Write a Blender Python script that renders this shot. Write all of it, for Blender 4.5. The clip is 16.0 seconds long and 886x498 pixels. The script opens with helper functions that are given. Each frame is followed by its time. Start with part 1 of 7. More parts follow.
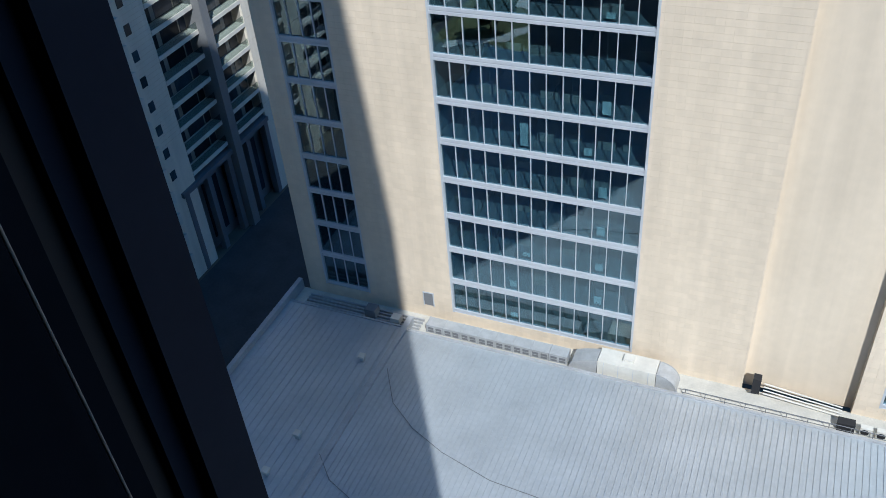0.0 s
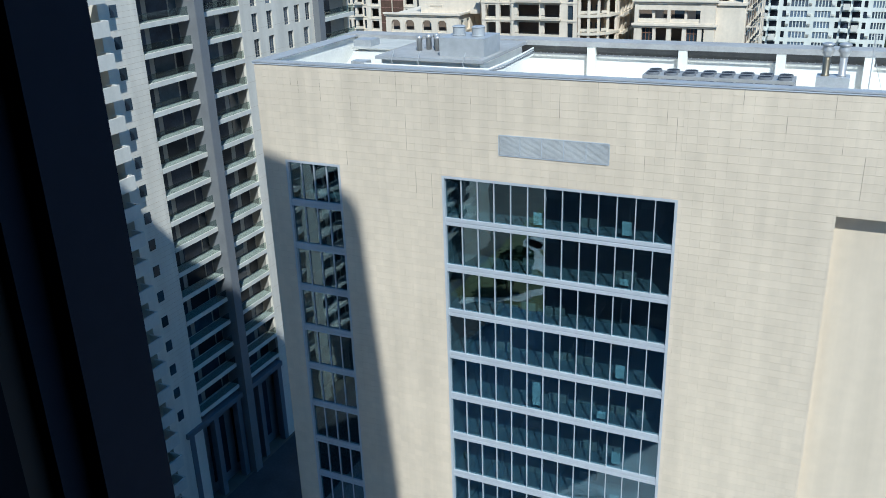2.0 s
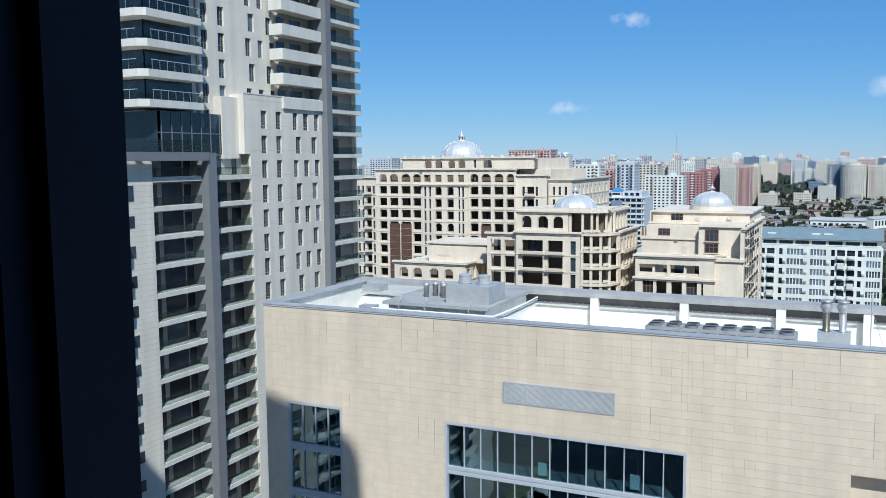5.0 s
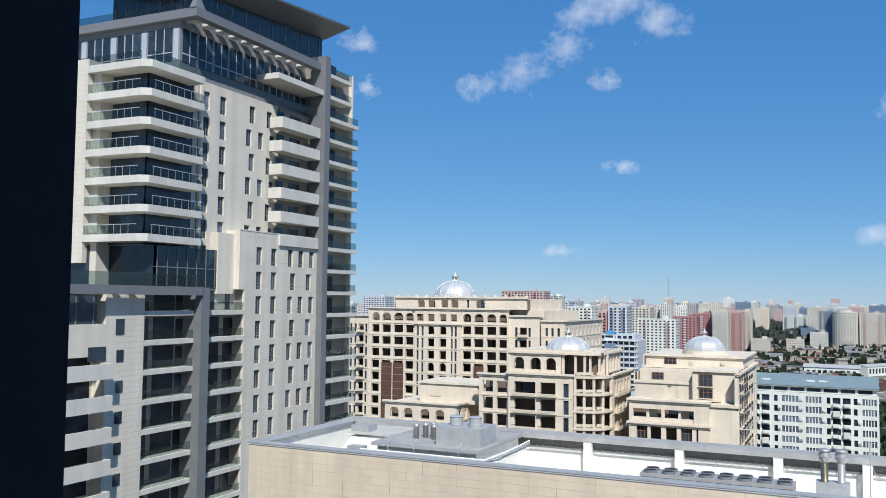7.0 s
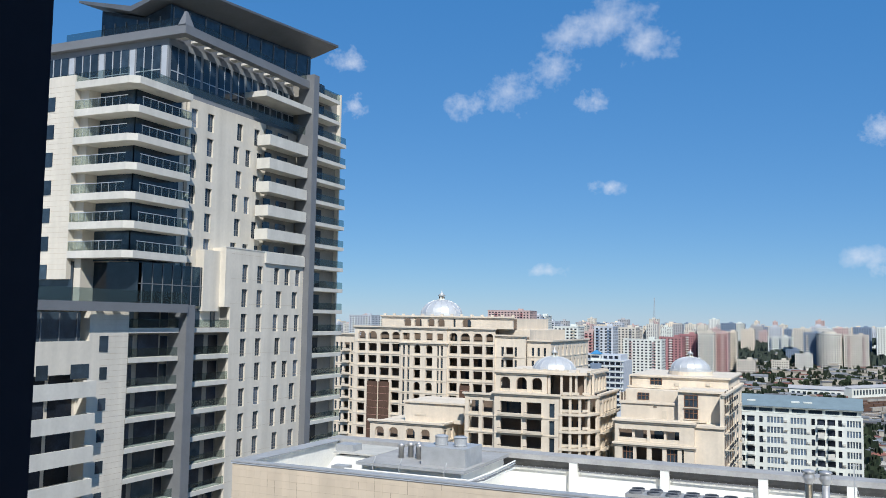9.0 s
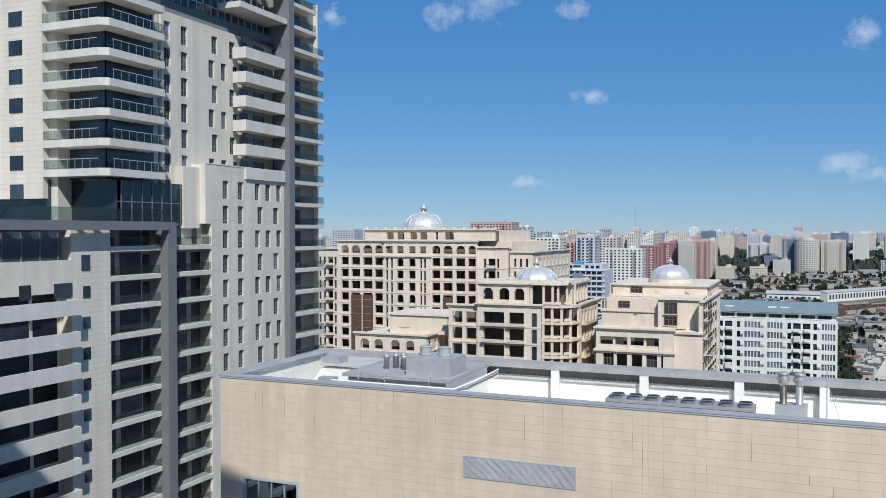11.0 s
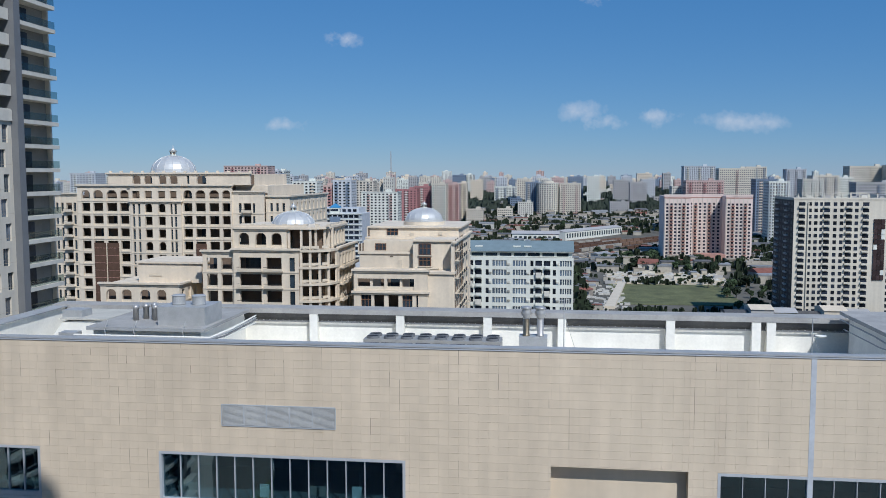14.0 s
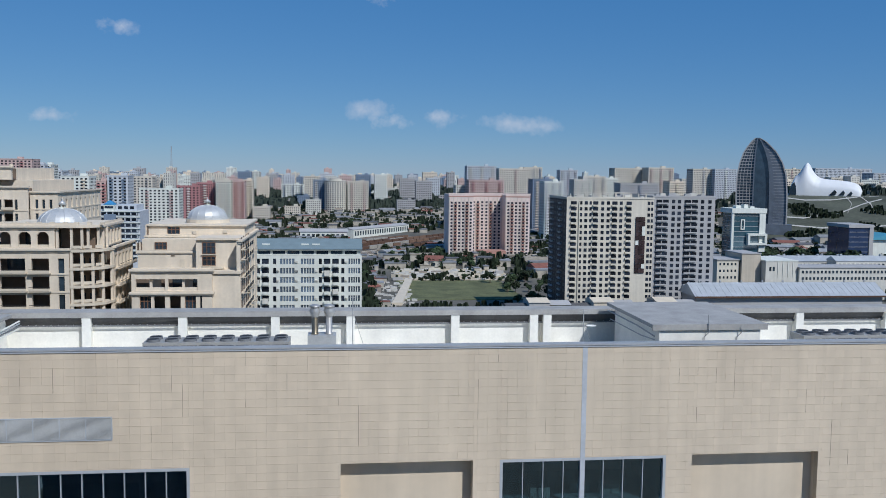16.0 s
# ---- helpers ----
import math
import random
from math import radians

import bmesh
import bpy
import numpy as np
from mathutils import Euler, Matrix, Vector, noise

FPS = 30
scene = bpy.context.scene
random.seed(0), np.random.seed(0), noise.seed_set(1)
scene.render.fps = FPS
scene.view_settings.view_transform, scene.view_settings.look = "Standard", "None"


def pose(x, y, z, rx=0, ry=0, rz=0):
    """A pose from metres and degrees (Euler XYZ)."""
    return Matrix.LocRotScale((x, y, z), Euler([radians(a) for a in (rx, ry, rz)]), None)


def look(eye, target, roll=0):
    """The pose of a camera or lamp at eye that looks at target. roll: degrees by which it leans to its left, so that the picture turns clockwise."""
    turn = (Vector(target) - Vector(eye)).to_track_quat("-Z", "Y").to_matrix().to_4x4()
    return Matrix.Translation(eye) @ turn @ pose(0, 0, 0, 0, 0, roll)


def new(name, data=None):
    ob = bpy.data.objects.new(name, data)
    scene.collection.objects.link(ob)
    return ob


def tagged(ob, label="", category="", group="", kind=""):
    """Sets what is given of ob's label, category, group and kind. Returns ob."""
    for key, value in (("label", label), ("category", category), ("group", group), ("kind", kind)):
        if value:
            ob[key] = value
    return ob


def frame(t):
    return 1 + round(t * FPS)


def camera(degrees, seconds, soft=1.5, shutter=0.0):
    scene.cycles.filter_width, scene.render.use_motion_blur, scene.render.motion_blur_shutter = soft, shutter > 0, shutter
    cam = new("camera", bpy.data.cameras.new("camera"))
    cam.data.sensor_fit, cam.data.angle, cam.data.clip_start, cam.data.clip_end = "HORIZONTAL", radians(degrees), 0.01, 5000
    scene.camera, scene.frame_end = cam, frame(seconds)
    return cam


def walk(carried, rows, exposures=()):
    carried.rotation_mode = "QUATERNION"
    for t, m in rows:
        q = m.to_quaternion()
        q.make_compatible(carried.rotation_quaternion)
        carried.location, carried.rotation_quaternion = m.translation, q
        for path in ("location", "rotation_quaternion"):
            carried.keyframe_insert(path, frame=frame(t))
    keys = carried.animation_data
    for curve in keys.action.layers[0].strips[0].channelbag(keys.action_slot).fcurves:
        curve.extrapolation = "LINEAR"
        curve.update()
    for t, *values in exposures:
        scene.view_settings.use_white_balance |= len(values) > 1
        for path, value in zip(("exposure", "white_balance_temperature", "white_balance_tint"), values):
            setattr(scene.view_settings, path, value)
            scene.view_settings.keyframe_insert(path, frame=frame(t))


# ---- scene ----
EXPOSURES = [(0.0, 0.08, 5640, 8), (1.5, 0.06, 5450, 3), (3.5, 0.07, 5500, 4), (5.0, 0.06, 5620, 6), (7.5, 0.05, 6060, 10), (9.0, 0.05, 6060, 10), (11.5, -0.17, 5930, 10), (12.5, -0.23, 5920, 11), (14.0, -0.37, 5800, 10), (16.0, -0.45, 5780, 10)]
cam = camera(53.66, 16.0, soft=0.9)
EYE = 76.0
ROWS = [
    (0.0, -0.039, 0.0, 0.0, 22.531, -38.386, 4.173),
    (0.5, -0.034, 0.0, 0.0, 23.247, -32.990, 3.003),
    (1.0, -0.029, 0.0, 0.0, 23.945, -28.195, 2.028),
    (1.5, -0.024, 0.0, 0.0, 24.410, -24.601, 1.885),
    (2.0, -0.027, 0.0, 0.0, 24.814, -21.756, 1.886),
    (2.5, -0.029, 0.0, 0.0, 25.136, -19.059, 1.718),
    (3.0, -0.032, 0.0, 0.0, 25.379, -16.406, 1.404),
    (3.5, -0.034, 0.0, 0.0, 25.465, -13.717, 1.206),
    (4.0, -0.038, 0.0, 0.0, 25.493, -11.063, 0.905),
    (4.5, -0.043, 0.0, 0.0, 25.480, -8.430, 0.720),
    (5.0, -0.047, 0.0, 0.0, 25.425, -5.818, 0.516),
    (7.5, 0.009, 0.0, 0.0, 24.874, 4.766, -0.807),
    (8.0, 0.011, 0.0, 0.0, 24.603, 5.492, -1.046),
    (8.5, 0.014, 0.0, 0.0, 24.349, 5.422, -1.118),
    (9.0, 0.016, 0.0, 0.0, 24.109, 4.527, -0.968),
    (11.5, 0.070, 0.0, 0.0, 22.009, -2.363, 0.154),
    (12.0, 0.077, 0.0, 0.0, 20.329, -3.304, 0.329),
    (12.5, 0.083, 0.0, 0.0, 17.954, -3.989, 0.428),
    (13.0, 0.090, 0.0, 0.0, 14.894, -4.403, 0.403),
    (13.5, 0.095, 0.0, 0.0, 11.143, -4.680, 0.181),
    (14.0, 0.100, 0.0, 0.0, 7.198, -4.839, 0.066),
    (14.5, 0.105, 0.0, 0.0, 3.289, -4.949, -0.119),
    (15.0, 0.110, 0.0, 0.0, -0.621, -5.033, -0.329),
    (15.5, 0.115, 0.0, 0.0, -4.057, -5.055, -0.569),
    (16.0, 0.120, 0.0, 0.0, -6.569, -4.914, -0.648),
]
walk(cam, [(t, pose(x, y, EYE + z, 90 + pitch, roll, yaw)) for t, x, y, z, yaw, pitch, roll in ROWS], exposures=EXPOSURES)

# ---- world and sun ----
world = bpy.data.worlds.new("world")
scene.world = world
world.use_nodes = True
wn = world.node_tree.nodes
sky = wn.new("ShaderNodeTexSky")
sky.sky_type, sky.sun_disc = "NISHITA", False
sky.sun_elevation, sky.sun_rotation = radians(45), radians(148.6)
sky.air_density, sky.dust_density, sky.ozone_density, sky.altitude = 1.3, 0.0, 2.6, 3500
wn["Background"].inputs["Strength"].default_value = 0.068
tone = wn.new("ShaderNodeVectorMath")
tone.operation = "MULTIPLY_ADD"
tone.inputs[1].default_value, tone.inputs[2].default_value = (0.60, 0.63, 0.55), (0.16, 1.8, 5.1)
world.node_tree.links.new(sky.outputs["Color"], tone.inputs[0])
world.node_tree.links.new(tone.outputs[0], wn["Background"].inputs["Color"])
sun = new("sun", bpy.data.lights.new("sun", "SUN"))
sun.data.energy, sun.data.angle, sun.data.color = 5.0, radians(0.55), (1.0, 0.95, 0.87)
sun.matrix_basis = look((37, -60, 71), (0, 0, 0))

# ---- materials ----
def mat(name, col, rough=0.7, metal=0.0, var=0.12, scale=0.4, bump=0.0, bscale=20.0, rand="", ior=1.45, streak=0.0, course=0.0):
    m = bpy.data.materials.new(name)
    m.use_nodes = True
    n, l = m.node_tree.nodes, m.node_tree.links
    b = n["Principled BSDF"]
    b.inputs["Roughness"].default_value, b.inputs["Metallic"].default_value = rough, metal
    b.inputs["IOR"].default_value = ior
    geo = n.new("ShaderNodeNewGeometry")
    val = None

    def add(sock, amount):
        nonlocal val
        k = n.new("ShaderNodeMapRange")
        k.inputs["From Min"].default_value, k.inputs["From Max"].default_value = 0.25, 0.75
        k.inputs["To Min"].default_value, k.inputs["To Max"].default_value = 1 - amount, 1 + amount
        l.new(sock, k.inputs["Value"])
        if val is None:
            val = k.outputs[0]
        else:
            q = n.new("ShaderNodeMath")
            q.operation = "MULTIPLY"
            l.new(val, q.inputs[0]), l.new(k.outputs[0], q.inputs[1])
            val = q.outputs[0]

    for sc, am in ((scale, var), (scale * 9, var * 0.6)):
        t = n.new("ShaderNodeTexNoise")
        t.inputs["Scale"].default_value, t.inputs["Detail"].default_value = sc, 4
        l.new(geo.outputs["Position"], t.inputs["Vector"])
        add(t.outputs["Fac"], am)
    if streak:
        mp = n.new("ShaderNodeMapping")
        mp.inputs["Scale"].default_value = (0.9, 0.9, 0.05)
        t = n.new("ShaderNodeTexNoise")
        t.inputs["Scale"].default_value, t.inputs["Detail"].default_value = 0.8, 5
        l.new(geo.outputs["Position"], mp.inputs["Vector"]), l.new(mp.outputs[0], t.inputs["Vector"])
        add(t.outputs["Fac"], streak)
    if rand == "island":
        add(geo.outputs["Random Per Island"], var * 0.35)
    elif rand == "object":
        add(n.new("ShaderNodeObjectInfo").outputs["Random"], var)
    mix = n.new("ShaderNodeVectorMath")
    mix.operation = "SCALE"
    mix.inputs[0].default_value = col
    l.new(val, mix.inputs["Scale"])
    l.new(mix.outputs[0], b.inputs["Base Color"])
    if bump:
        t = n.new("ShaderNodeTexNoise")
        t.inputs["Scale"].default_value, t.inputs["Detail"].default_value = bscale, 5
        l.new(geo.outputs["Position"], t.inputs["Vector"])
        u = n.new("ShaderNodeBump")
        u.inputs["Strength"].default_value, u.inputs["Distance"].default_value = bump, 0.05
        l.new(t.outputs["Fac"], u.inputs["Height"]), l.new(u.outputs[0], b.inputs["Normal"])
    if course:
        # thin shadow lines between cladding courses, as relief only
        sep, w = n.new("ShaderNodeSeparateXYZ"), n.new("ShaderNodeMath")
        w.operation = "PINGPONG"
        w.inputs[1].default_value = course / 2
        k = n.new("ShaderNodeMapRange")
        k.inputs["From Max"].default_value = 0.05
        u = n.new("ShaderNodeBump")
        u.inputs["Strength"].default_value, u.inputs["Distance"].default_value = 0.8, 0.05
        l.new(geo.outputs["Position"], sep.inputs[0]), l.new(sep.outputs["Z"], w.inputs[0]), l.new(w.outputs[0], k.inputs["Value"])
        l.new(k.outputs[0], u.inputs["Height"]), l.new(u.outputs[0], b.inputs["Normal"])
    return m


def glass(name, tint, clear, ior=1.6, wave=0.0, wscale=0.5, frost=0.0):
    """Coated window glass: a gloss that grows with the angle over a tinted clear pane."""
    m = bpy.data.materials.new(name)
    m.use_nodes = True
    n, l = m.node_tree.nodes, m.node_tree.links
    n.remove(n["Principled BSDF"])
    tr, gl, fr, mx = n.new("ShaderNodeBsdfTransparent"), n.new("ShaderNodeBsdfGlossy"), n.new("ShaderNodeLayerWeight"), n.new("ShaderNodeMixShader")
    tr.inputs["Color"].default_value = (*[c * clear for c in tint], 1)
    gl.inputs["Color"].default_value, gl.inputs["Roughness"].default_value = (*[min(1, 0.35 + 0.7 * c) for c in tint], 1), 0.015
    fr.inputs["Blend"].default_value = 0.5
    f0 = ((ior - 1) / (ior + 1)) ** 2
    pw, ma = n.new("ShaderNodeMath"), n.new("ShaderNodeMath")
    pw.operation, ma.operation = "POWER", "MULTIPLY_ADD"
    pw.inputs[1].default_value, ma.inputs[1].default_value, ma.inputs[2].default_value = 5.0, 1 - f0, f0
    l.new(fr.outputs["Facing"], pw.inputs[0]), l.new(pw.outputs[0], ma.inputs[0]), l.new(ma.outputs[0], mx.inputs[0])
    l.new(tr.outputs[0], mx.inputs[1]), l.new(gl.outputs[0], mx.inputs[2])
    l.new(mx.outputs[0], n["Material Output"].inputs["Surface"])
    if frost:
        df, m2 = n.new("ShaderNodeBsdfDiffuse"), n.new("ShaderNodeMixShader")
        df.inputs["Color"].default_value, m2.inputs[0].default_value = (0.40, 0.44, 0.44, 1), frost
        l.new(tr.outputs[0], m2.inputs[1]), l.new(df.outputs[0], m2.inputs[2]), l.new(m2.outputs[0], mx.inputs[1])
    if wave:
        geo, t, u = n.new("ShaderNodeNewGeometry"), n.new("ShaderNodeTexNoise"), n.new("ShaderNodeBump")
        t.inputs["Scale"].default_value, t.inputs["Detail"].default_value = wscale, 1
        u.inputs["Strength"].default_value, u.inputs["Distance"].default_value = wave, 0.05
        l.new(geo.outputs["Position"], t.inputs["Vector"]), l.new(t.outputs["Fac"], u.inputs["Height"])
        l.new(u.outputs[0], gl.inputs["Normal"])
    return m


CLAD = mat("beige_stone_cladding", (0.615, 0.512, 0.383), 0.75, var=0.06, scale=0.12, bump=0.05, bscale=14, rand="island", streak=0.09)
CLAD_P = mat("beige_stone_panel", (0.612, 0.512, 0.383), 0.75, var=0.06, scale=0.12, bump=0.05, bscale=14, streak=0.09)
JOINT = mat("dark_joint", (0.50, 0.42, 0.315), 0.9)
CRACK = mat("dark_open_joint", (0.27, 0.22, 0.17), 0.9)
SLAT = mat("pale_louvre_metal", (0.58, 0.58, 0.56), 0.5, 0.1)
ALU = mat("grey_aluminium", (0.46, 0.48, 0.50), 0.45, 0.15, var=0.06)
COPING = mat("zinc_coping", (0.37, 0.375, 0.375), 0.6, 0.1, var=0.12, scale=0.5, streak=0.08)
SEAL = mat("grey_sealant", (0.45, 0.47, 0.50), 0.8)
OGLASS = glass("office_glass", (0.56, 0.82, 0.92), 0.62, 2.5, 0.16, 0.45)
TGLASS = glass("tower_glass", (0.5, 0.62, 0.7), 0.45, 1.8, 0.04, 0.6)
RGLASS = glass("railing_glass", (0.80, 0.88, 0.87), 0.80, 1.3, frost=0.012)
DARKG = mat("dark_window_glass", (0.03, 0.045, 0.06), 0.06, 0.0, var=0.3, scale=0.8, rand="object", ior=1.5)
DIMG = mat("curtained_window_glass", (0.10, 0.13, 0.17), 0.10, 0.0, var=0.4, scale=1.2, rand="object", ior=1.6)
FARG = mat("shadowed_window_glass", (0.018, 0.023, 0.034), 0.35, 0.0, var=0.5, scale=0.6, rand="object", ior=1.3)
OFF_FLOOR = mat("office_carpet", (0.16, 0.18, 0.19), 0.9)
OFF_CEIL = mat("office_ceiling", (0.35, 0.36, 0.36), 0.9)
OFF_WALL = mat("office_partition", (0.17, 0.195, 0.21), 0.8)
PAPER = mat("white_office_board", (0.75, 0.80, 0.78), 0.6)
DESK = mat("office_desk", (0.30, 0.28, 0.25), 0.6)
ROOFW = mat("white_roof_membrane", (0.78, 0.76, 0.69), 0.8, var=0.08, scale=0.5, bump=0.1, streak=0.06)
STEEL = mat("galvanised_steel", (0.42, 0.425, 0.42), 0.5, 0.2, var=0.12, scale=1.5)
CHROME = mat("shiny_flue_steel", (0.48, 0.465, 0.44), 0.38, 0.5, var=0.08, scale=3)
BRASS = mat("heat_stained_steel", (0.30, 0.25, 0.17), 0.3, 0.8, var=0.15, scale=3)
BLACK = mat("black_rubber", (0.02, 0.02, 0.022), 0.7)
SHEET = mat("grey_metal_roof_sheet", (0.43, 0.455, 0.47), 0.5, 0.4, var=0.10, scale=0.25, bump=0.03, bscale=6)
SEAM = mat("roof_seam", (0.40, 0.43, 0.45), 0.5, 0.35)
CONC = mat("walkway_concrete", (0.50, 0.48, 0.42), 0.85, var=0.12, scale=0.8, bump=0.2)
WHITE = mat("white_render", (0.59, 0.567, 0.50), 0.8, var=0.07, scale=0.3, bump=0.04, streak=0.08)
TWALL = mat("pale_tower_cladding", (0.64, 0.59, 0.495), 0.75, var=0.06, scale=0.25, streak=0.10)
TGREY = mat("grey_metal_fin", (0.19, 0.195, 0.20), 0.55, 0.15, var=0.07)
TROOF = mat("dark_metal_roof", (0.16, 0.17, 0.18), 0.55, 0.5, var=0.1)
# pale loggia walls, darkened so the recess shade sits in the colour
SHADED_LOGGIA = mat("loggia_wall", (0.25, 0.235, 0.205), 0.8)
SAND = mat("limestone", (0.695, 0.60, 0.468), 0.85, var=0.08, scale=0.2, bump=0.1, bscale=3, streak=0.08)
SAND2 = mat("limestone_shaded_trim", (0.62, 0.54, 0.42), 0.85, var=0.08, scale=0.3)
# brown darkened for the dimness inside openings; sleeper beds share it
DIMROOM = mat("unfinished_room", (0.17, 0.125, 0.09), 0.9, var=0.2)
BROWN = mat("brown_scaffold_mesh", (0.10, 0.055, 0.035), 0.8, var=0.2, scale=1.0)
ZINC = mat("zinc_dome", (0.60, 0.60, 0.58), 0.42, 0.35, var=0.08, scale=0.5)
BWHITE = mat("white_apartment_render", (0.67, 0.68, 0.61), 0.8, var=0.06, scale=0.2, streak=0.06)
BSLATE = mat("grey_green_roof", (0.22, 0.28, 0.29), 0.6, 0.2, var=0.1)
PINK = mat("pink_render", (0.72, 0.595, 0.53), 0.8, var=0.08, scale=0.1)
PINKD = mat("red_brick_trim", (0.42, 0.23, 0.18), 0.8, var=0.1)
CREAM = mat("cream_block_render", (0.60, 0.55, 0.455), 0.8, var=0.08, scale=0.1)
GREYB = mat("grey_block_render", (0.40, 0.39, 0.38), 0.8, var=0.08, scale=0.1)
GRASS = mat("field_grass", (0.12, 0.128, 0.056), 0.95, var=0.4, scale=0.08, bump=0.3, bscale=2)
EARTH = mat("bare_earth", (0.48, 0.40, 0.27), 0.95, var=0.25, scale=0.05)
GROUND = mat("city_ground", (0.12, 0.112, 0.09), 0.95, var=0.35, scale=0.02)
ASPH = mat("asphalt", (0.055, 0.055, 0.058), 0.9, var=0.2, scale=0.3)
BALLAST = mat("railway_ballast", (0.17, 0.135, 0.10), 0.95, var=0.25, scale=0.05)
LEAF = mat("foliage", (0.036, 0.056, 0.024), 0.9, var=0.45, scale=0.25, rand="object")
BARK = mat("bark", (0.12, 0.09, 0.06), 0.9)
FRAMEM = mat("dark_window_frame", (0.020, 0.026, 0.042), 0.75, 0.0, var=0.1, scale=6, ior=1.2)
# near-black: the darkness of unlit rooms is put into the colour
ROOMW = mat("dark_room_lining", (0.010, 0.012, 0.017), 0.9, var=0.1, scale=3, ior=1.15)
SHEDR = mat("pale_shed_roof", (0.44, 0.46, 0.475), 0.6, 0.2, var=0.1, scale=0.2)
SLOPE = mat("park_slope", (0.085, 0.09, 0.062), 0.95, var=0.4, scale=0.03)
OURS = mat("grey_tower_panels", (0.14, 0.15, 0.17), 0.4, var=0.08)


# ---- building helpers ----
def boxes_mesh(name, boxes, material):
    v, f = [], []
    for x0, x1, y0, y1, z0, z1 in boxes:
        i = len(v)
        v += [(x0, y0, z0), (x1, y0, z0), (x1, y1, z0), (x0, y1, z0), (x0, y0, z1), (x1, y0, z1), (x1, y1, z1), (x0, y1, z1)]
        f += [(i, i + 3, i + 2, i + 1), (i + 4, i + 5, i + 6, i + 7), (i, i + 1, i + 5, i + 4), (i + 1, i + 2, i + 6, i + 5), (i + 2, i + 3, i + 7, i + 6), (i + 3, i, i + 4, i + 7)]
    me = bpy.data.meshes.new(name)
    me.from_pydata(v, [], f)
    me.materials.append(material)
    return me


def thing(name, label, category, base=(0, 0, 0), group="", kind=""):
    ob = new(name)
    ob.location = base
    return tagged(ob, label, category, group, kind)


def hang(ob, parent, m=None, label=""):
    """Parent ob, whose mesh is in world or face coordinates (m), under a thing whose Empty only has a place."""
    ob.parent = parent
    top = parent
    off = Vector((0, 0, 0))
    while top is not None:
        off += top.matrix_basis.translation
        top = top.parent
    ob.matrix_basis = Matrix.Translation(-off) @ (m if m is not None else Matrix())
    if label:
        ob["label"] = label
    return ob


def bx(parent, name, material, b, label="", m=None):
    """A box, or a list of boxes joined into one part."""
    return hang(new(name, boxes_mesh(name, b if isinstance(b[0], (tuple, list)) else [b], material)), parent, m, label)


SHARED = {}


def piece(parent, name, material, size, at, m=None):
    """A box of that size centred at a place; alike pieces share one mesh."""
    key = (name, material.name, tuple(round(s, 3) for s in size))
    if key not in SHARED:
        w, d, h = (s / 2 for s in size)
        SHARED[key] = boxes_mesh(name, [(-w, w, -d, d, -h, h)], material)
    ob = new(name, SHARED[key])
    return hang(ob, parent, (m if m is not None else Matrix()) @ Matrix.Translation(at))


def mesh_part(parent, name, material, bm, label="", m=None, smooth=False):
    me = bpy.data.meshes.new(name)
    bmesh.ops.recalc_face_normals(bm, faces=bm.faces)
    if smooth:
        for f in bm.faces:
            f.smooth = True
    bm.to_mesh(me)
    bm.free()
    me.materials.append(material)
    ob = new(name, me)
    return hang(ob, parent, m, label) if parent else ob


def prism(bm, pts, axis, a, b):
    """Extrude a polygon, given in the other two axes, along an axis from a to b."""
    def put(p, w):
        return {"x": (w, p[0], p[1]), "y": (p[0], w, p[1]), "z": (p[0], p[1], w)}[axis]
    lo, hi = [bm.verts.new(put(p, a)) for p in pts], [bm.verts.new(put(p, b)) for p in pts]
    bm.faces.new(lo), bm.faces.new(hi)
    for i in range(len(pts)):
        j = (i + 1) % len(pts)
        bm.faces.new((lo[i], lo[j], hi[j], hi[i]))
    return bm


def lathe(bm, prof, n=24, at=(0, 0, 0), ribs=0.0):
    """Turn a profile of (radius, z) round the upright axis."""
    rings = []
    for r, z in prof:
        rings.append([bm.verts.new((at[0] + r * (1 + (ribs if k % 2 else 0)) * math.cos(2 * math.pi * k / n), at[1] + r * (1 + (ribs if k % 2 else 0)) * math.sin(2 * math.pi * k / n), at[2] + z)) for k in range(n)])
    for a, b in zip(rings, rings[1:]):
        for k in range(n):
            bm.faces.new((a[k], a[(k + 1) % n], b[(k + 1) % n], b[k]))
    bm.faces.new(rings[0]), bm.faces.new(rings[-1])
    return bm


def tube(name, pts, r, material, parent=None, label="", res=2):
    cu = bpy.data.curves.new(name, "CURVE")
    cu.dimensions, cu.bevel_depth, cu.bevel_resolution = "3D", r, res
    sp = cu.splines.new("POLY")
    sp.points.add(len(pts) - 1)
    for p, q in zip(sp.points, pts):
        p.co = (*q, 1)
    cu.materials.append(material)
    ob = new(name, cu)
    return hang(ob, parent, None, label) if parent else ob


def face(x, y, normal):
    """A face's frame: u runs to the right as seen from outside, v goes into the wall, z up. normal: 's' -y, 'e' +x, 'w' -x, 'n' +y."""
    return Matrix.Translation((x, y, 0)) @ Matrix.Rotation(radians({"s": 0, "e": 90, "n": 180, "w": -90}[normal]), 4, "Z")


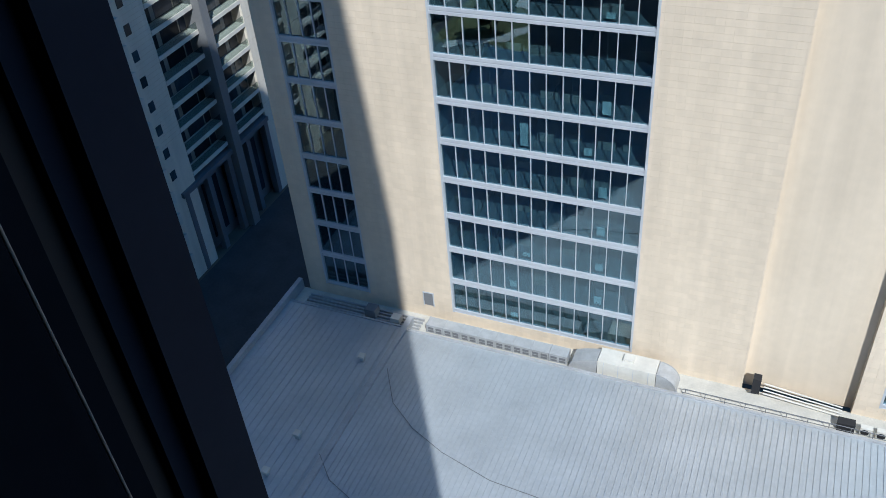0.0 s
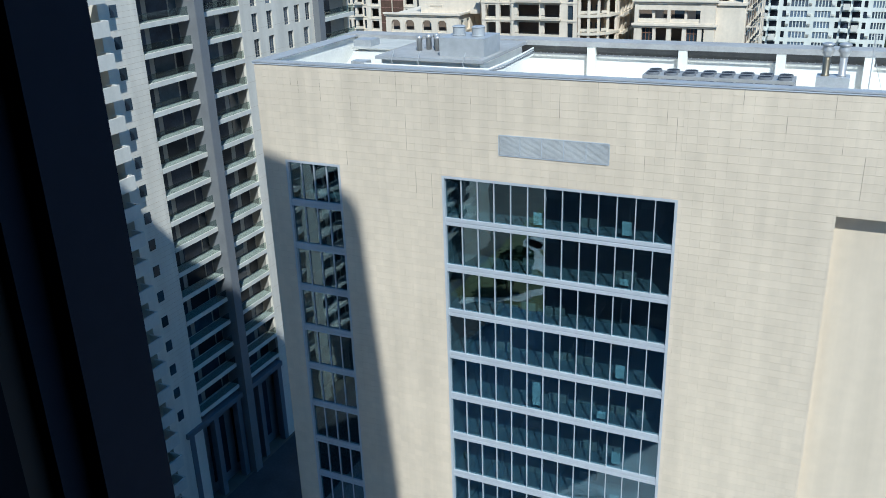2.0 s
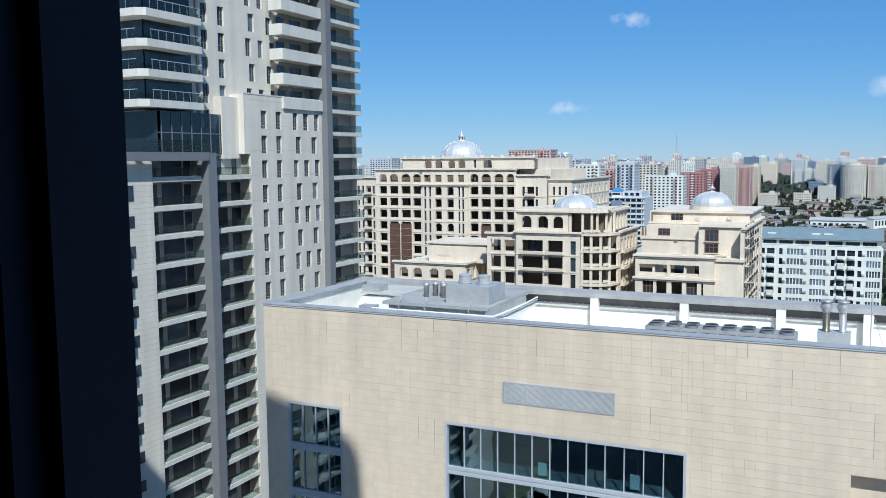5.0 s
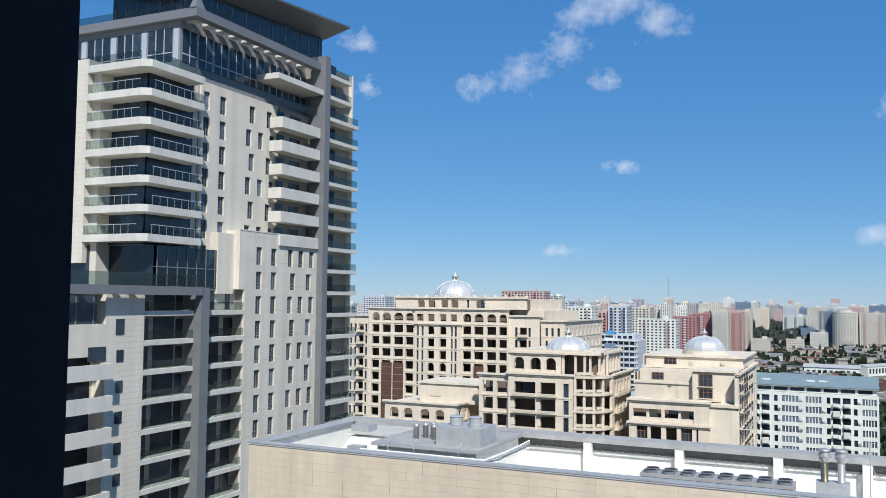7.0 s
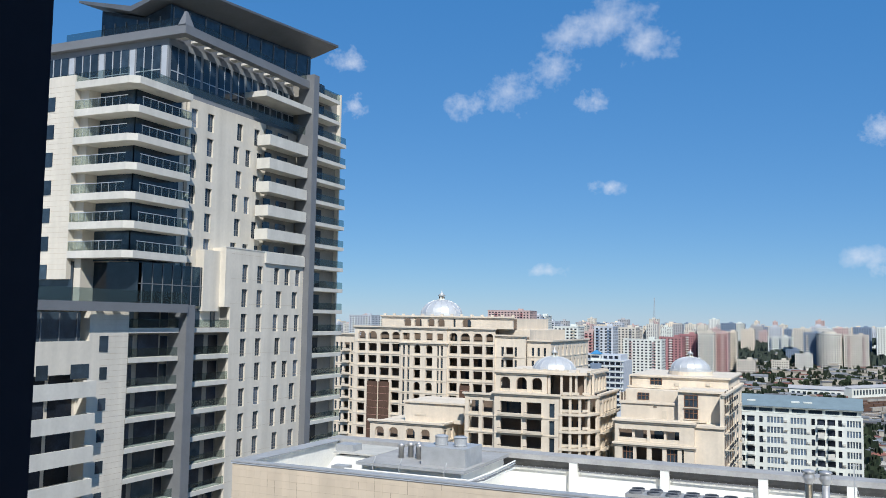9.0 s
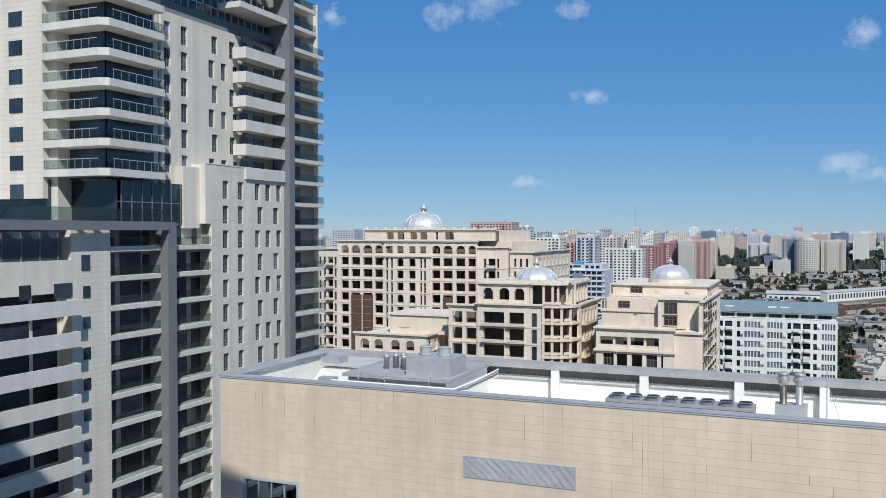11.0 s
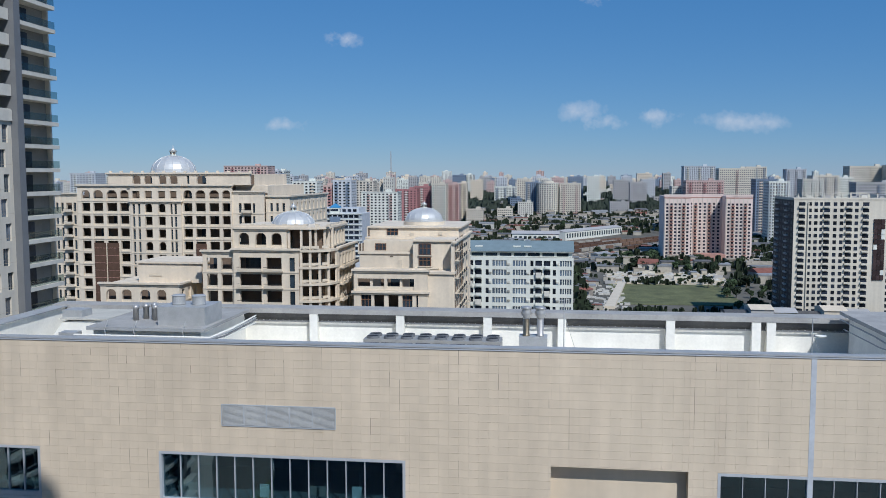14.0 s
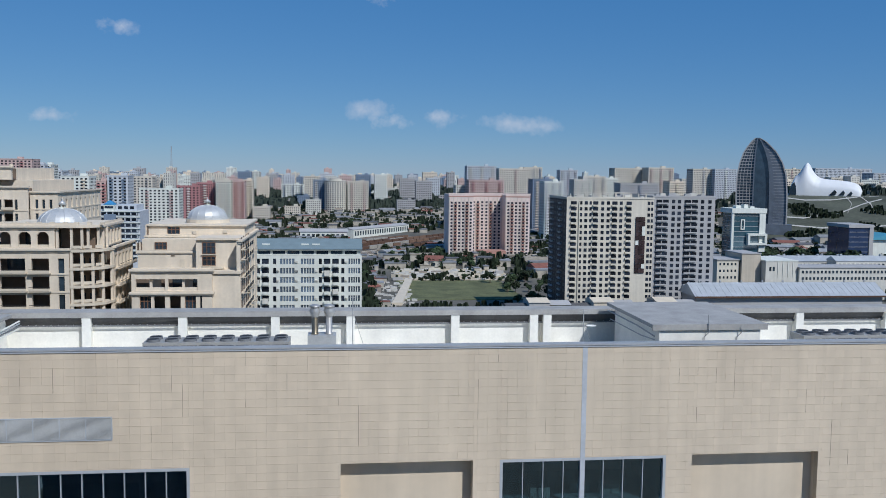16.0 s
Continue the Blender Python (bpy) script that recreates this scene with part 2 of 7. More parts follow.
def grid_wall(parent, m, cols, rows, u0, u1, z0, z1, wall, depth=0.5, name="wall", proud=0.06):
    """A wall with a regular grid of openings: piers from bottom to top, spandrels between the rows, a hair behind them."""
    edges = [u0] + [e for c in cols for e in c] + [u1]
    piers = [(a, b, -proud, depth, z0, z1) for a, b in zip(edges[::2], edges[1::2]) if b - a > 0.02]
    lev = [z0] + [e for r in rows for e in r] + [z1]
    spans = []
    for a, b in zip(lev[::2], lev[1::2]):
        if b - a > 0.02:
            spans += [(c[0], c[1], 0.0, depth, a, b) for c in cols]
    bx(parent, name, wall, piers + spans, m=m)


def arch_bm(bm, u0, u1, zs, zt, v0, v1, n=10):
    """The stone over an arched opening between u0 and u1: springs at zs, closed above at zt."""
    r, c = (u1 - u0) / 2, (u0 + u1) / 2
    arc = [(c - r * math.cos(math.pi * k / n), zs + r * math.sin(math.pi * k / n)) for k in range(n + 1)]
    prism(bm, arc[: n // 2 + 1] + [(c, zt), (u0, zt)], "y", v0, v1)
    prism(bm, arc[n // 2:] + [(u1, zt), (c, zt)], "y", v0, v1)
    return bm

# ---- ground ----
def ground_z(x, y):
    d = math.hypot(x, y)
    a = min(1, max(0, (math.degrees(math.atan2(x, y)) - 23) / 4)) if y > 0 else 0
    hill = 36 * a * min(1, max(0, (d - 1180) / 270)) * min(1, max(0, (2300 - d) / 600))
    return hill + 30 * min(1, max(0, (d - 1000) / 900)) ** 1.5 + 14 * min(1, max(0, (d - 2200) / 2500))


bm = bmesh.new()
rs = [0, 60, 150, 300, 500, 700, 900, 1000, 1100, 1180, 1250, 1320, 1400, 1450, 1500, 1600, 1800, 2000, 2400, 3000, 3800, 4700]
rings = [[bm.verts.new((r * math.sin(2 * math.pi * k / 144), r * math.cos(2 * math.pi * k / 144), ground_z(r * math.sin(2 * math.pi * k / 144), r * math.cos(2 * math.pi * k / 144)))) for k in range(144)] for r in rs[1:]]
hub = bm.verts.new((0, 0, 0))
for k in range(144):
    bm.faces.new((hub, rings[0][k], rings[0][(k + 1) % 144]))
    for a, b in zip(rings, rings[1:]):
        bm.faces.new((a[k], b[k], b[(k + 1) % 144], a[(k + 1) % 144]))
tagged(mesh_part(None, "ground", GROUND, bm), "dusty city ground of earth and tarmac", "ground", kind="structure")

# ---- the building that the camera stands in ----
ours = thing("viewing_tower", "grey panelled high-rise with floor-high dark-framed windows", "tower", (0, -10, 0), kind="structure")
bm = prism(bmesh.new(), [(-40, 77.4), (2.5, 77.4), (2.4, 95), (1.4, 107.4), (0.2, 121.8), (-0.4, 123.2), (-1.9, 124.3), (-7.3, 126.2), (-14, 127.6), (-40, 127.2)], "y", -22, 0.6)
mesh_part(ours, "upper_storeys", OURS, bm)
bx(ours, "lower_storeys", OURS, (-40, 2.5, -22, 0.6, 0, 74.3))
bx(ours, "side_storey", OURS, (-40, -3, -22, 0.6, 74.3, 77.4))
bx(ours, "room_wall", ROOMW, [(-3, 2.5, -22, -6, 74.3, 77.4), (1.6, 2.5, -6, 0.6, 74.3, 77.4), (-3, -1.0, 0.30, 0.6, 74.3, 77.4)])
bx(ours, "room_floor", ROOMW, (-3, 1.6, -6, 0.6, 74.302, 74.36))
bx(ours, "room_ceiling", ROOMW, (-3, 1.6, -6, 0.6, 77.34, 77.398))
win = thing("window_1", "dark aluminium window frame with a rubber seal", "window", (-0.5, 0.4, 74.36), kind="structure")
bx(win, "window_frame", FRAMEM, [(-0.62, -0.50, 0.385, 0.45, 74.36, 77.34), (-0.62, -0.515, 0.36, 0.385, 74.36, 77.34)])
bx(win, "seal", BLACK, (-0.62, -0.525, 0.335, 0.36, 74.36, 77.34))
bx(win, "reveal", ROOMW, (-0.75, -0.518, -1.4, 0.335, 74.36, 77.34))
bx(win, "jamb", FRAMEM, (1.45, 1.6, 0.36, 0.45, 74.36, 77.34))
tagged(tube("blind_cord", [(-0.50, 0.30, 77.3), (-0.502, 0.30, 76), (-0.50, 0.30, 74.5)], 0.0016, mat("pale_cord", (0.35, 0.30, 0.24), 0.8)), "thin pale blind cord hanging beside the window frame", "cord")

# ---- podium roof ----
pod = thing("podium_roof", "grey standing-seam metal roof with a low parapet", "roof", (-5, 45, 0), kind="structure")
bx(pod, "podium_wall", CLAD_P, (-46.9, 62, 0.7, 60.4, 0, 13.6))
bx(pod, "roof_sheet", SHEET, [(-46.4, -32.9, 0.8, 56.9, 13.6, 14.55), (-32.3, 62, 0.8, 56.4, 13.6, 14.75)])
bx(pod, "parapet", COPING, (-46.9, -46.4, 0.8, 60, 13.6, 15.25))
bx(pod, "ridge_beam", COPING, (-32.9, -32.3, 0.8, 58.2, 13.6, 15.05))
bx(pod, "gutter_edge", COPING, [(-32.3, 62, 56.4, 56.65, 13.6, 14.95), (-46.4, -32.9, 56.9, 57.1, 13.6, 14.7)])
bx(pod, "walkway", CONC, (-46.4, 62, 57.1, 60.0, 13.6, 13.95))
for k in range(180):
    x = -31.6 + 0.52 * k
    if x < 61:
        piece(pod, "roof_seam", SEAM, (0.035, 55.5, 0.06), (x, 28.5, 14.78))
for k in range(18):
    piece(pod, "roof_seam", SEAM, (0.04, 55.9, 0.05), (-45.6 + 0.75 * k, 28.8, 14.57))

# ---- the stone-clad office building ----
hall = thing("office_building", "beige stone-clad office block with tall glazed bays", "building", (10, 68, 0))
X0, X1, ZT, ZB, YF = -45.6, 70.0, 63.95, 13.6, 60.0
HEAD, PITCH, NROW, BAND = 55.75, 4.05, 10, 0.62
FOOT = HEAD - PITCH * NROW + 0.1
OPEN = [(-43.4, -38.0, FOOT, HEAD), (-28.62, -10.2, FOOT, HEAD), (0.07, 9.4, 13.6, HEAD), (11.35, 23.6, FOOT, HEAD), (25.57, 35.35, 13.6, HEAD), (41.0, 53.0, FOOT, HEAD)]
solid, x = [], X0
for a, b, lo, hi in OPEN:
    solid += [(x, a, ZB, ZT), (a, b, hi, ZT)]
    if lo > ZB:
        solid.append((a, b, ZB, lo))
    x = b
solid.append((x, X1, ZB, ZT))
for a, b, lo, hi in solid:
    bx(hall, "front_wall", JOINT, (a, b, YF, YF + 0.5, lo, hi))
for c in ((X0, X0 + 0.5, YF + 0.5, 76.4, ZB, ZT), (X1 - 0.5, X1, YF + 0.5, 76.4, ZB, ZT), (X0, X1, 76.4, 76.9, ZB, ZT)):
    bx(hall, "side_wall", JOINT, c)
bx(hall, "side_cladding", CLAD_P, (X0 - 0.03, X0, YF, 76.9, ZB, ZT))
bx(hall, "coping", COPING, [(X0 - 0.12, X1, YF - 0.14, YF + 0.75, ZT, ZT + 0.10), (X0 - 0.12, X0 + 1.4, YF + 0.75, 77, ZT, ZT + 0.10)])
bx(hall, "coping_lip", SEAL, (X0 - 0.1, X1, YF - 0.10, YF - 0.02, ZT - 0.12, ZT - 0.02))
for a, b in ((0.07, 9.4), (25.57, 35.35)):
    bx(hall, "niche_back", CLAD_P, (a, b, YF + 0.95, YF + 1.3, 13.6, HEAD + 0.3))
    bx(hall, "niche_side", CLAD_P, [(a - 0.4, a, YF + 0.5, YF + 1.3, 13.6, HEAD + 0.3), (b, b + 0.4, YF + 0.5, YF + 1.3, 13.6, HEAD + 0.3), (a, b, YF + 0.5, YF + 0.95, HEAD, HEAD + 0.3)])
bx(hall, "expansion_joint", SEAL, (17.2, 17.55, YF - 0.05, YF + 0.02, HEAD, ZT - 0.02))
# louvre
lv = bx(hall, "vent_frame", ALU, [(-23.72, -15.25, YF - 0.09, YF, 59.36, 59.44), (-23.72, -15.25, YF - 0.09, YF, 57.82, 57.90)] + [(-23.72 + k * 1.694 - 0.035, -23.72 + k * 1.694 + 0.035, YF - 0.09, YF, 57.9, 59.36) for k in range(6)], "grey louvre vent")
bx(lv, "vent_back", COPING, (-23.6, -15.3, YF - 0.036, YF - 0.032, 57.9, 59.36))
for k in range(22):
    piece(lv, "slat", SLAT, (8.36, 0.05, 0.034), (-19.48, YF - 0.062, 57.95 + k * 0.065))


def glazing(x0, x1, ncol, extra=()):
    bay = bx(hall, "window_frame", ALU, [(x0, x0 + 0.2, YF - 0.05, YF + 0.35, FOOT, HEAD), (x1 - 0.2, x1, YF - 0.05, YF + 0.35, FOOT, HEAD), (x0 + 0.2, x1 - 0.2, YF - 0.05, YF + 0.35, HEAD - 0.2, HEAD)])
    w = (x1 - x0 - 0.4) / ncol
    for r in range(NROW):
        top = HEAD - 0.2 - r * PITCH
        lo = HEAD - (r + 1) * PITCH + BAND - 0.1
        bx(bay, "spandrel", ALU, [(x0 + 0.2, x1 - 0.2, YF + 0.02, YF + 0.4, lo - BAND, lo - BAND + 0.24), (x0 + 0.2, x1 - 0.2, YF + 0.02, YF + 0.4, lo - 0.26, lo), (x0 + 0.2, x1 - 0.2, YF + 0.07, YF + 0.4, lo - BAND + 0.24, lo - 0.26)])
        t = top if r == 0 else top - 0.1 + 0.2
        for c in range(ncol):
            p = piece(bay, "pane", OGLASS, (w - 0.06, 0.03, t - lo - 0.01), (x0 + 0.2 + w * (c + 0.5), YF + 0.22, (t + lo) / 2))
            p.visible_shadow = False
            if c:
                piece(bay, "mullion", ALU, (0.05, 0.2, t - lo), (x0 + 0.2 + w * c, YF + 0.16, (t + lo) / 2))
    # the offices behind
    bx(hall, "office_floor", OFF_FLOOR, [(x0 - 0.4, x1 + 0.4, YF + 0.5, YF + 8, HEAD - (r + 1) * PITCH - 0.05, HEAD - (r + 1) * PITCH + 0.3) for r in range(NROW)])
    bx(hall, "office_ceiling", OFF_CEIL, [(x0 - 0.4, x1 + 0.4, YF + 0.5, YF + 8, HEAD - r * PITCH - 0.25, HEAD - r * PITCH - 0.08) for r in range(NROW)])
    bx(hall, "office_wall", OFF_WALL, [(x0 - 0.4, x1 + 0.4, YF + 8, YF + 8.2, FOOT, HEAD), (x0 - 0.4, x0 - 0.2, YF + 0.5, YF + 8, FOOT, HEAD), (x1 + 0.2, x1 + 0.4, YF + 0.5, YF + 8, FOOT, HEAD)])
    rnd = random.Random(int(x0 * 10))
    for r in range(NROW):
        zf = HEAD - (r + 1) * PITCH + 0.3
        for k in range(int((x1 - x0) / 2.6)):
            xx = x0 + 1.3 + 2.6 * k + rnd.uniform(-0.4, 0.4)
            if rnd.random() < 0.55:
                piece(hall, "desk", DESK, (1.5, 0.75, 0.74), (xx, YF + 2.2 + rnd.uniform(0, 2), zf + 0.37))
            if rnd.random() < 0.3:
                piece(hall, "partition", OFF_WALL, (0.12, 3.5, 3.2), (xx, YF + 4.5, zf + 1.6))
    for r, c, s in extra:
        zf = HEAD - (r + 1) * PITCH + 0.3
        piece(hall, "white_board", PAPER, (0.75, 0.04, s), (x0 + 0.2 + w * (c + 0.5), YF + 0.62, zf + 0.35 + s / 2))


glazing(-43.4, -38.0, 4)
glazing(-28.62, -10.2, 13, [(0, 5, 1.0), (0, 10, 1.1), (1, 10, 0.5), (3, 10, 1.2), (4, 5, 2.2), (5, 10, 1.1), (4, 9, 0.7), (6, 10, 0.9), (7, 5, 0.5), (7, 10, 0.8), (8, 4, 0.7), (8, 10, 0.9), (9, 4, 0.6)])
glazing(11.35, 23.6, 8)
bx(hall, "drain_strip", SEAL, (17.2, 17.55, YF - 0.06, YF + 0.2, HEAD - 8, HEAD))

# ---- its roof ----
DECK = 60.9

bx(hall, "roof_deck", ROOFW, (X0 + 0.5, X1 - 0.5, YF + 0.5, 76.4, DECK - 0.4, DECK))
bx(hall, "rear_parapet", ROOFW, (X0 + 0.5, X1 - 0.5, 75.75, 76.4, DECK, 62.9))
GUTTER = mat("dark_gutter_metal", (0.115, 0.11, 0.105), 0.6, 0.2, var=0.2, scale=0.6, streak=0.2)
mesh_part(hall, "gutter_fascia", GUTTER, prism(bmesh.new(), [(76.4, 62.905), (75.7, 62.905), (75.45, 63.3), (75.3, 63.715), (76.4, 63.715)], "x", X0 + 1.2, X1 - 0.6))
bx(hall, "left_parapet", ROOFW, (X0 + 0.5, X0 + 1.1, YF + 0.5, 75.75, DECK, 63.94))
RCOP = mat("weathered_coping", (0.36, 0.35, 0.33), 0.85, var=0.14, scale=0.6, bump=0.15, streak=0.1)
bx(hall, "rear_coping", RCOP, (X0 - 0.1, X1, 74.95, 77.0, 63.72, 64.17))
bx(hall, "rear_soffit_rail", TGREY, (X0 + 0.8, X1 - 0.5, 75.35, 75.45, 62.92, 63.02))
bx(hall, "brackets", STEEL, [(X0 + 1.2 + 0.6 * k, X0 + 1.26 + 0.6 * k, 75.45, 75.99, 62.92, 63.04) for k in range(188)])["kind"] = "stuff"
for x in (-27.9, -21.0, -13.2, -5.5, 0.9, 10.0, 17.0, 18.2, 34.2, 41.8, 50.5, 58.5):
    bx(hall, "parapet_post", ROOFW, (x - 0.36, x + 0.36, 75.0, 75.74, DECK, 63.715))

hut = thing("roof_hut", "low white roof hut with a flat grey roof and pipes", "roof hut", (28, 68, DECK))
bx(hut, "body", ROOFW, (23.9, 31.9, 62.9, 73.6, DECK, 64.6))
bx(hut, "flat_roof", RCOP, [(23.3, 32.4, 62.7, 74.2, 64.62, 64.9), (23.3, 32.4, 62.7, 62.8, 64.45, 64.62)])
tube("pipe", [(23.2, 73.5, 64.3), (23.2, 66, 64.3), (23.5, 62.8, 64.0)], 0.06, STEEL, hut)
tube("pipe", [(23.3, 73, 63.6), (23.2, 65, 63.7), (24.5, 62.8, 63.4)], 0.05, STEEL, hut)
for x in (27.4, 30.0):
    tube("pipe", [(x, 62.8, DECK + 0.1), (x, 62.8, 63.9), (x + 0.3, 62.62, 64.3), (x + 0.2, 62.62, 65.6 if x < 28 else 64.7)], 0.035, STEEL, hut)

plant = thing("rooftop_plant", "flat-roofed rooftop plant room with a grey fan casing", "plant room", (-31.5, 69, DECK))
bx(plant, "body", ROOFW, (-36.0, -27.1, 64.62, 74.2, DECK, 63.85))
bx(plant, "flat_roof", RCOP, (-36.4, -26.7, 64.3, 74.6, 63.87, 64.12))
bx(plant, "fascia", STEEL, (-36.4, -26.7, 64.22, 64.3, 63.86, 64.12))
bx(plant, "fan_casing", STEEL, (-31.0, -27.1, 65.4, 69.0, 64.12, 65.6))
for k in range(4):
    tube("pipe", [(-35.6 - 0.5 * k, 62.5 + 0.38 * k, 63.42 + 0.05 * k), (-26.0, 62.5 + 0.38 * k, 63.42 + 0.05 * k), (-25.4, 64 + k, 63.3 + 0.15 * k), (-25.6, 73, 63.2 + 0.2 * k)], 0.07, (ROOFW, TGREY, STEEL, ROOFW)[k], plant)
for k in range(6):
    piece(plant, "pipe_stand", TGREY, (0.08, 1.5, 2.46), (-36 + 2.0 * k, 63.1, DECK + 1.23))
for x in (-34.8, -32.4, -28.4):
    tube("pipe", [(x, 64.4, 63.2), (x, 64.1, 63.9), (x + 0.1, 64.5, 64.6)], 0.05, STEEL, plant)
for x in (-29.9, -28.2):
    mesh_part(plant, "fan_cowl", STEEL, lathe(bmesh.new(), [(0.52, 0), (0.56, 0.08), (0.52, 0.12), (0.52, 0.68), (0.58, 0.72), (0.45, 0.8)], 20, (x, 67.0, 65.6)))
for x, y in ((-33.9, 67.6), (-33.4, 68.4), (-32.9, 68.9), (-32.3, 67.8)):
    mesh_part(plant, "flue", CHROME, lathe(bmesh.new(), [(0.24, 0), (0.24, 0.95), (0.29, 0.98), (0.29, 1.12), (0.2, 1.26), (0.05, 1.3)], 16, (x, y, 64.12)), smooth=True)
vent = thing("stair_head", "white slope-sided stair head on the flat roof", "stair head", (-39.5, 71, DECK))
mesh_part(vent, "body", ROOFW, prism(bmesh.new(), [(-43.0, DECK), (-40.9, 63.7), (-36.9, 63.9), (-36.9, DECK)], "y", 68.5, 73.5))
bx(vent, "cap", CONC, (-41.0, -36.8, 68.3, 73.7, 63.9, 64.02))
bx(vent, "cooler", STEEL, (-41.2, -39.4, 69.0, 70.6, 64.02, 64.6))
tagged(bx(thing("vent_box", "small grey vent box on the white roof", "vent box", (-38.9, 63.5, DECK)), "casing", STEEL, (-38.9, -37.5, 64.5, 65.5, DECK, 63.55)))


CASE = mat("chiller_casing", (0.38, 0.37, 0.345), 0.55, 0.2, var=0.12, scale=1.2)
COIL = mat("chiller_coil", (0.045, 0.048, 0.06), 0.5, 0.3, var=0.2, scale=4)


def chiller(x0, x1, nfan, y0=66.0, y1=68.2):
    c = thing("chiller", "long grey rooftop chiller with a row of round fans", "chiller", ((x0 + x1) / 2, (y0 + y1) / 2, DECK), "rooftop chillers")
    bx(c, "casing", CASE, (x0, x1, y0, y1, 62.0, 63.28))
    bx(c, "plinth", BLACK, (x0 + 0.1, x1 - 0.1, y0 + 0.1, y1 - 0.1, DECK, 62.0))
    n = nfan // 2
    for k in range(n):
        x = x0 + (x1 - x0) * (k + 0.5) / n
        bx(c, "coil_panel", COIL, (x - 0.58, x + 0.58, y0 - 0.03, y0 + 0.02, 62.05, 63.05))
        for y in (y0 + 0.6, y1 - 0.6):
            f = mesh_part(c, "fan_ring", TGREY, lathe(bmesh.new(), [(0.5, 0), (0.48, 0.2), (0.44, 0.2), (0.42, 0.02)], 18, (x, y, 63.28)))
            mesh_part(c, "fan_guard", BLACK, lathe(bmesh.new(), [(0.44, 0.16), (0.15, 0.19), (0.02, 0.2)], 18, (x, y, 63.28)))
    return c


chiller(-14.5, -3.8, 16)
chiller(37.2, 48.5, 16)
fl = thing("flue_pair", "pair of shiny steel flues on a grey base", "flue", (-1.4, 68.6, DECK))
bx(fl, "base", STEEL, (-2.5, -0.3, 67.9, 69.4, DECK, 63.35))
for x, m in ((-1.95, BRASS), (-0.85, CHROME)):
    mesh_part(fl, "flue_pipe", m, lathe(bmesh.new(), [(0.30, 0), (0.30, 0.1), (0.25, 0.12), (0.25, 1.35)], 20, (x, 68.6, 63.35)), smooth=True)
    mesh_part(fl, "flue_cap", CHROME, lathe(bmesh.new(), [(0.25, 0), (0.30, 0.12), (0.43, 0.38), (0.44, 0.50), (0.36, 0.66), (0.36, 0.80), (0.46, 0.84), (0.40, 0.94), (0.12, 1.02)], 24, (x, 68.6, 64.7)), smooth=True)
for x, h in ((1.0, 66.2), (19.9, 65.0)):
    mast = thing("roof_mast", "thin grey antenna mast with stays on the roof", "mast", (x, 69.5, DECK), "roof masts")
    tube("pole", [(x, 69.5, DECK), (x, 69.5, h)], 0.04, STEEL, mast)
    tube("stay", [(x, 69.5, h - 1.2), (x + 1.3, 69.5, DECK)], 0.018, STEEL, mast)
    tube("crossarm", [(x - 0.35, 69.5, h - 0.15), (x + 0.35, 69.5, h - 0.05)], 0.02, STEEL, mast)
mesh_part(thing("satellite_dish", "small pale satellite dish on the roof", "satellite dish", (20.2, 69.4, DECK)), "dish", ROOFW, lathe(bmesh.new(), [(0.05, 0), (0.3, 0.06), (0.42, 0.16), (0.40, 0.17), (0.05, 0.05)], 16, (20.4, 69.0, 63.6)))

# ---- walkway at the foot of the facade ----
duct = thing("roof_duct", "long segmented grey air duct on the walkway", "air duct", (-23, 58.3, 13.95))
for k in range(8):
    x = -30.6 + k * 1.85
    piece(duct, "duct_section", STEEL, (1.8, 1.25, 1.0), (x + 0.9, 58.2, 14.6))
    piece(duct, "flange", COPING, (0.05, 1.35, 1.1), (x, 58.2, 14.6))
    for j in (0.47, 1.33):
        piece(duct, "grille_panel", TGREY, (0.62, 0.03, 0.62), (x + j, 57.56, 14.55))
        piece(duct, "panel_bar", STEEL, (0.62, 0.03, 0.04), (x + j, 57.54, 14.55))
bm = bmesh.new()
prism(bm, [(-15.8, 13.98), (-15.3, 15.1), (-14.6, 15.4), (-12.9, 15.9), (-12.9, 13.98)], "y", 57.3, 59.0)
mesh_part(duct, "duct_bend", STEEL, bm)
ahu = thing("air_handling_unit", "white air handling unit joined to ducts on the walkway", "air unit", (-10, 58.2, 13.95))
bx(ahu, "casing", WHITE, (-12.85, -7.4, 57.3, 59.2, 14.0, 15.9))
for k in range(4):
    bx(ahu, "panel_joint", SEAL, (-12.3 + 1.4 * k, -12.25 + 1.4 * k, 57.28, 57.3, 14.1, 15.8))
bx(ahu, "top_box", WHITE, (-10.6, -9.6, 58.0, 58.8, 15.902, 16.15))
bm = bmesh.new()
prism(bm, [(-7.35, 13.98)] + [(-7.35 + 1.95 * math.sin(a), 13.98 + 1.92 * math.cos(a)) for a in [math.pi / 2 * k / 14 for k in range(15)]], "y", 57.3, 59.0)
mesh_part(ahu, "elbow_duct", STEEL, bm)
for y in (57.24, 59.0):
    bm = prism(bmesh.new(), [(-7.35 + 1.99 * math.sin(a), 13.98 + 1.96 * math.cos(a)) for a in [math.pi / 2 * k / 14 for k in range(15)]] + [(-7.35 + 1.86 * math.sin(a), 13.98 + 1.83 * math.cos(a)) for a in [math.pi / 2 * (14 - k) / 14 for k in range(15)]], "y", y, y + 0.06)
    mesh_part(ahu, "duct_flange", COPING, bm)
rail = thing("guard_rail", "grey steel guard rail along the roof walkway", "railing", (20, 57.3, 13.95))
for k in range(28):
    piece(rail, "post", TGREY, (0.06, 0.06, 1.0), (-4.6 + 1.75 * k, 57.25, 14.45))
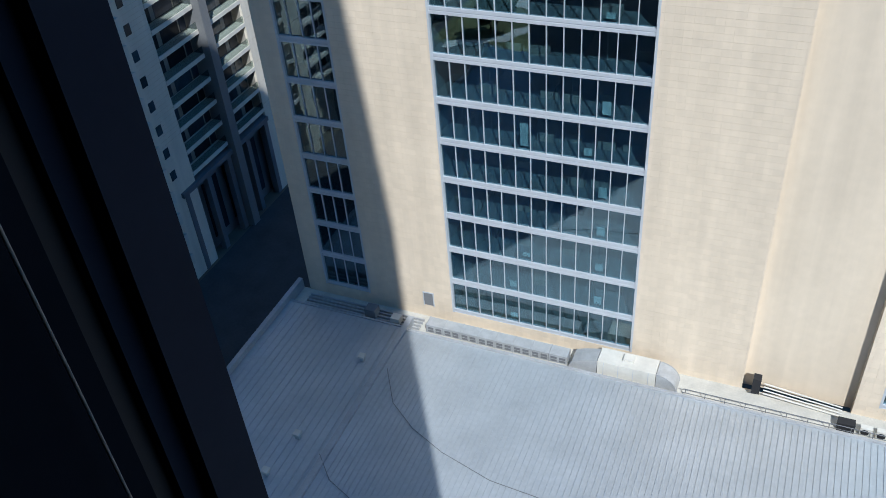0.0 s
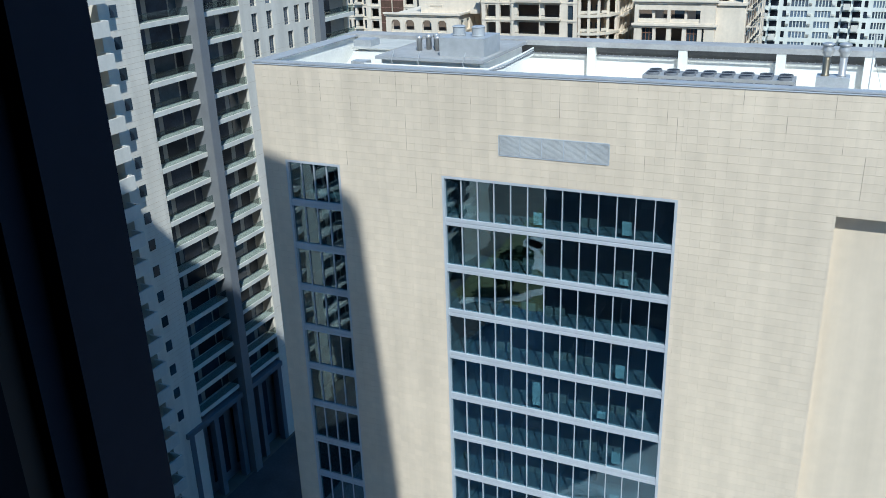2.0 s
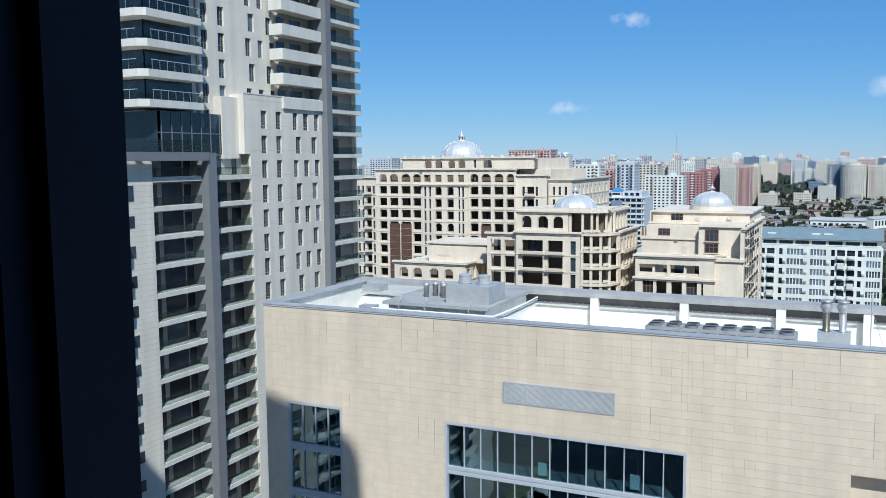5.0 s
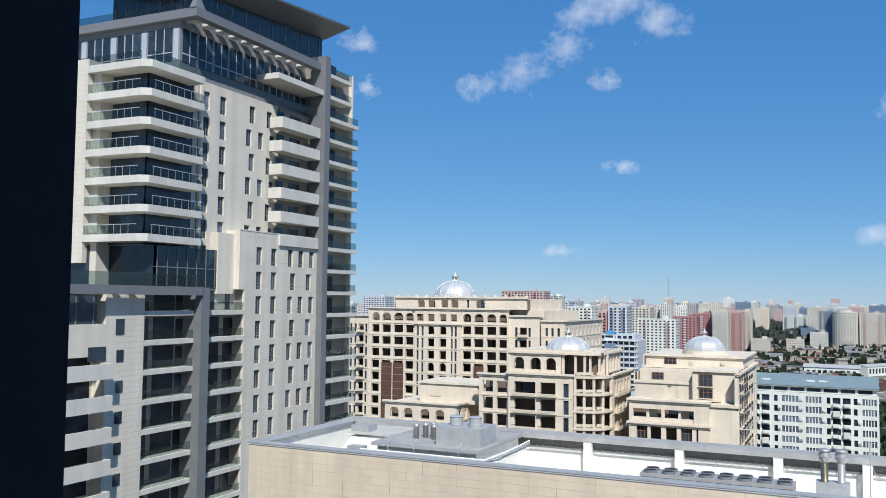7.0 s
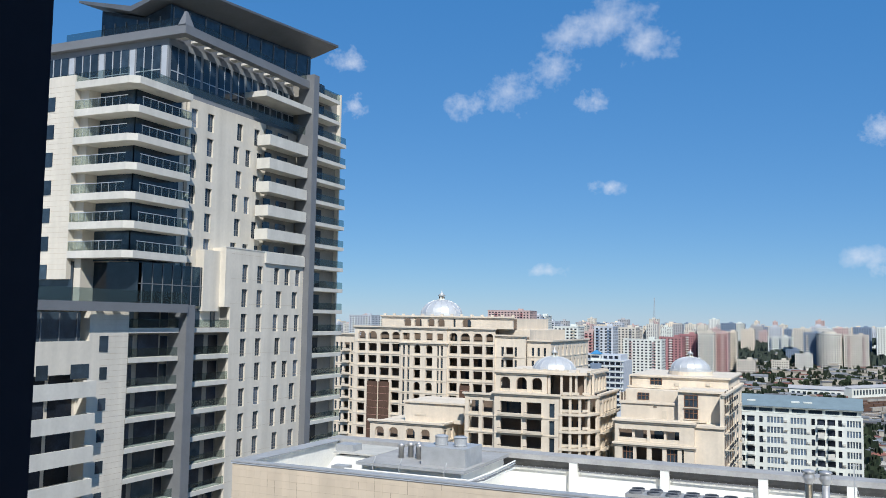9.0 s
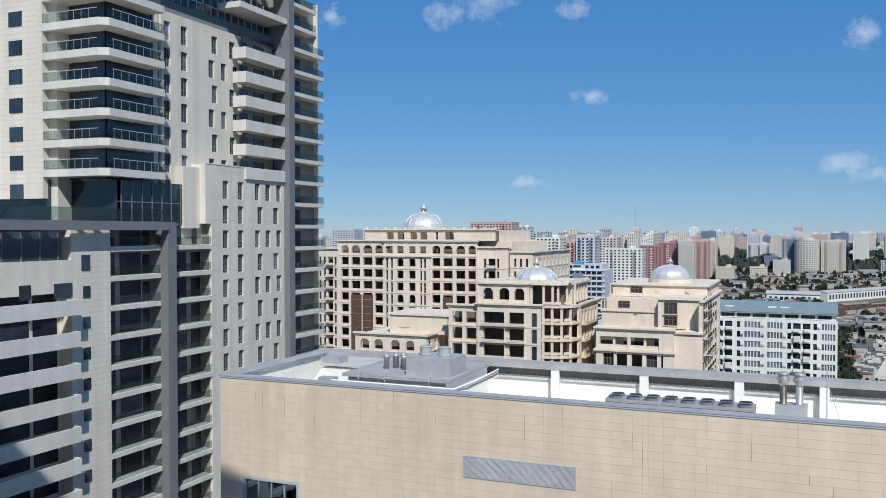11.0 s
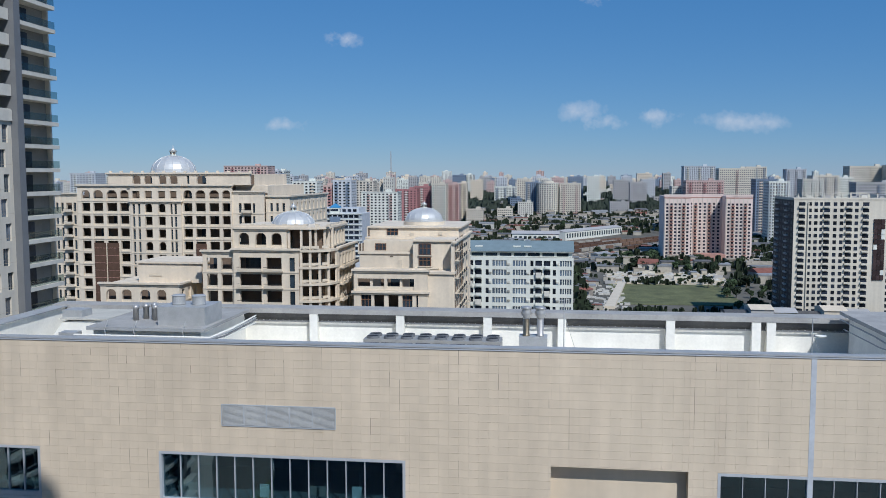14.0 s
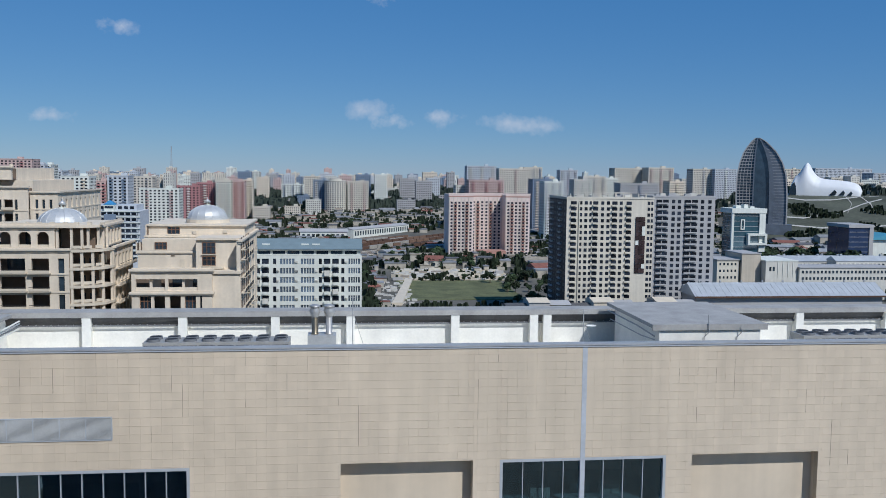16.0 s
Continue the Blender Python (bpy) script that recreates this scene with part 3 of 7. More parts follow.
tube("top_rail", [(-4.8, 57.25, 14.97), (43, 57.25, 14.97)], 0.035, TGREY, rail)
tube("mid_rail", [(-4.8, 57.25, 14.5), (43, 57.25, 14.5)], 0.025, TGREY, rail)
for k in range(3):
    c = thing("condenser", "white outdoor condenser with a round fan grille", "condenser", (10.6 + 1.3 * k, 57.9, 13.95), "outdoor condensers")
    bx(c, "casing", WHITE, (10.1 + 1.3 * k, 11.1 + 1.3 * k, 57.6, 58.1, 13.97, 14.9))
    mesh_part(c, "fan_grille", BLACK, lathe(bmesh.new(), [(0.33, 0), (0.33, 0.03), (0.05, 0.05)], 18, (0, 0, 0)), m=Matrix.Translation((10.5 + 1.3 * k, 57.59, 14.45)) @ Matrix.Rotation(radians(90), 4, "X"))
tagged(bx(thing("black_unit", "black machine box beside the condensers", "machine", (9, 58, 13.95)), "casing", BLACK, (8.3, 9.7, 57.6, 58.4, 13.97, 14.9)))
tray = thing("pipe_tray", "pale pipes running along the wall foot from a black cover", "pipes", (5, 59.5, 13.95))
for k in range(4):
    tube("pipe", [(1.9, 59.75 - 0.22 * k, 15.4 - 0.2 * k), (8.6, 59.75 - 0.22 * k, 14.6 - 0.15 * k)], 0.07, WHITE, tray)
bx(tray, "cover", BLACK, (0.9, 1.6, 59.1, 59.9, 14.5, 16.3))
for x, y, s in ((-34.8, 51.4, 0.5), (-36.0, 40.8, 0.5), (-36.6, 36.3, 0.5)):
    u = thing("roof_vent", "small white vent cowl on the metal roof", "roof vent", (x, y, 14.55), "roof vents")
    bx(u, "stack", STEEL, (x - 0.2, x + 0.2, y - 0.2, y + 0.2, 14.56, 15.1))
    bx(u, "cowl", WHITE, (x - 0.32, x + 0.32, y - 0.32, y + 0.32, 15.1, 15.32))
tr = thing("cable_trays", "grey cable trays and small boxes along the shaded walkway", "cable tray", (-39, 58.4, 13.95))
for k in range(4):
    bx(tr, "tray", COPING, (-45, -31.5, 57.6 + 0.45 * k, 57.75 + 0.45 * k, 13.97, 14.25))
bx(tr, "box", TGREY, (-37.6, -36.4, 57.5, 58.6, 14.26, 15.3))
bx(tr, "box", WHITE, (-34.6, -33.6, 57.4, 58.3, 14.26, 15.0))
wd = thing("door_1", "small service door with a grey louvre in the stone wall", "door", (-31, 60, 14), kind="structure")
bx(wd, "door_leaf", TGREY, (-31.7, -30.7, 59.90, 59.96, 15.6, 17.2))
bx(wd, "door_frame", ALU, [(-31.8, -31.7, 59.88, 59.96, 15.5, 17.3), (-30.7, -30.6, 59.88, 59.96, 15.5, 17.3), (-31.7, -30.7, 59.88, 59.96, 17.2, 17.3)])
for pts in ([(-31.9, 51, 14.82), (-29.5, 47.2, 14.82), (-26.5, 45.0, 14.82), (-23, 43.4, 14.82), (-18, 42.0, 14.82), (-12, 41.6, 14.82), (-6, 42.2, 14.82), (-1, 42.0, 14.82), (5, 41, 14.82), (12, 39.5, 14.82)], [(-33, 39.5, 15.1), (-31, 37.5, 14.82), (-27.5, 36, 14.82), (-24, 35, 14.82)]):
    tagged(tube("lightning_cable", pts, 0.035, TGREY), "grey cable lying in a curve over the metal roof", "cable")

# ---- the apartment tower ----
tower = thing("apartment_tower", "pale apartment tower with white balconies and grey fins", "tower", (-88, 95, 0))
TX, S = -72.0, 3.32
ME = face(TX, 0, "e")          # u is world y
DEPTH = 1.7


def slab_row(name, u0, u1, z, thick=0.55, out=0.0, back=DEPTH, mat_=WHITE):
    bx(tower, name, mat_, (u0, u1, -out, back, z - thick, z), m=ME)


def rail_row(u0, u1, z, out=0.0, posts=True):
    r = bx(tower, "railing_glass", RGLASS, (u0 + 0.05, u1 - 0.05, -out + 0.06, -out + 0.075, z + 0.06, z + 1.05), m=ME)
    r.visible_shadow = False
    bx(r, "handrail", TGREY, [(u0 + 0.03, u1 - 0.03, -out + 0.04, -out + 0.10, z + 1.05, z + 1.11)] + ([(u0 + 0.1 + k * 1.3, u0 + 0.14 + k * 1.3, -out + 0.08, -out + 0.12, z, z + 1.05) for k in range(int((u1 - u0) / 1.3) + 1)] if posts else []), m=ME)


def loggia(u0, u1, z, wins, out=0.0, dark=False):
    """One open storey: slab, glass rail, and the windows in the wall behind."""
    slab_row("balcony_slab", u0, u1, z, out=out)
    rail_row(u0, u1, z, out)
    for a, b, h in wins:
        piece(tower, "balcony_door", FARG if (a * 7 + z) % 3 > 0.6 else DARKG, (b - a, 0.06, h), ((a + b) / 2, DEPTH - 0.02, z + h / 2 + 0.05), ME)


ZL = [74.3 - S * k for k in range(22)]           # balcony levels of the lower block
ZR = [110.2 - S * k for k in range(33)]          # levels of the far stack
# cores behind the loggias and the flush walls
bx(tower, "wall", SHADED_LOGGIA, [(75.2, 93.0, DEPTH, 8, 13.5, 77), (110.6, 121.0, DEPTH, 8, 0, 112)], m=ME)
bx(tower, "wall", TWALL, [(71.3, 75.2, 0, 8, 0, 77), (121.0, 121.3, 1.0, 8, 0, 112)], m=ME)
bx(tower, "core", TWALL, [(50, 121, 8, 28, 0, 77), (75.5, 121, 8, 28, 77, 103)], m=ME)
bx(tower, "flat_roof", CONC, [(50, 85.0, 0.4, 8, 76.4, 77.0), (85.0, 92, 1.75, 8, 76.4, 77.0)], m=ME)
bx(tower, "wall", TWALL, (85.05, 93.0, DEPTH - 0.12, DEPTH - 0.01, 74.35, 77.4), m=ME)
for a, b in ((85.3, 86.3), (87.6, 88.9), (91.0, 91.9)):
    piece(tower, "terrace_door", DARKG, (b - a, 0.08, 2.3), ((a + b) / 2, DEPTH - 0.14, 75.55), ME)
for z in ZL:
    if z < 14:
        continue
    loggia(75.3, 83.4, z, [(75.6, 77.6, 2.4), (78.4, 81.8, 2.5), (82.1, 83.3, 2.3)])
    loggia(85.1, 93.0, z, [(85.4, 87.2, 2.4), (88.2, 90.0, 2.4), (90.9, 92.7, 2.3)])
bx(tower, "grey_fin", TGREY, (83.5, 85.0, -1.0, DEPTH, 0, 77.1), m=ME)
bx(tower, "grey_beam", TGREY, (50, 83.5, -1.2, -0.7, 76.15, 77.15), m=ME)
for k in range(14):
    piece(tower, "pergola_slat", WHITE, (0.7, 1.08, 0.42), (51.5 + 2.35 * k, -0.16, 76.75), ME)
# boxy balconies beside the stack
bx(tower, "wall", TWALL, (50, 71.3, DEPTH, 8, 0, 77), m=ME)
bx(tower, "wall", TWALL, [(69.6, 71.3, 0, DEPTH, 0, 77), (50, 69.6, 0, DEPTH, 69.6, 73)], m=ME)
bx(tower, "terrace_glass", DARKG, (50, 68.6, 0.3, 0.5, 71.2, 76), m=ME)
for z in [68.9 - S * k for k in range(20)]:
    if z > 2:
        bx(tower, "balcony_parapet", WHITE, [(56.0, 69.3, -1.6, -1.4, z - 1.6, z), (56.0, 69.3, -1.4, 0.2, z - 1.6, z - 1.3), (69.1, 69.3, -1.4, 0.2, z - 1.3, z)], m=ME)
        for a, b in ((56.6, 61.3), (61.8, 65.6), (66.1, 69.2)):
            piece(tower, "window", FARG, (b - a, 0.06, 2.3), ((a + b) / 2, DEPTH - 0.02, z + 0.5), ME)
for a, b, z, h in ((63.0, 64.4, 69.9, 1.5), (67.3, 69.7, 69.85, 1.5), (71.0, 72.2, 72.65, 1.7), (71.2, 72.2, 69.5, 1.3)):
    piece(tower, "window", DARKG, (b - a, 0.08, h), ((a + b) / 2, -0.02, z), ME)
for z in [69.5 - S * k for k in range(1, 17)]:
    piece(tower, "window", DARKG, (1.0, 0.08, 1.3), (71.7, -0.02, z), ME)
for k in range(8):
    piece(tower, "terrace_post", TGREY, (0.12, 0.1, 4.6), (52 + 2.3 * k, 0.26, 73.6), ME)
# street storeys under the balconies, their shade painted in as dark grey
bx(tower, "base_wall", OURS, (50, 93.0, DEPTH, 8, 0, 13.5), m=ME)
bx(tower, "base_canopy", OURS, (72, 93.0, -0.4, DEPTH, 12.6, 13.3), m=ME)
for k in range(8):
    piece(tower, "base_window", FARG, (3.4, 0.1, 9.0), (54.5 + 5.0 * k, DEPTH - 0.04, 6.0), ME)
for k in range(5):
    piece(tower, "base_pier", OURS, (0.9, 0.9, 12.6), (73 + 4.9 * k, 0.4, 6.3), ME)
# flush wall with small windows, lower storeys to the notch
A5 = [(95.35, 96.6), (98.65, 99.9), (102.6, 103.8), (105.15, 106.45), (107.9, 109.15)]
A4 = [(95.35, 96.6), (98.65, 99.9), (103.2, 104.5), (107.1, 108.45)]
B5 = [(86.7, 87.9), (89.9, 91.15), (95.4, 96.6), (98.05, 99.2), (100.0 + 0.65, 101.8)]
B4 = [(86.7, 87.9), (89.9, 91.15), (96.05, 97.3), (99.9, 101.15)]


def small_windows(m, u0, u1, ztop, zbot, wall_top, odd, even_, pitch=3.28, h=2.36):
    """A flush wall with tall narrow windows whose columns change from row to row."""
    z, k, hi0, strips, piers = ztop, 0, wall_top, [], []
    while z - h > zbot + 0.3:
        cols = odd if k % 2 == 0 else even_
        strips.append((u0, u1, 0, 0.4, z, hi0))
        edges = [u0] + [e for c in cols for e in c] + [u1]
        piers += [(a, b, 0.0, 0.4, z - h, z) for a, b in zip(edges[::2], edges[1::2])]
        for j, (a, b) in enumerate(cols):
            mid = ((a + b) / 2, 0.30, z - h / 2)
            piece(tower, "window_glass", DIMG if (j * 3 + k * 5) % 4 == 0 else DARKG, (b - a, 0.04, h), mid, m)
            piece(tower, "window_frame", TGREY, (0.06, 0.06, h), (mid[0] + 0.12 * (b - a), 0.26, mid[2]), m)
            piece(tower, "window_rail", TGREY, (b - a, 0.05, 0.06), (mid[0], 0.255, z - h + 0.8), m)
        hi0 = z - h
        z -= pitch
        k += 1
    strips.append((u0, u1, 0, 0.4, zbot, hi0))
    bx(tower, "wall", TWALL, strips + piers, m=m)


small_windows(ME, 93.0, 109.9, 82.7, 0.0, 84.7, A5, A4)
bx(tower, "wall_back", SHADED_LOGGIA, [(93.0, 109.9, 0.42, 2.1, 0, 84.3)], m=ME)
bx(tower, "notch_side", TWALL, (91.8, 93.0, 0.0, 2.19, 77, 84.7), m=ME)
bx(tower, "notch_roof", CONC, (93.0, 109.9, 0.3, 2.19, 84.4, 84.7), m=ME)
bx(tower, "notch_coping", WHITE, (91.8, 109.9, -0.05, 0.3, 84.7, 84.85), m=ME)
# far stack with its fin
bx(tower, "grey_fin", TGREY, (109.9, 111.3, -1.0, DEPTH, 0, 112.3), m=ME)
for z in ZR:
    if z > 3:
        loggia(111.3, 120.8 if z < 103.8 else 118.6, z, [(112.2, 113.4, 2.2), (114.6, 117.0, 2.3)], out=0.35)
# upper block: wrapped corner balconies
UY, UE = 74.6, 84.3
bx(tower, "corner_glass", DARKG, [(77.3, 85.0, 2.4, 2.6, 82, 103.6)], m=ME)
bx(tower, "corner_glass", DARKG, (-81.2, -74.4, 77.3, 77.5, 82, 103.6))
bx(tower, "upper_wall", TWALL, (-90, -81.3, 74.6, 90, 79.8, 103.9))
bx(tower, "upper_core", TWALL, [(-100, -74.8, 77.7, 121, 77, 103.2)])
for k in range(7):
    z = 103.05 - 3.33 * k
    bm = bmesh.new()
    prism(bm, [(-81.3, UY), (-73.0, UY), (TX, UY + 0.7), (TX, UE), (-74.6, UE), (-74.6, 77.4), (-81.3, 77.4)], "z", z - 0.85, z)
    mesh_part(tower, "balcony_slab", WHITE, bm)
    if k:
        rg = bx(tower, "railing_glass", RGLASS, [(TX - 0.1, TX - 0.085, UY + 1.3, UE - 0.05, z, z + 1.05), (-81.3, -73.2, UY + 0.1, UY + 0.115, z, z + 1.05)])
        rg.visible_shadow = False
        bx(rg, "handrail", ALU, [(TX - 0.12, TX - 0.06, UY + 1.3, UE, z + 1.05, z + 1.12), (-81.3, -73.2, UY + 0.07, UY + 0.14, z + 1.05, z + 1.12)] + [(TX - 0.13, TX - 0.09, UY + 1.4 + 1.2 * j, UY + 1.44 + 1.2 * j, z, z + 1.05) for j in range(7)] + [(-81 + 1.1 * j, -80.96 + 1.1 * j, UY + 0.1, UY + 0.14, z, z + 1.05) for j in range(7)])
for k in range(7):
    piece(tower, "window", DARKG, (2.1, 0.08, 1.7), (-85.4, UY - 0.03, 100.6 - 3.33 * k))
bx(tower, "cladding_joints", JOINT, [(-90, -81.4, UY - 0.008, UY - 0.001, 102.6 - 0.62 * k, 102.63 - 0.62 * k) for k in range(36)] + [(TX + 0.001, TX + 0.008, 71.3, 75.2, 75.9 - 0.62 * k, 75.93 - 0.62 * k) for k in range(90)] + [(TX + 0.001, TX + 0.008, 93.02, 109.88, 84.0 - 3.28 * k, 84.03 - 3.28 * k) for k in range(24)])["kind"] = "stuff"
# flush upper wall and the solid balconies beside the fin
MU = face(-74.2, 0, "e")
small_windows(MU, 86.3, 102.6, 102.13, 77.05, 103.3, B4, B5)
bx(tower, "wall_back", SHADED_LOGGIA, (86.3, 102.6, 0.42, 0.6, 77.05, 103.2), m=MU)
bx(tower, "upper_wall", SHADED_LOGGIA, (102.6, 109.9, 1.9, 3, 84.8, 103.2), m=ME)
for k in range(6):
    z = 100.4 - S * k
    bx(tower, "balcony_parapet", WHITE, [(100.2, 109.8, -0.3, -0.1, z - 0.6, z + 0.9), (100.2, 109.8, -0.1, 1.9, z - 0.6, z - 0.3), (100.2, 100.4, -0.1, 1.9, z - 0.3, z + 0.9)], m=ME)
    for a, b in ((102.0, 103.6), (105.0, 107.6)):
        piece(tower, "window", DARKG, (b - a, 0.06, 1.5), ((a + b) / 2, 1.88, z + 1.4), ME)
# terrace storey of glass
bx(tower, "terrace_glass", TGLASS, [(-73.2, -73.1, 78.0, 88.6, 77, 81.9), (-100, -73.1, 77.9, 78.0, 77, 81.9)])
bx(tower, "wall", TWALL, (-74.4, -72.9, 88.6, 91.8, 76.4, 84.2))
bx(tower, "terrace_window", DARKG, (-81.0, -73.25, 77.5, 77.66, 77.05, 81.9))
bx(tower, "terrace_window", DARKG, (-100, -81.0, 75.3, 75.46, 77.05, 81.9))
bx(tower, "terrace_room", ROOMW, (-99, -74.4, 78.9, 91, 77, 81.88))
bx(tower, "terrace_mullion", TGREY, [(-73.1, -73.02, 78 + 1.7 * k, 78.1 + 1.7 * k, 77, 81.9) for k in range(7)] + [(-100, -73.0, 77.84, 77.9, 79.4, 79.5), (-73.08, -73.0, 78, 88.6, 79.4, 79.5)])
tr_rail = bx(tower, "terrace_railing", RGLASS, [(-72.3, -72.28, 50, 84.9, 77.1, 78.6), (-100, -72.3, 62, 62.02, 77.1, 78.6)])
tr_rail.visible_shadow = False
# top storeys: glazed attic set back behind a pergola, penthouse and butterfly roof
CS, CE = 83.0, -75.0
CWALL = mat("attic_panel", (0.21, 0.22, 0.23), 0.6, var=0.06)
bx(tower, "attic_wall", CWALL, (-96, CE, CS, 117, 103.2, 110.15))
for k in range(10):
    y = CS + 1.7 + 3.05 * k
    for dy in (-0.65, 0.65):
        piece(tower, "attic_window", DARKG, (0.06, 1.2, 4.3), (CE + 0.02, y + dy, 107.2))
    piece(tower, "attic_mullion", ALU, (0.1, 0.1, 4.3), (CE + 0.06, y, 107.2))
    piece(tower, "attic_transom", ALU, (0.1, 2.5, 0.12), (CE + 0.06, y, 106.2))
for k in range(4):
    x = CE - 3.2 - 5.2 * k
    for dx in (-1.35, 0, 1.35):
        piece(tower, "attic_window", DARKG, (1.2, 0.06, 4.2), (x + dx, CS - 0.02, 107.3))
    for dx in (-0.68, 0.68):
        piece(tower, "attic_mullion", ALU, (0.1, 0.1, 4.2), (x + dx, CS - 0.06, 107.3))
    piece(tower, "attic_transom", ALU, (4.0, 0.1, 0.12), (x, CS - 0.06, 106.3))
    piece(tower, "attic_blind", ALU, (0.8, 0.05, 4.0), (x + 2.55, CS - 0.03, 107.3))
cg = bx(tower, "crown_railing", RGLASS, [(-72.3, -72.28, 75.4, 109.8, 103.1, 104.2), (-90, -73.2, 74.8, 74.82, 103.05, 104.1)])
cg.visible_shadow = False
bx(tower, "crown_beam", TGREY, [(-73.0, -71.8, 82.2, 111.3, 110.2, 111.3), (-95.5, -73.0, 82.2, 83.6, 110.2, 111.3), (-96, -75.2, 83.6, 117, 110.16, 111.2)])
for k in range(10):
    piece(tower, "pergola_slat", WHITE, (1.98, 1.35, 0.3), (-74.0, 85.0 + 2.62 * k, 110.75))
bx(tower, "far_balcony", WHITE, [(-75, -71.3, 98.5, 110, 106.3, 107.1)])
bm = bmesh.new()
v = [bm.verts.new(p) for p in ((-72.9, 82.1, 111.3), (-71.8, 82.1, 111.3), (-71.8, 83.8, 111.3), (-72.9, 83.8, 111.3), (-72.5, 82.7, 113.1), (-72.2, 82.7, 113.1), (-72.2, 83.0, 113.1), (-72.5, 83.0, 113.1))]
for q in ((0, 1, 2, 3), (4, 5, 6, 7), (0, 1, 5, 4), (1, 2, 6, 5), (2, 3, 7, 6), (3, 0, 4, 7)):
    bm.faces.new([v[i] for i in q])
mesh_part(tower, "corner_post", TGREY, bm)
pr = bx(tower, "penthouse_railing", RGLASS, [(-72.4, -72.38, 83.8, 111, 111.3, 112.4), (-92, -73, 82.6, 82.62, 111.3, 112.4)])
pr.visible_shadow = False


def loft(south, north, y0, y1):
    """A solid between two profiles of (x, z)."""
    b_ = bmesh.new()
    p, q = [b_.verts.new((x, y0, z)) for x, z in south], [b_.verts.new((x, y1, z)) for x, z in north]
    b_.faces.new(p), b_.faces.new(q)
    for i in range(len(p)):
        j = (i + 1) % len(p)
        b_.faces.new((p[i], p[j], q[j], q[i]))
    return b_


mesh_part(tower, "penthouse", DARKG, loft([(-88, 111.2), (-76.4, 111.2), (-76.4, 115.25), (-80.7, 114.0), (-88, 115.8)], [(-88, 111.2), (-76.4, 111.2), (-76.4, 117.5), (-80.7, 116.3), (-88, 118.2)], 84.6, 117))
for k in range(11):
    bx(tower, "penthouse_mullion", TGREY, (-76.4, -76.3, 85 + 3.1 * k, 85.2 + 3.1 * k, 111.2, 115 + 0.2 * k))
for k in range(6):
    bx(tower, "penthouse_mullion", TGREY, (-87.6 + 1.9 * k, -87.45 + 1.9 * k, 84.5, 84.6, 111.2, 113.8))
mesh_part(tower, "eaves_roof", TROOF, loft([(-89.6, 116.3), (-80.7, 114.0), (-72.8, 116.35), (-72.8, 116.65), (-80.7, 114.7), (-89.6, 116.6)], [(-89.6, 118.8), (-80.7, 116.5), (-71.9, 118.9), (-71.9, 119.2), (-80.7, 117.2), (-89.6, 119.1)], 82.1, 118))
# the tower's wing farther along the street, seen in the glazing opposite
bx(tower, "wing_core", TWALL, (-96, TX - DEPTH, -60, 50, 0, 77))
slabs, rails, doors = [], [], []
for u in (-48.0, -26.0, -4.0, 18.0):
    bx(tower, "wing_wall", TWALL, (u + 18.5, u + 22.0, 0, DEPTH, 0, 77), m=ME)
    bx(tower, "grey_fin", TGREY, (u + 8.4, u + 9.9, -1.0, DEPTH, 0, 77), m=ME)
    for z in ZL:
        if z > 8:
            for a, b in ((u, u + 8.3), (u + 10.0, u + 18.4)):
                slabs.append((a, b, 0, DEPTH, z - 0.55, z))
                rails.append((a, b, 0.04, 0.10, z + 1.0, z + 1.1))
                doors += [(a + 0.4, a + 2.4, DEPTH - 0.05, DEPTH + 0.02, z, z + 2.4), (a + 3.4, a + 6.6, DEPTH - 0.05, DEPTH + 0.02, z, z + 2.5)]
for nm, m_, bl in (("wing_slabs", WHITE, slabs), ("wing_handrails", ALU, rails), ("wing_doors", FARG, doors)):
    bx(tower, nm, m_, bl, m=ME)["kind"] = "stuff"

# ---- limestone palace blocks ----
def even(u0, u1, n, w):
    step = (u1 - u0) / n
    return [(u0 + step * (k + 0.5) - w / 2, u0 + step * (k + 0.5) + w / 2) for k in range(n)]


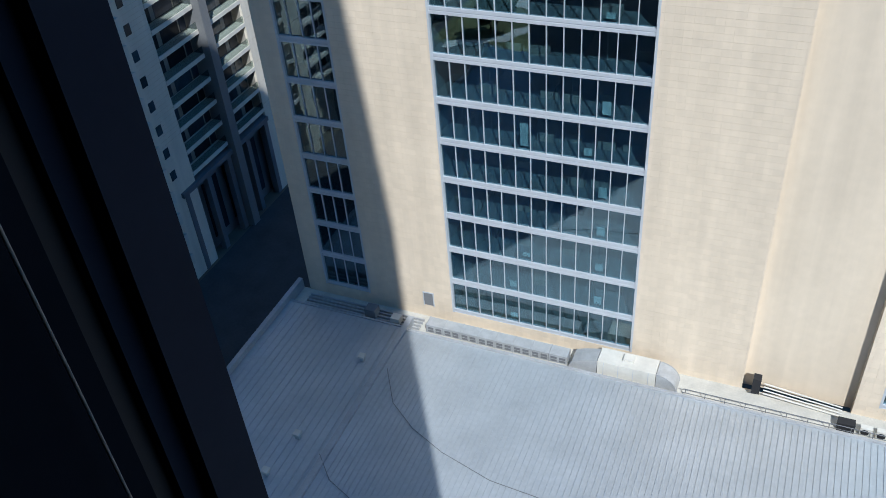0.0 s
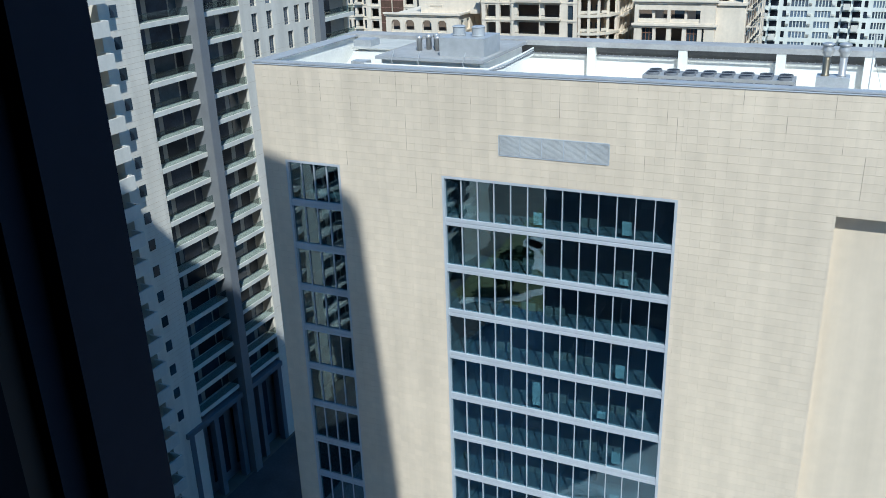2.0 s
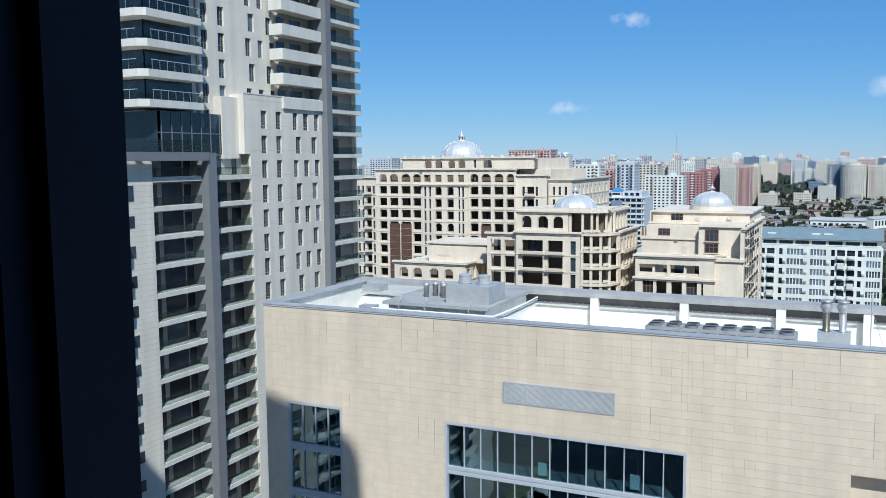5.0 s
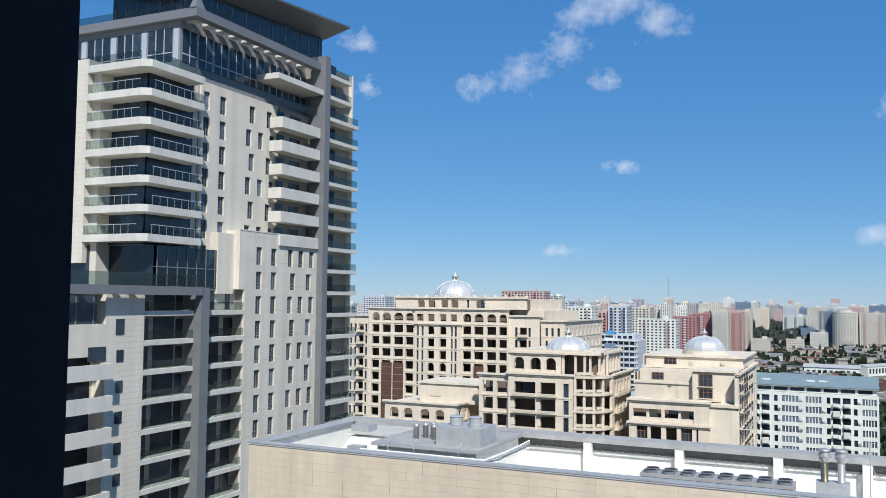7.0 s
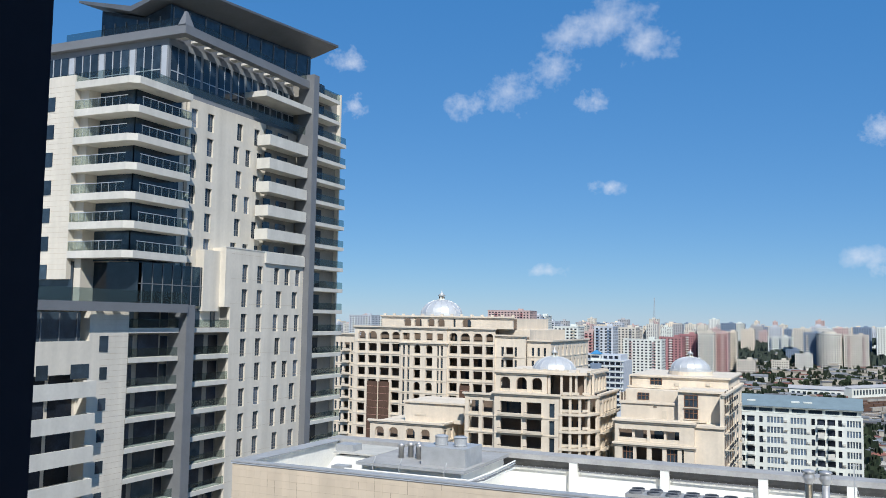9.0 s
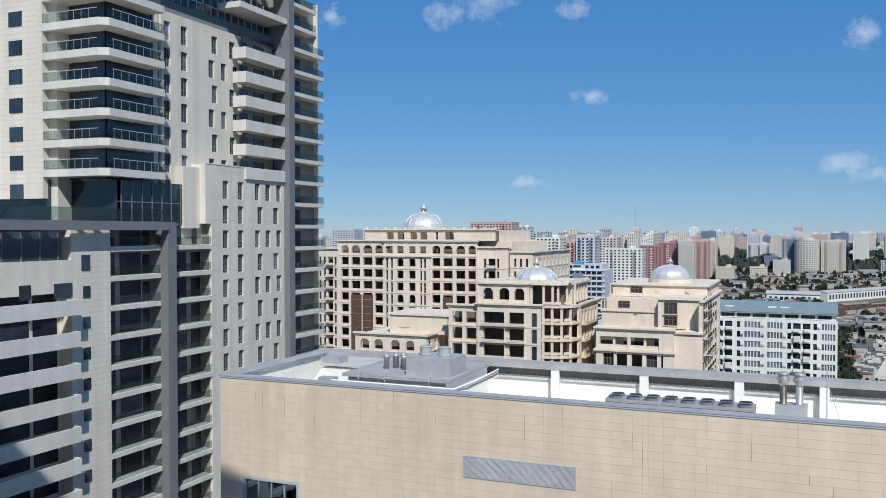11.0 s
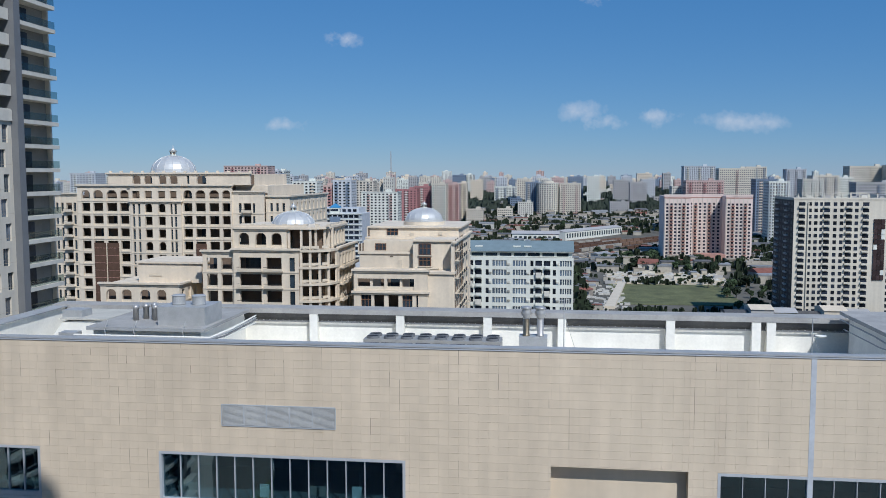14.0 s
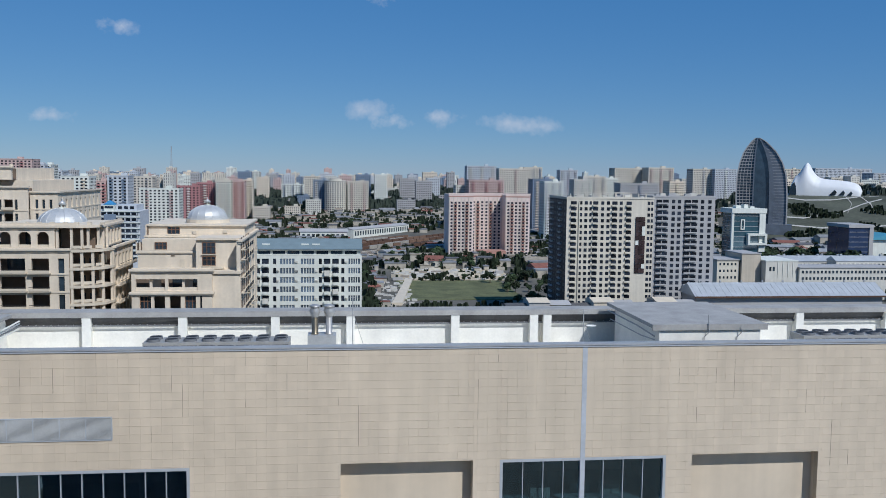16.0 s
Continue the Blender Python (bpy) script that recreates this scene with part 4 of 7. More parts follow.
def stone_face(b, m, u0, u1, cols, z0, ztop, top, storey, nrow, open_h, arched=(), balcony=(), depth=0.7, room=3.4, windowed=False, rails=True, wide=1.6):
    """A limestone front of open loggias: piers, spandrels, string courses, a cornice, and arches in the rows named (0 is the top row)."""
    rows = [(top - storey * k - open_h, top - storey * k) for k in range(nrow)]
    rows = [r for r in rows if r[0] > z0 + 0.2][::-1]
    n = len(rows)
    grid_wall(b, m, cols, rows, u0, u1, z0, ztop, SAND, depth)
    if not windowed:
        # back wall and floors carry the rooms' dimness in their colour
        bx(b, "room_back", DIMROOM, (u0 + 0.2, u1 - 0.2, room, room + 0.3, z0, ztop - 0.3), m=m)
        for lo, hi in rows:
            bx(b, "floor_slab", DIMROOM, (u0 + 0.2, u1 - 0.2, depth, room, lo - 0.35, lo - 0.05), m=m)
    for lo, hi in rows:
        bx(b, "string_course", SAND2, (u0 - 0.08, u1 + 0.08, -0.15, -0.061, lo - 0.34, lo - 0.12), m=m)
    bx(b, "cornice", SAND, (u0 - 0.45, u1 + 0.45, -0.55, 0.3, ztop - 0.1, ztop + 0.3), m=m)
    bx(b, "cornice_moulding", SAND, (u0 - 0.25, u1 + 0.25, -0.28, 0.3, ztop - 0.45, ztop - 0.1), m=m)
    for k in arched:
        lo, hi = rows[n - 1 - k]
        for a, c in cols:
            if c - a > wide:
                mesh_part(b, "arch", SAND, arch_bm(bmesh.new(), a + 0.01, c - 0.01, hi - (c - a) / 2 * 0.92, hi + 0.35, 0.01, depth - 0.02), m=m)
    for j, (lo, hi) in enumerate(rows):
        for i, (a, c) in enumerate(cols):
            if windowed or c - a < wide:
                piece(b, "window", DARKG, (c - a, 0.06, hi - lo), ((a + c) / 2, 0.4, (lo + hi) / 2), m)
            elif (i * 5 + j * 3) % 4 == 1:
                piece(b, "window", DARKG, (c - a - 0.5, 0.06, hi - lo - 0.2), ((a + c) / 2, room - 0.06, (lo + hi) / 2), m)
            if rails and c - a > wide and not windowed:
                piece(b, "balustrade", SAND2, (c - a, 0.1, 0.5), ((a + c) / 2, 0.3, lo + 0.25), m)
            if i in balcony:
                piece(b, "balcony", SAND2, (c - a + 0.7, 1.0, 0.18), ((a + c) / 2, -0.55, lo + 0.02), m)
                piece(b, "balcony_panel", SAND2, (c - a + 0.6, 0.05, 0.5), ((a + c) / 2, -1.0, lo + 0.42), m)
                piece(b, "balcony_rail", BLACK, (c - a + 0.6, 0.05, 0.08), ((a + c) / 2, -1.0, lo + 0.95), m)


def dome(b, x, y, z, r, h):
    prof = [(r * 1.06, 0), (r * 1.06, 0.35), (r, 0.4)] + [(r * math.cos(a), 0.4 + h * math.sin(a)) for a in [math.pi / 2 * k / 10 for k in range(1, 10)]] + [(r * 0.09, 0.4 + h)]
    d = mesh_part(b, "dome", ZINC, lathe(bmesh.new(), prof, 32, (x, y, z), ribs=-0.012), smooth=False)
    zt = z + 0.4 + h * 0.985
    mesh_part(d, "lantern", BWHITE, lathe(bmesh.new(), [(r * 0.17, 0), (r * 0.17, h * 0.05), (r * 0.12, h * 0.06), (r * 0.12, h * 0.24), (r * 0.19, h * 0.26)], 8, (x, y, zt)))
    for k in range(4):
        q = math.pi / 2 * (k + 0.5)
        # dark blocks paint the shade in the lantern's gaps
        piece(d, "lantern_opening", DIMROOM, (r * 0.07, r * 0.07, h * 0.13), (x + r * 0.1 * math.cos(q), y + r * 0.1 * math.sin(q), zt + h * 0.15))
    mesh_part(d, "finial", ZINC, lathe(bmesh.new(), [(r * 0.19, 0), (r * 0.05, h * 0.2), (r * 0.02, h * 0.25), (0.04, h * 0.42)], 12, (x, y, zt + h * 0.26)), smooth=True)
    for k in range(16):
        q = 2 * math.pi * k / 16
        tube("dome_rib", [(x + r * 1.005 * math.cos(e) * math.cos(q), y + r * 1.005 * math.cos(e) * math.sin(q), z + 0.4 + h * 1.005 * math.sin(e)) for e in [math.pi / 2 * j / 8 for j in range(8)]], r * 0.013, ZINC, d, res=0)


# the great block behind
pa = thing("palace_block", "big unfinished limestone palace block with arches and a dome", "palace", (-100, 240, 0))
bx(pa, "core", SAND, [(-140, -69.5, 228, 262, 0, 69.0), (-127, -75.5, 226.5, 260, 69.0, 73.2), (-119, -79.6, 227.5, 256, 73.2, 76.3)])
stone_face(pa, face(0, 222, "s"), -127.2, -112.0, [(-126.0, -123.6), (-122.7, -119.9), (-118.9, -115.9), (-115.1, -112.6)], 30, 73.3, 72.0, 3.4, 12, 2.65, (0,))
stone_face(pa, face(0, 221.6, "s"), -112.0, -97.8, [(-111.5, -109.3), (-107.9, -105.9), (-104.2, -102.2), (-100.9, -99.0)], 69.0, 73.3, 71.8, 3.4, 1, 2.4)
stone_face(pa, face(0, 221.6, "s"), -112.0, -97.8, [(-111.4, -110.7), (-109.9, -109.2), (-107.9, -105.9), (-104.2, -102.2), (-100.8, -100.2), (-99.7, -99.0)], 30, 69.0, 68.4, 3.4, 11, 2.7, (0, 3))
stone_face(pa, face(0, 222, "s"), -97.8, -84.0, [(-97.3, -94.9), (-94.0, -91.2), (-90.2, -87.5), (-86.6, -84.4)], 30, 73.3, 72.0, 3.4, 12, 2.65, (0,))
stone_face(pa, face(0, 222.5, "s"), -84.0, -75.4, [(-82.3, -81.5), (-81.0, -78.9), (-78.5, -77.8)], 30, 71.6, 68.6, 3.4, 11, 2.5, balcony=(1,))
stone_face(pa, face(0, 224, "s"), -75.4, -68.9, [(-74.2, -73.5), (-72.6, -71.9), (-70.9, -70.2)], 30, 70.4, 68.6, 3.4, 11, 2.2, windowed=True)
stone_face(pa, face(0, 223.2, "s"), -140, -127.2, [(-139.0, -138.2), (-136.9, -135.2), (-134.2, -133.4), (-132.7, -131.9), (-131.2, -129.5), (-129.1, -128.3)], 30, 71.0, 68.6, 3.4, 11, 2.4, balcony=(1, 4), wide=1.5)
stone_face(pa, face(0, 223.6, "s"), -119.2, -79.4, [(-112.2, -109.9), (-108.9, -106.6), (-104.8, -102.6), (-101.7, -99.5), (-96.9, -96.2), (-94.2, -91.5)], 73.3, 76.4, 75.9, 3.4, 1, 2.2, (0,), rails=False, wide=2.0)
stone_face(pa, face(-68.9, 0, "e"), 224.2, 262, even(225, 261, 9, 1.5), 30, 70.4, 68.6, 3.4, 11, 2.2, windowed=True)
for a, c in ((-122.6, -119.3), (-118.9, -115.6), (-93.9, -91.0)):
    bx(pa, "scaffold_net", BROWN, (a, c, 221.6, 221.75, 30, 57.9), "brown scaffold netting")
    for k in range(7):
        piece(pa, "scaffold_tube", PINKD, (c - a, 0.06, 0.08), ((a + c) / 2, 221.56, 56.5 - 2.0 * k))
dome(pa, -107.9, 240, 76.6, 6.2, 4.6)
for k in range(14):
    piece(pa, "parapet_block", SAND, (0.7, 0.5, 0.45), (-118.5 + 3.0 * k, 224.0, 76.95))

# the nearer block with the round corner
pb = thing("palace_block", "limestone palace block with arcaded top floor and zinc dome", "palace", (-57, 195, 0))
bx(pb, "core", SAND, [(-74.6, -49.0, 185.5, 203, 0, 58.8), (-67.6, -51.6, 185.5, 200, 58.8, 64.2)])
stone_face(pb, face(0, 181, "s"), -75.3, -68.1, [(-74.4, -72.0), (-71.1, -68.7)], 28, 59.6, 58.2, 3.6, 9, 2.95)
stone_face(pb, face(0, 180.2, "s"), -68.1, -53.6, [(-66.7, -61.9), (-60.8, -57.4), (-55.7, -54.5)], 28, 60.1, 58.4, 3.6, 9, 2.95, balcony=(0, 1))
stone_face(pb, face(0, 180.8, "s"), -68.0, -56.4, [(-67.0, -64.7), (-63.3, -60.9), (-59.8, -57.5)], 60.1, 64.6, 63.6, 3.9, 1, 3.0, (0,))
stone_face(pb, face(-46.6, 0, "e"), 186.5, 203, even(187, 202.5, 5, 1.9), 28, 60.1, 58.4, 3.6, 9, 2.8, balcony=(0, 1, 2, 3, 4), room=2.2)
stone_face(pb, face(-48.3, 0, "e"), 185.5, 200, even(186, 199.5, 5, 1.9), 60.1, 64.6, 63.6, 3.9, 1, 3.0, (0,))
for (x, y) in ((-53.2, 180.5), (-51.3, 180.8), (-49.4, 181.5), (-47.9, 183.2), (-46.9, 186.0)):
    piece(pb, "column", SAND, (0.5, 0.5, 60.1), (x, y, 30.05))
    piece(pb, "column", SAND, (0.45, 0.45, 4.3), (x - 0.9 * (x > -50), y + 0.4, 62.3))
piece(pb, "column", SAND, (0.5, 0.5, 4.3), (-56.0, 181.2, 62.3))
for z in [60.1 - 3.6 * k for k in range(9)]:
    mesh_part(pb, "corner_balcony", SAND2, prism(bmesh.new(), [(-53.6, 180.1), (-51.2, 180.3), (-49.0, 181.1), (-47.3, 183.0), (-46.5, 186.0), (-46.4, 187), (-53.6, 187)], "z", z - 0.5, z))
    for k, (x, y) in enumerate(((-52.3, 180.6), (-50.3, 181.1), (-48.4, 182.6))):
        piece(pb, "corner_rail", SAND2, (1.7, 0.06, 0.55), (0, 0, 0), Matrix.Translation((x, y, z + 0.55)) @ Matrix.Rotation(radians((8, 20, 48)[k]), 4, "Z"))
mesh_part(pb, "roof_slab", SAND, prism(bmesh.new(), [(-68.4, 180.3), (-55, 180.3), (-51.6, 180.4), (-49.6, 181.2), (-48.3, 182.8), (-47.8, 185), (-47.8, 200.5), (-68.4, 200.5)], "z", 64.45, 65.0))
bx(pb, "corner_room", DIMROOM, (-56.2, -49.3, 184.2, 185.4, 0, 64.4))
for z in [58.2 - 3.6 * k for k in range(9)]:
    for x in (-54.6, -52.2, -50.2):
        piece(pb, "window", DARKG, (1.2, 0.06, 2.4), (x, 184.16, z - 1.2))
dome(pb, -58.2, 192, 64.3, 4.9, 3.2)
bx(pb, "roof_parapet", SAND, [(-68.2, -52, 180.5, 180.75, 65.0, 65.45), (-48.3, -48.05, 185, 200.3, 65.0, 65.45)])
for k in range(9):
    piece(pb, "roof_block", SAND2, (0.8, 0.8, 0.5), (-67 + 2.4 * k, 182.4 + 0.4 * (k % 3), 65.25))

# low wing
pc = thing("palace_wing", "low limestone wing with an arcade", "palace wing", (-86, 190, 0))
bx(pc, "core", SAND, [(-98.5, -80.9, 184.6, 200, 0, 52.0), (-92.5, -77.7, 186, 199, 52.0, 56.3)])
stone_face(pc, face(0, 180.6, "s"), -98.8, -80.6, [(-97.5, -95.2), (-93.9, -91.6), (-89.6, -87.3), (-85.8, -83.6)], 28, 52.3, 51.0, 3.6, 6, 2.7, (0,))
stone_face(pc, face(-80.6, 0, "e"), 180.8, 198, even(181, 197, 5, 1.6), 28, 52.3, 51.0, 3.6, 6, 2.3, windowed=True)
bx(pc, "cornice", SAND, (-93, -77.3, 185.6, 199.5, 56.3, 56.7))
bx(pc, "hatch", SAND2, (-90, -87, 185.9, 186.0, 53.4, 53.8))

# the stepped block with the second dome
pd = thing("palace_block", "stepped limestone block with terraces and a small dome", "palace", (-30, 190, 0))
bx(pd, "core", SAND, [(-41.3, -20.4, 183, 216, 0, 55.5), (-41.0, -20.4, 187, 216, 55.5, 61.8), (-40.6, -20.6, 191.5, 214, 61.8, 64.2), (-29.0, -20.4, 182.5, 214, 55.5, 62.0)])
stone_face(pd, face(0, 178, "s"), -41.2, -25.6, [(-40.4, -34.75), (-34.15, -28.45)], 51.6, 56.2, 54.5, 4.4, 1, 2.3, rails=False)
stone_face(pd, face(0, 178, "s"), -41.2, -25.6, [(-39.7, -37.5), (-36.95, -34.8), (-33.9, -31.75), (-30.95, -28.8), (-28.0, -27.6)], 20, 51.6, 51.1, 3.6, 8, 2.85, rails=False)
for a, c in ((-40.4, -34.75), (-34.15, -28.45)):
    piece(pd, "column", SAND, (0.5, 0.5, 2.3), ((a + c) / 2, 178.8, 53.35))
    piece(pd, "balustrade", SAND, (c - a, 0.2, 0.7), ((a + c) / 2, 178.3, 52.5))
    piece(pd, "loggia_wall", SAND2, (1.9, 0.3, 2.3), ((a + c) / 2 + 0.6, 180.6, 53.35))
bx(pd, "terrace_wall", SAND, [(-41.3, -29.0, 184.2, 184.6, 55.5, 59.1), (-41.5, -28.8, 183.9, 184.9, 59.1, 59.45), (-29.4, -29.0, 182.5, 187, 55.5, 62.0)])
WOODF = mat("brown_window_frame", (0.17, 0.085, 0.045), 0.6, var=0.1)


def brown_window(b, x, y, z, w, h, n=3):
    f = piece(b, "window", DARKG, (w, 0.08, h), (x, y, z))
    for k in range(n + 1):
        piece(b, "window_bar", WOODF, (0.14, 0.1, h), (x - w / 2 + w * k / n, y - 0.07, z))
    for dz in (-0.5, 0.12, 0.5):
        piece(b, "window_rail", WOODF, (w + 0.14, 0.08, 0.13), (x, y - 0.06, z + h * dz))
    piece(b, "window_sill", SAND2, (w + 0.5, 0.35, 0.16), (x, y - 0.15, z - h / 2 - 0.15))


for x, z, w, h in ((-35.4, 63.3, 2.4, 1.6), (-37.2, 60.4, 2.3, 1.4), (-26.8, 60.3, 2.5, 2.3), (-26.8, 57.7, 2.5, 1.8)):
    brown_window(pd, x, 191.44 if z > 62.2 else 186.94 if x < -30 else 182.44, z, w, h)
for x in (-38.6, -29.9):
    for k in range(3):
        brown_window(pd, x, 178.6, 51.1 - 3.6 * k - 1.43, 2.1, 2.75)
# corner loggia as boxes in painted shade, with columns, parapets, vents and a hatch on the terraces
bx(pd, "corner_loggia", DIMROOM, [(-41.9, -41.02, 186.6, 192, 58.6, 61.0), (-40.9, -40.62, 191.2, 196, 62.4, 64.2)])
for x, y, z in ((-42.0, 186.4, 60.0), (-41.3, 186.4, 60.0), (-41.0, 191.0, 63.3)):
    piece(pd, "column", SAND, (0.25, 0.25, 2.4), (x, y, z))
bx(pd, "band_cornice", SAND, [(-41.4, -20.0, 190.6, 191.5, 61.9, 62.25), (-41.2, -20.2, 190.9, 191.5, 61.5, 61.9), (-39.5, -20.2, 191.2, 191.5, 62.25, 62.6)])
bx(pd, "parapet", SAND, [(-41.2, -25.8, 178.2, 178.5, 56.2, 56.75), (-41.3, -29.2, 184.0, 184.25, 59.45, 59.7)])
piece(pd, "hatch", SAND2, (0.9, 0.1, 1.7), (-32.4, 184.15, 57.0))
piece(pd, "vent_grille", DIMROOM, (0.7, 0.08, 0.25), (-34.3, 184.15, 58.6))
piece(pd, "awning", SAND2, (5.2, 1.2, 0.2), (-26.4, 182.0, 56.3))
for x, y, z in ((-31.0, 191.3, 62.9), (-24.6, 191.3, 63.2), (-27.7, 183.6, 56.9)):
    piece(pd, "wall_unit", SAND2, (0.8, 0.4, 0.7), (x, y, z))
for z in (48.0, 51.4, 54.6, 58.2, 60.2):
    for y in (181.2, 185.0, 189.5, 194.0):
        piece(pd, "side_balcony", SAND2, (1.0, 2.6, 0.2), (-19.6, y, z))
        piece(pd, "side_rail", BLACK, (0.06, 2.6, 0.75), (-19.15, y, z + 0.5))
        # solid dark box: the opening's shade is painted on the wall
        piece(pd, "side_opening", DIMROOM, (0.1, 1.7, 2.3), (-20.12, y, z + 1.3))
for c in ((-41.0, -20.0, 191.0, 214.5, 64.3, 64.65), (-40.8, -20.2, 191.2, 214.3, 64.05, 64.3), (-29.4, -20.0, 182.0, 191.0, 62.0, 62.45), (-26.4, -20.0, 178.4, 183, 55.5, 56.0)):
    bx(pd, "cornice", SAND, c)
bx(pd, "lower_corner", SAND, (-25.8, -20.4, 178.8, 183, 0, 55.5))
stone_face(pd, face(-20.2, 0, "e"), 179, 214, even(180, 213, 9, 1.6), 20, 62.0, 60.6, 3.9, 10, 2.5, windowed=True, balcony=(2, 4, 6))
mesh_part(pd, "drum", SAND, lathe(bmesh.new(), [(4.7, 0), (4.7, 0.8)], 32, (-29.4, 199, 64.6)))
dome(pd, -29.4, 199, 65.4, 4.2, 2.7)

# ---- white apartment block with bay balconies ----
wb = thing("apartment_block", "white apartment block with enclosed balconies and grey-green roof", "apartment block", (-13, 292, 0))
bx(wb, "core", BWHITE, (-32.4, 6.2, 284, 300, 0, 49.0))
wcols = [(-30.1, -29.0), (-21.7, -20.7), (-19.5, -14.9), (-12.9, -8.6), (-7.2, -6.2), (0.0, 1.0), (2.3, 6.0)]
wrows = [(49.0 - 3.0 * k - 2.5, 49.0 - 3.0 * k - 0.65) for k in range(12)][::-1]
bcols = [(-28.1, -25.8), (-25.2, -23.0), (-5.6, -3.5), (-2.9, -0.8)]
allc = sorted(wcols + bcols)
grid_wall(wb, face(0, 283, "s"), allc, wrows, -32.4, 6.6, 10, 49.3, BWHITE, 0.8, proud=0.02)
for q, (lo, hi) in enumerate(wrows):
    for a, c in wcols:
        piece(wb, "window", DIMG if c - a > 2 else FARG, (c - a - 0.06, 0.06, hi - lo - 0.06), ((a + c) / 2, 283.3, (lo + hi) / 2))
        if c - a > 2:
            for j in range(1, 5):
                piece(wb, "mullion", BWHITE, (0.26, 0.16, hi - lo), (a + (c - a) * j / 5, 283.2, (lo + hi) / 2))
    for i, (a, c) in enumerate(bcols):
        piece(wb, "window", FARG, (c - a, 0.06, 1.6), ((a + c) / 2, 283.5, (lo + hi) / 2))
        if (q * 3 + i) % 5 != 2:
            piece(wb, "balcony", BWHITE, (c - a - 0.4, 1.3, 0.8), ((a + c) / 2 + 0.3 * (i % 2) - 0.15, 282.4, lo - 0.25))
        else:
            piece(wb, "enclosed_balcony", WHITE, (c - a - 0.3, 1.1, 1.6), ((a + c) / 2, 282.5, lo + 0.2))
bx(wb, "attic", BWHITE, (-32.4, 6.2, 284.6, 300, 49.3, 51.2))
for k in range(8):
    piece(wb, "attic_window", DARKG, (3.8, 0.08, 1.0), (-29.1 + 4.6 * k, 284.54, 50.2))
bx(wb, "eave", BWHITE, (-32.9, 6.7, 283.6, 284.6, 51.0, 51.3))
bm = bmesh.new()
prism(bm, [(283.4, 51.3), (292, 54.2), (300.6, 51.3)], "x", -33.0, 6.8)
mesh_part(wb, "pitched_roof", BSLATE, bm)
for x in (-28.3, -24.2, -11.7, -8.2):
    piece(wb, "skylight", BWHITE, (2.4, 0.9, 0.4), (x, 287, 52.65))
for k in range(34):
    rnd = random.Random(k)
    piece(wb, "air_conditioner", WHITE, (0.8, 0.35, 0.6), (rnd.choice((-20.2, -14.2, -7.9, 1.6, -31.2)), 282.8, 47.3 - 3.0 * rnd.randrange(8)))


# ---- slab blocks farther out ----
def block(name, label, x0, x1, y0, y1, z0, z1, wall, storey, cols_s, cols_e=(), side="e", win_h=0.5, group="", single=True, glass_m=FARG, trim=None):
    b = thing(name, label, "apartment block" if "block" in name else "building", ((x0 + x1) / 2, (y0 + y1) / 2, z0), group)
    top = [(x0 - 0.3, x1 + 0.3, y0 - 0.3, y0 + 0.3, z1, z1 + 0.9), (x1 - 0.3, x1 + 0.3, y0, y1, z1, z1 + 0.9), (x0 - 0.3, x0 + 0.3, y0, y1, z1, z1 + 0.9)]
    if not single:
        hx, hy = (x0 + x1) / 2 + (x1 - x0) * 0.2, (y0 + y1) / 2
        top.append((hx - 3, hx + 3, hy - 3, hy + 3, z1, z1 + 3.4))
        if trim:
            stack = []
            for f in ((0.2, 0.8), (0.5,), (0.12, 0.5, 0.88))[int(x0 * 7 + y0 * 3) % 3]:
                for k in range(int((z1 - z0 - 1) / storey)):
                    z = z1 - 0.9 - storey * (k + 1)
                    stack.append((x0 + (x1 - x0) * f - 1.9, x0 + (x1 - x0) * f + 1.9, y0 - 1.3, y0, z, z + 1.3))
            bx(b, "balcony_stack", trim, stack)["kind"] = "stuff"
    bx(b, "wall", wall, [(x0, x1, y0, y1, z0 - 6, z1)] + ([] if single else top))
    n = int((z1 - z0 - 1) / storey)
    ws = []
    for k in range(n):
        z = z1 - 0.6 - storey * (k + 0.5)
        for a, c in cols_s:
            ws.append(((a + c) / 2, y0 - 0.04, z, c - a, 0.12))
        for a, c in cols_e:
            ws.append((x1 + 0.04 if side == "e" else x0 - 0.04, (a + c) / 2, z, 0.12, c - a))
    if single:
        for x, y, z, w, d in ws:
            piece(b, "window", glass_m, (w, d, storey * win_h), (x, y, z))
    elif ws:
        w = bx(b, "glazing", glass_m, [(x - w / 2, x + w / 2, y - d / 2, y + d / 2, z - storey * win_h / 2, z + storey * win_h / 2) for x, y, z, w, d in ws])
        w["kind"] = "stuff"
    if single:
        bx(b, "parapet", trim or wall, top)
    return b


STRIP = mat("dark_brown_glazing", (0.045, 0.03, 0.03), 0.15, var=0.3, scale=0.3, rand="object")
PALEC = mat("pale_cream_render", (0.62, 0.57, 0.47), 0.8, var=0.08, scale=0.1, streak=0.08)
blk = block("cream_block", "long cream apartment slab with rows of square windows", 115, 161.3, 440, 478, 0, 64, PALEC, 3.05, [(117.2, 120.2), (121.6, 123.2), (124.4, 126.0), (127.0, 128.2), (128.9, 131.6), (133.2, 134.8), (136.2, 137.8), (139.0, 141.8), (143.0, 144.6), (146.6, 149.4), (158.0, 159.4), (159.9, 161.0)], even(441, 477, 7, 3.4), "w", 0.56)
for k in range(12):
    z = 53.6 - 2.45 * k
    for j in range(3):
        piece(blk, "brown_pane", BWHITE if (k, j) in ((2, 2), (3, 2), (10, 2), (5, 0)) else STRIP, (1.6, 0.5, 2.3), (152.6 + 1.7 * j, 439.7, z))
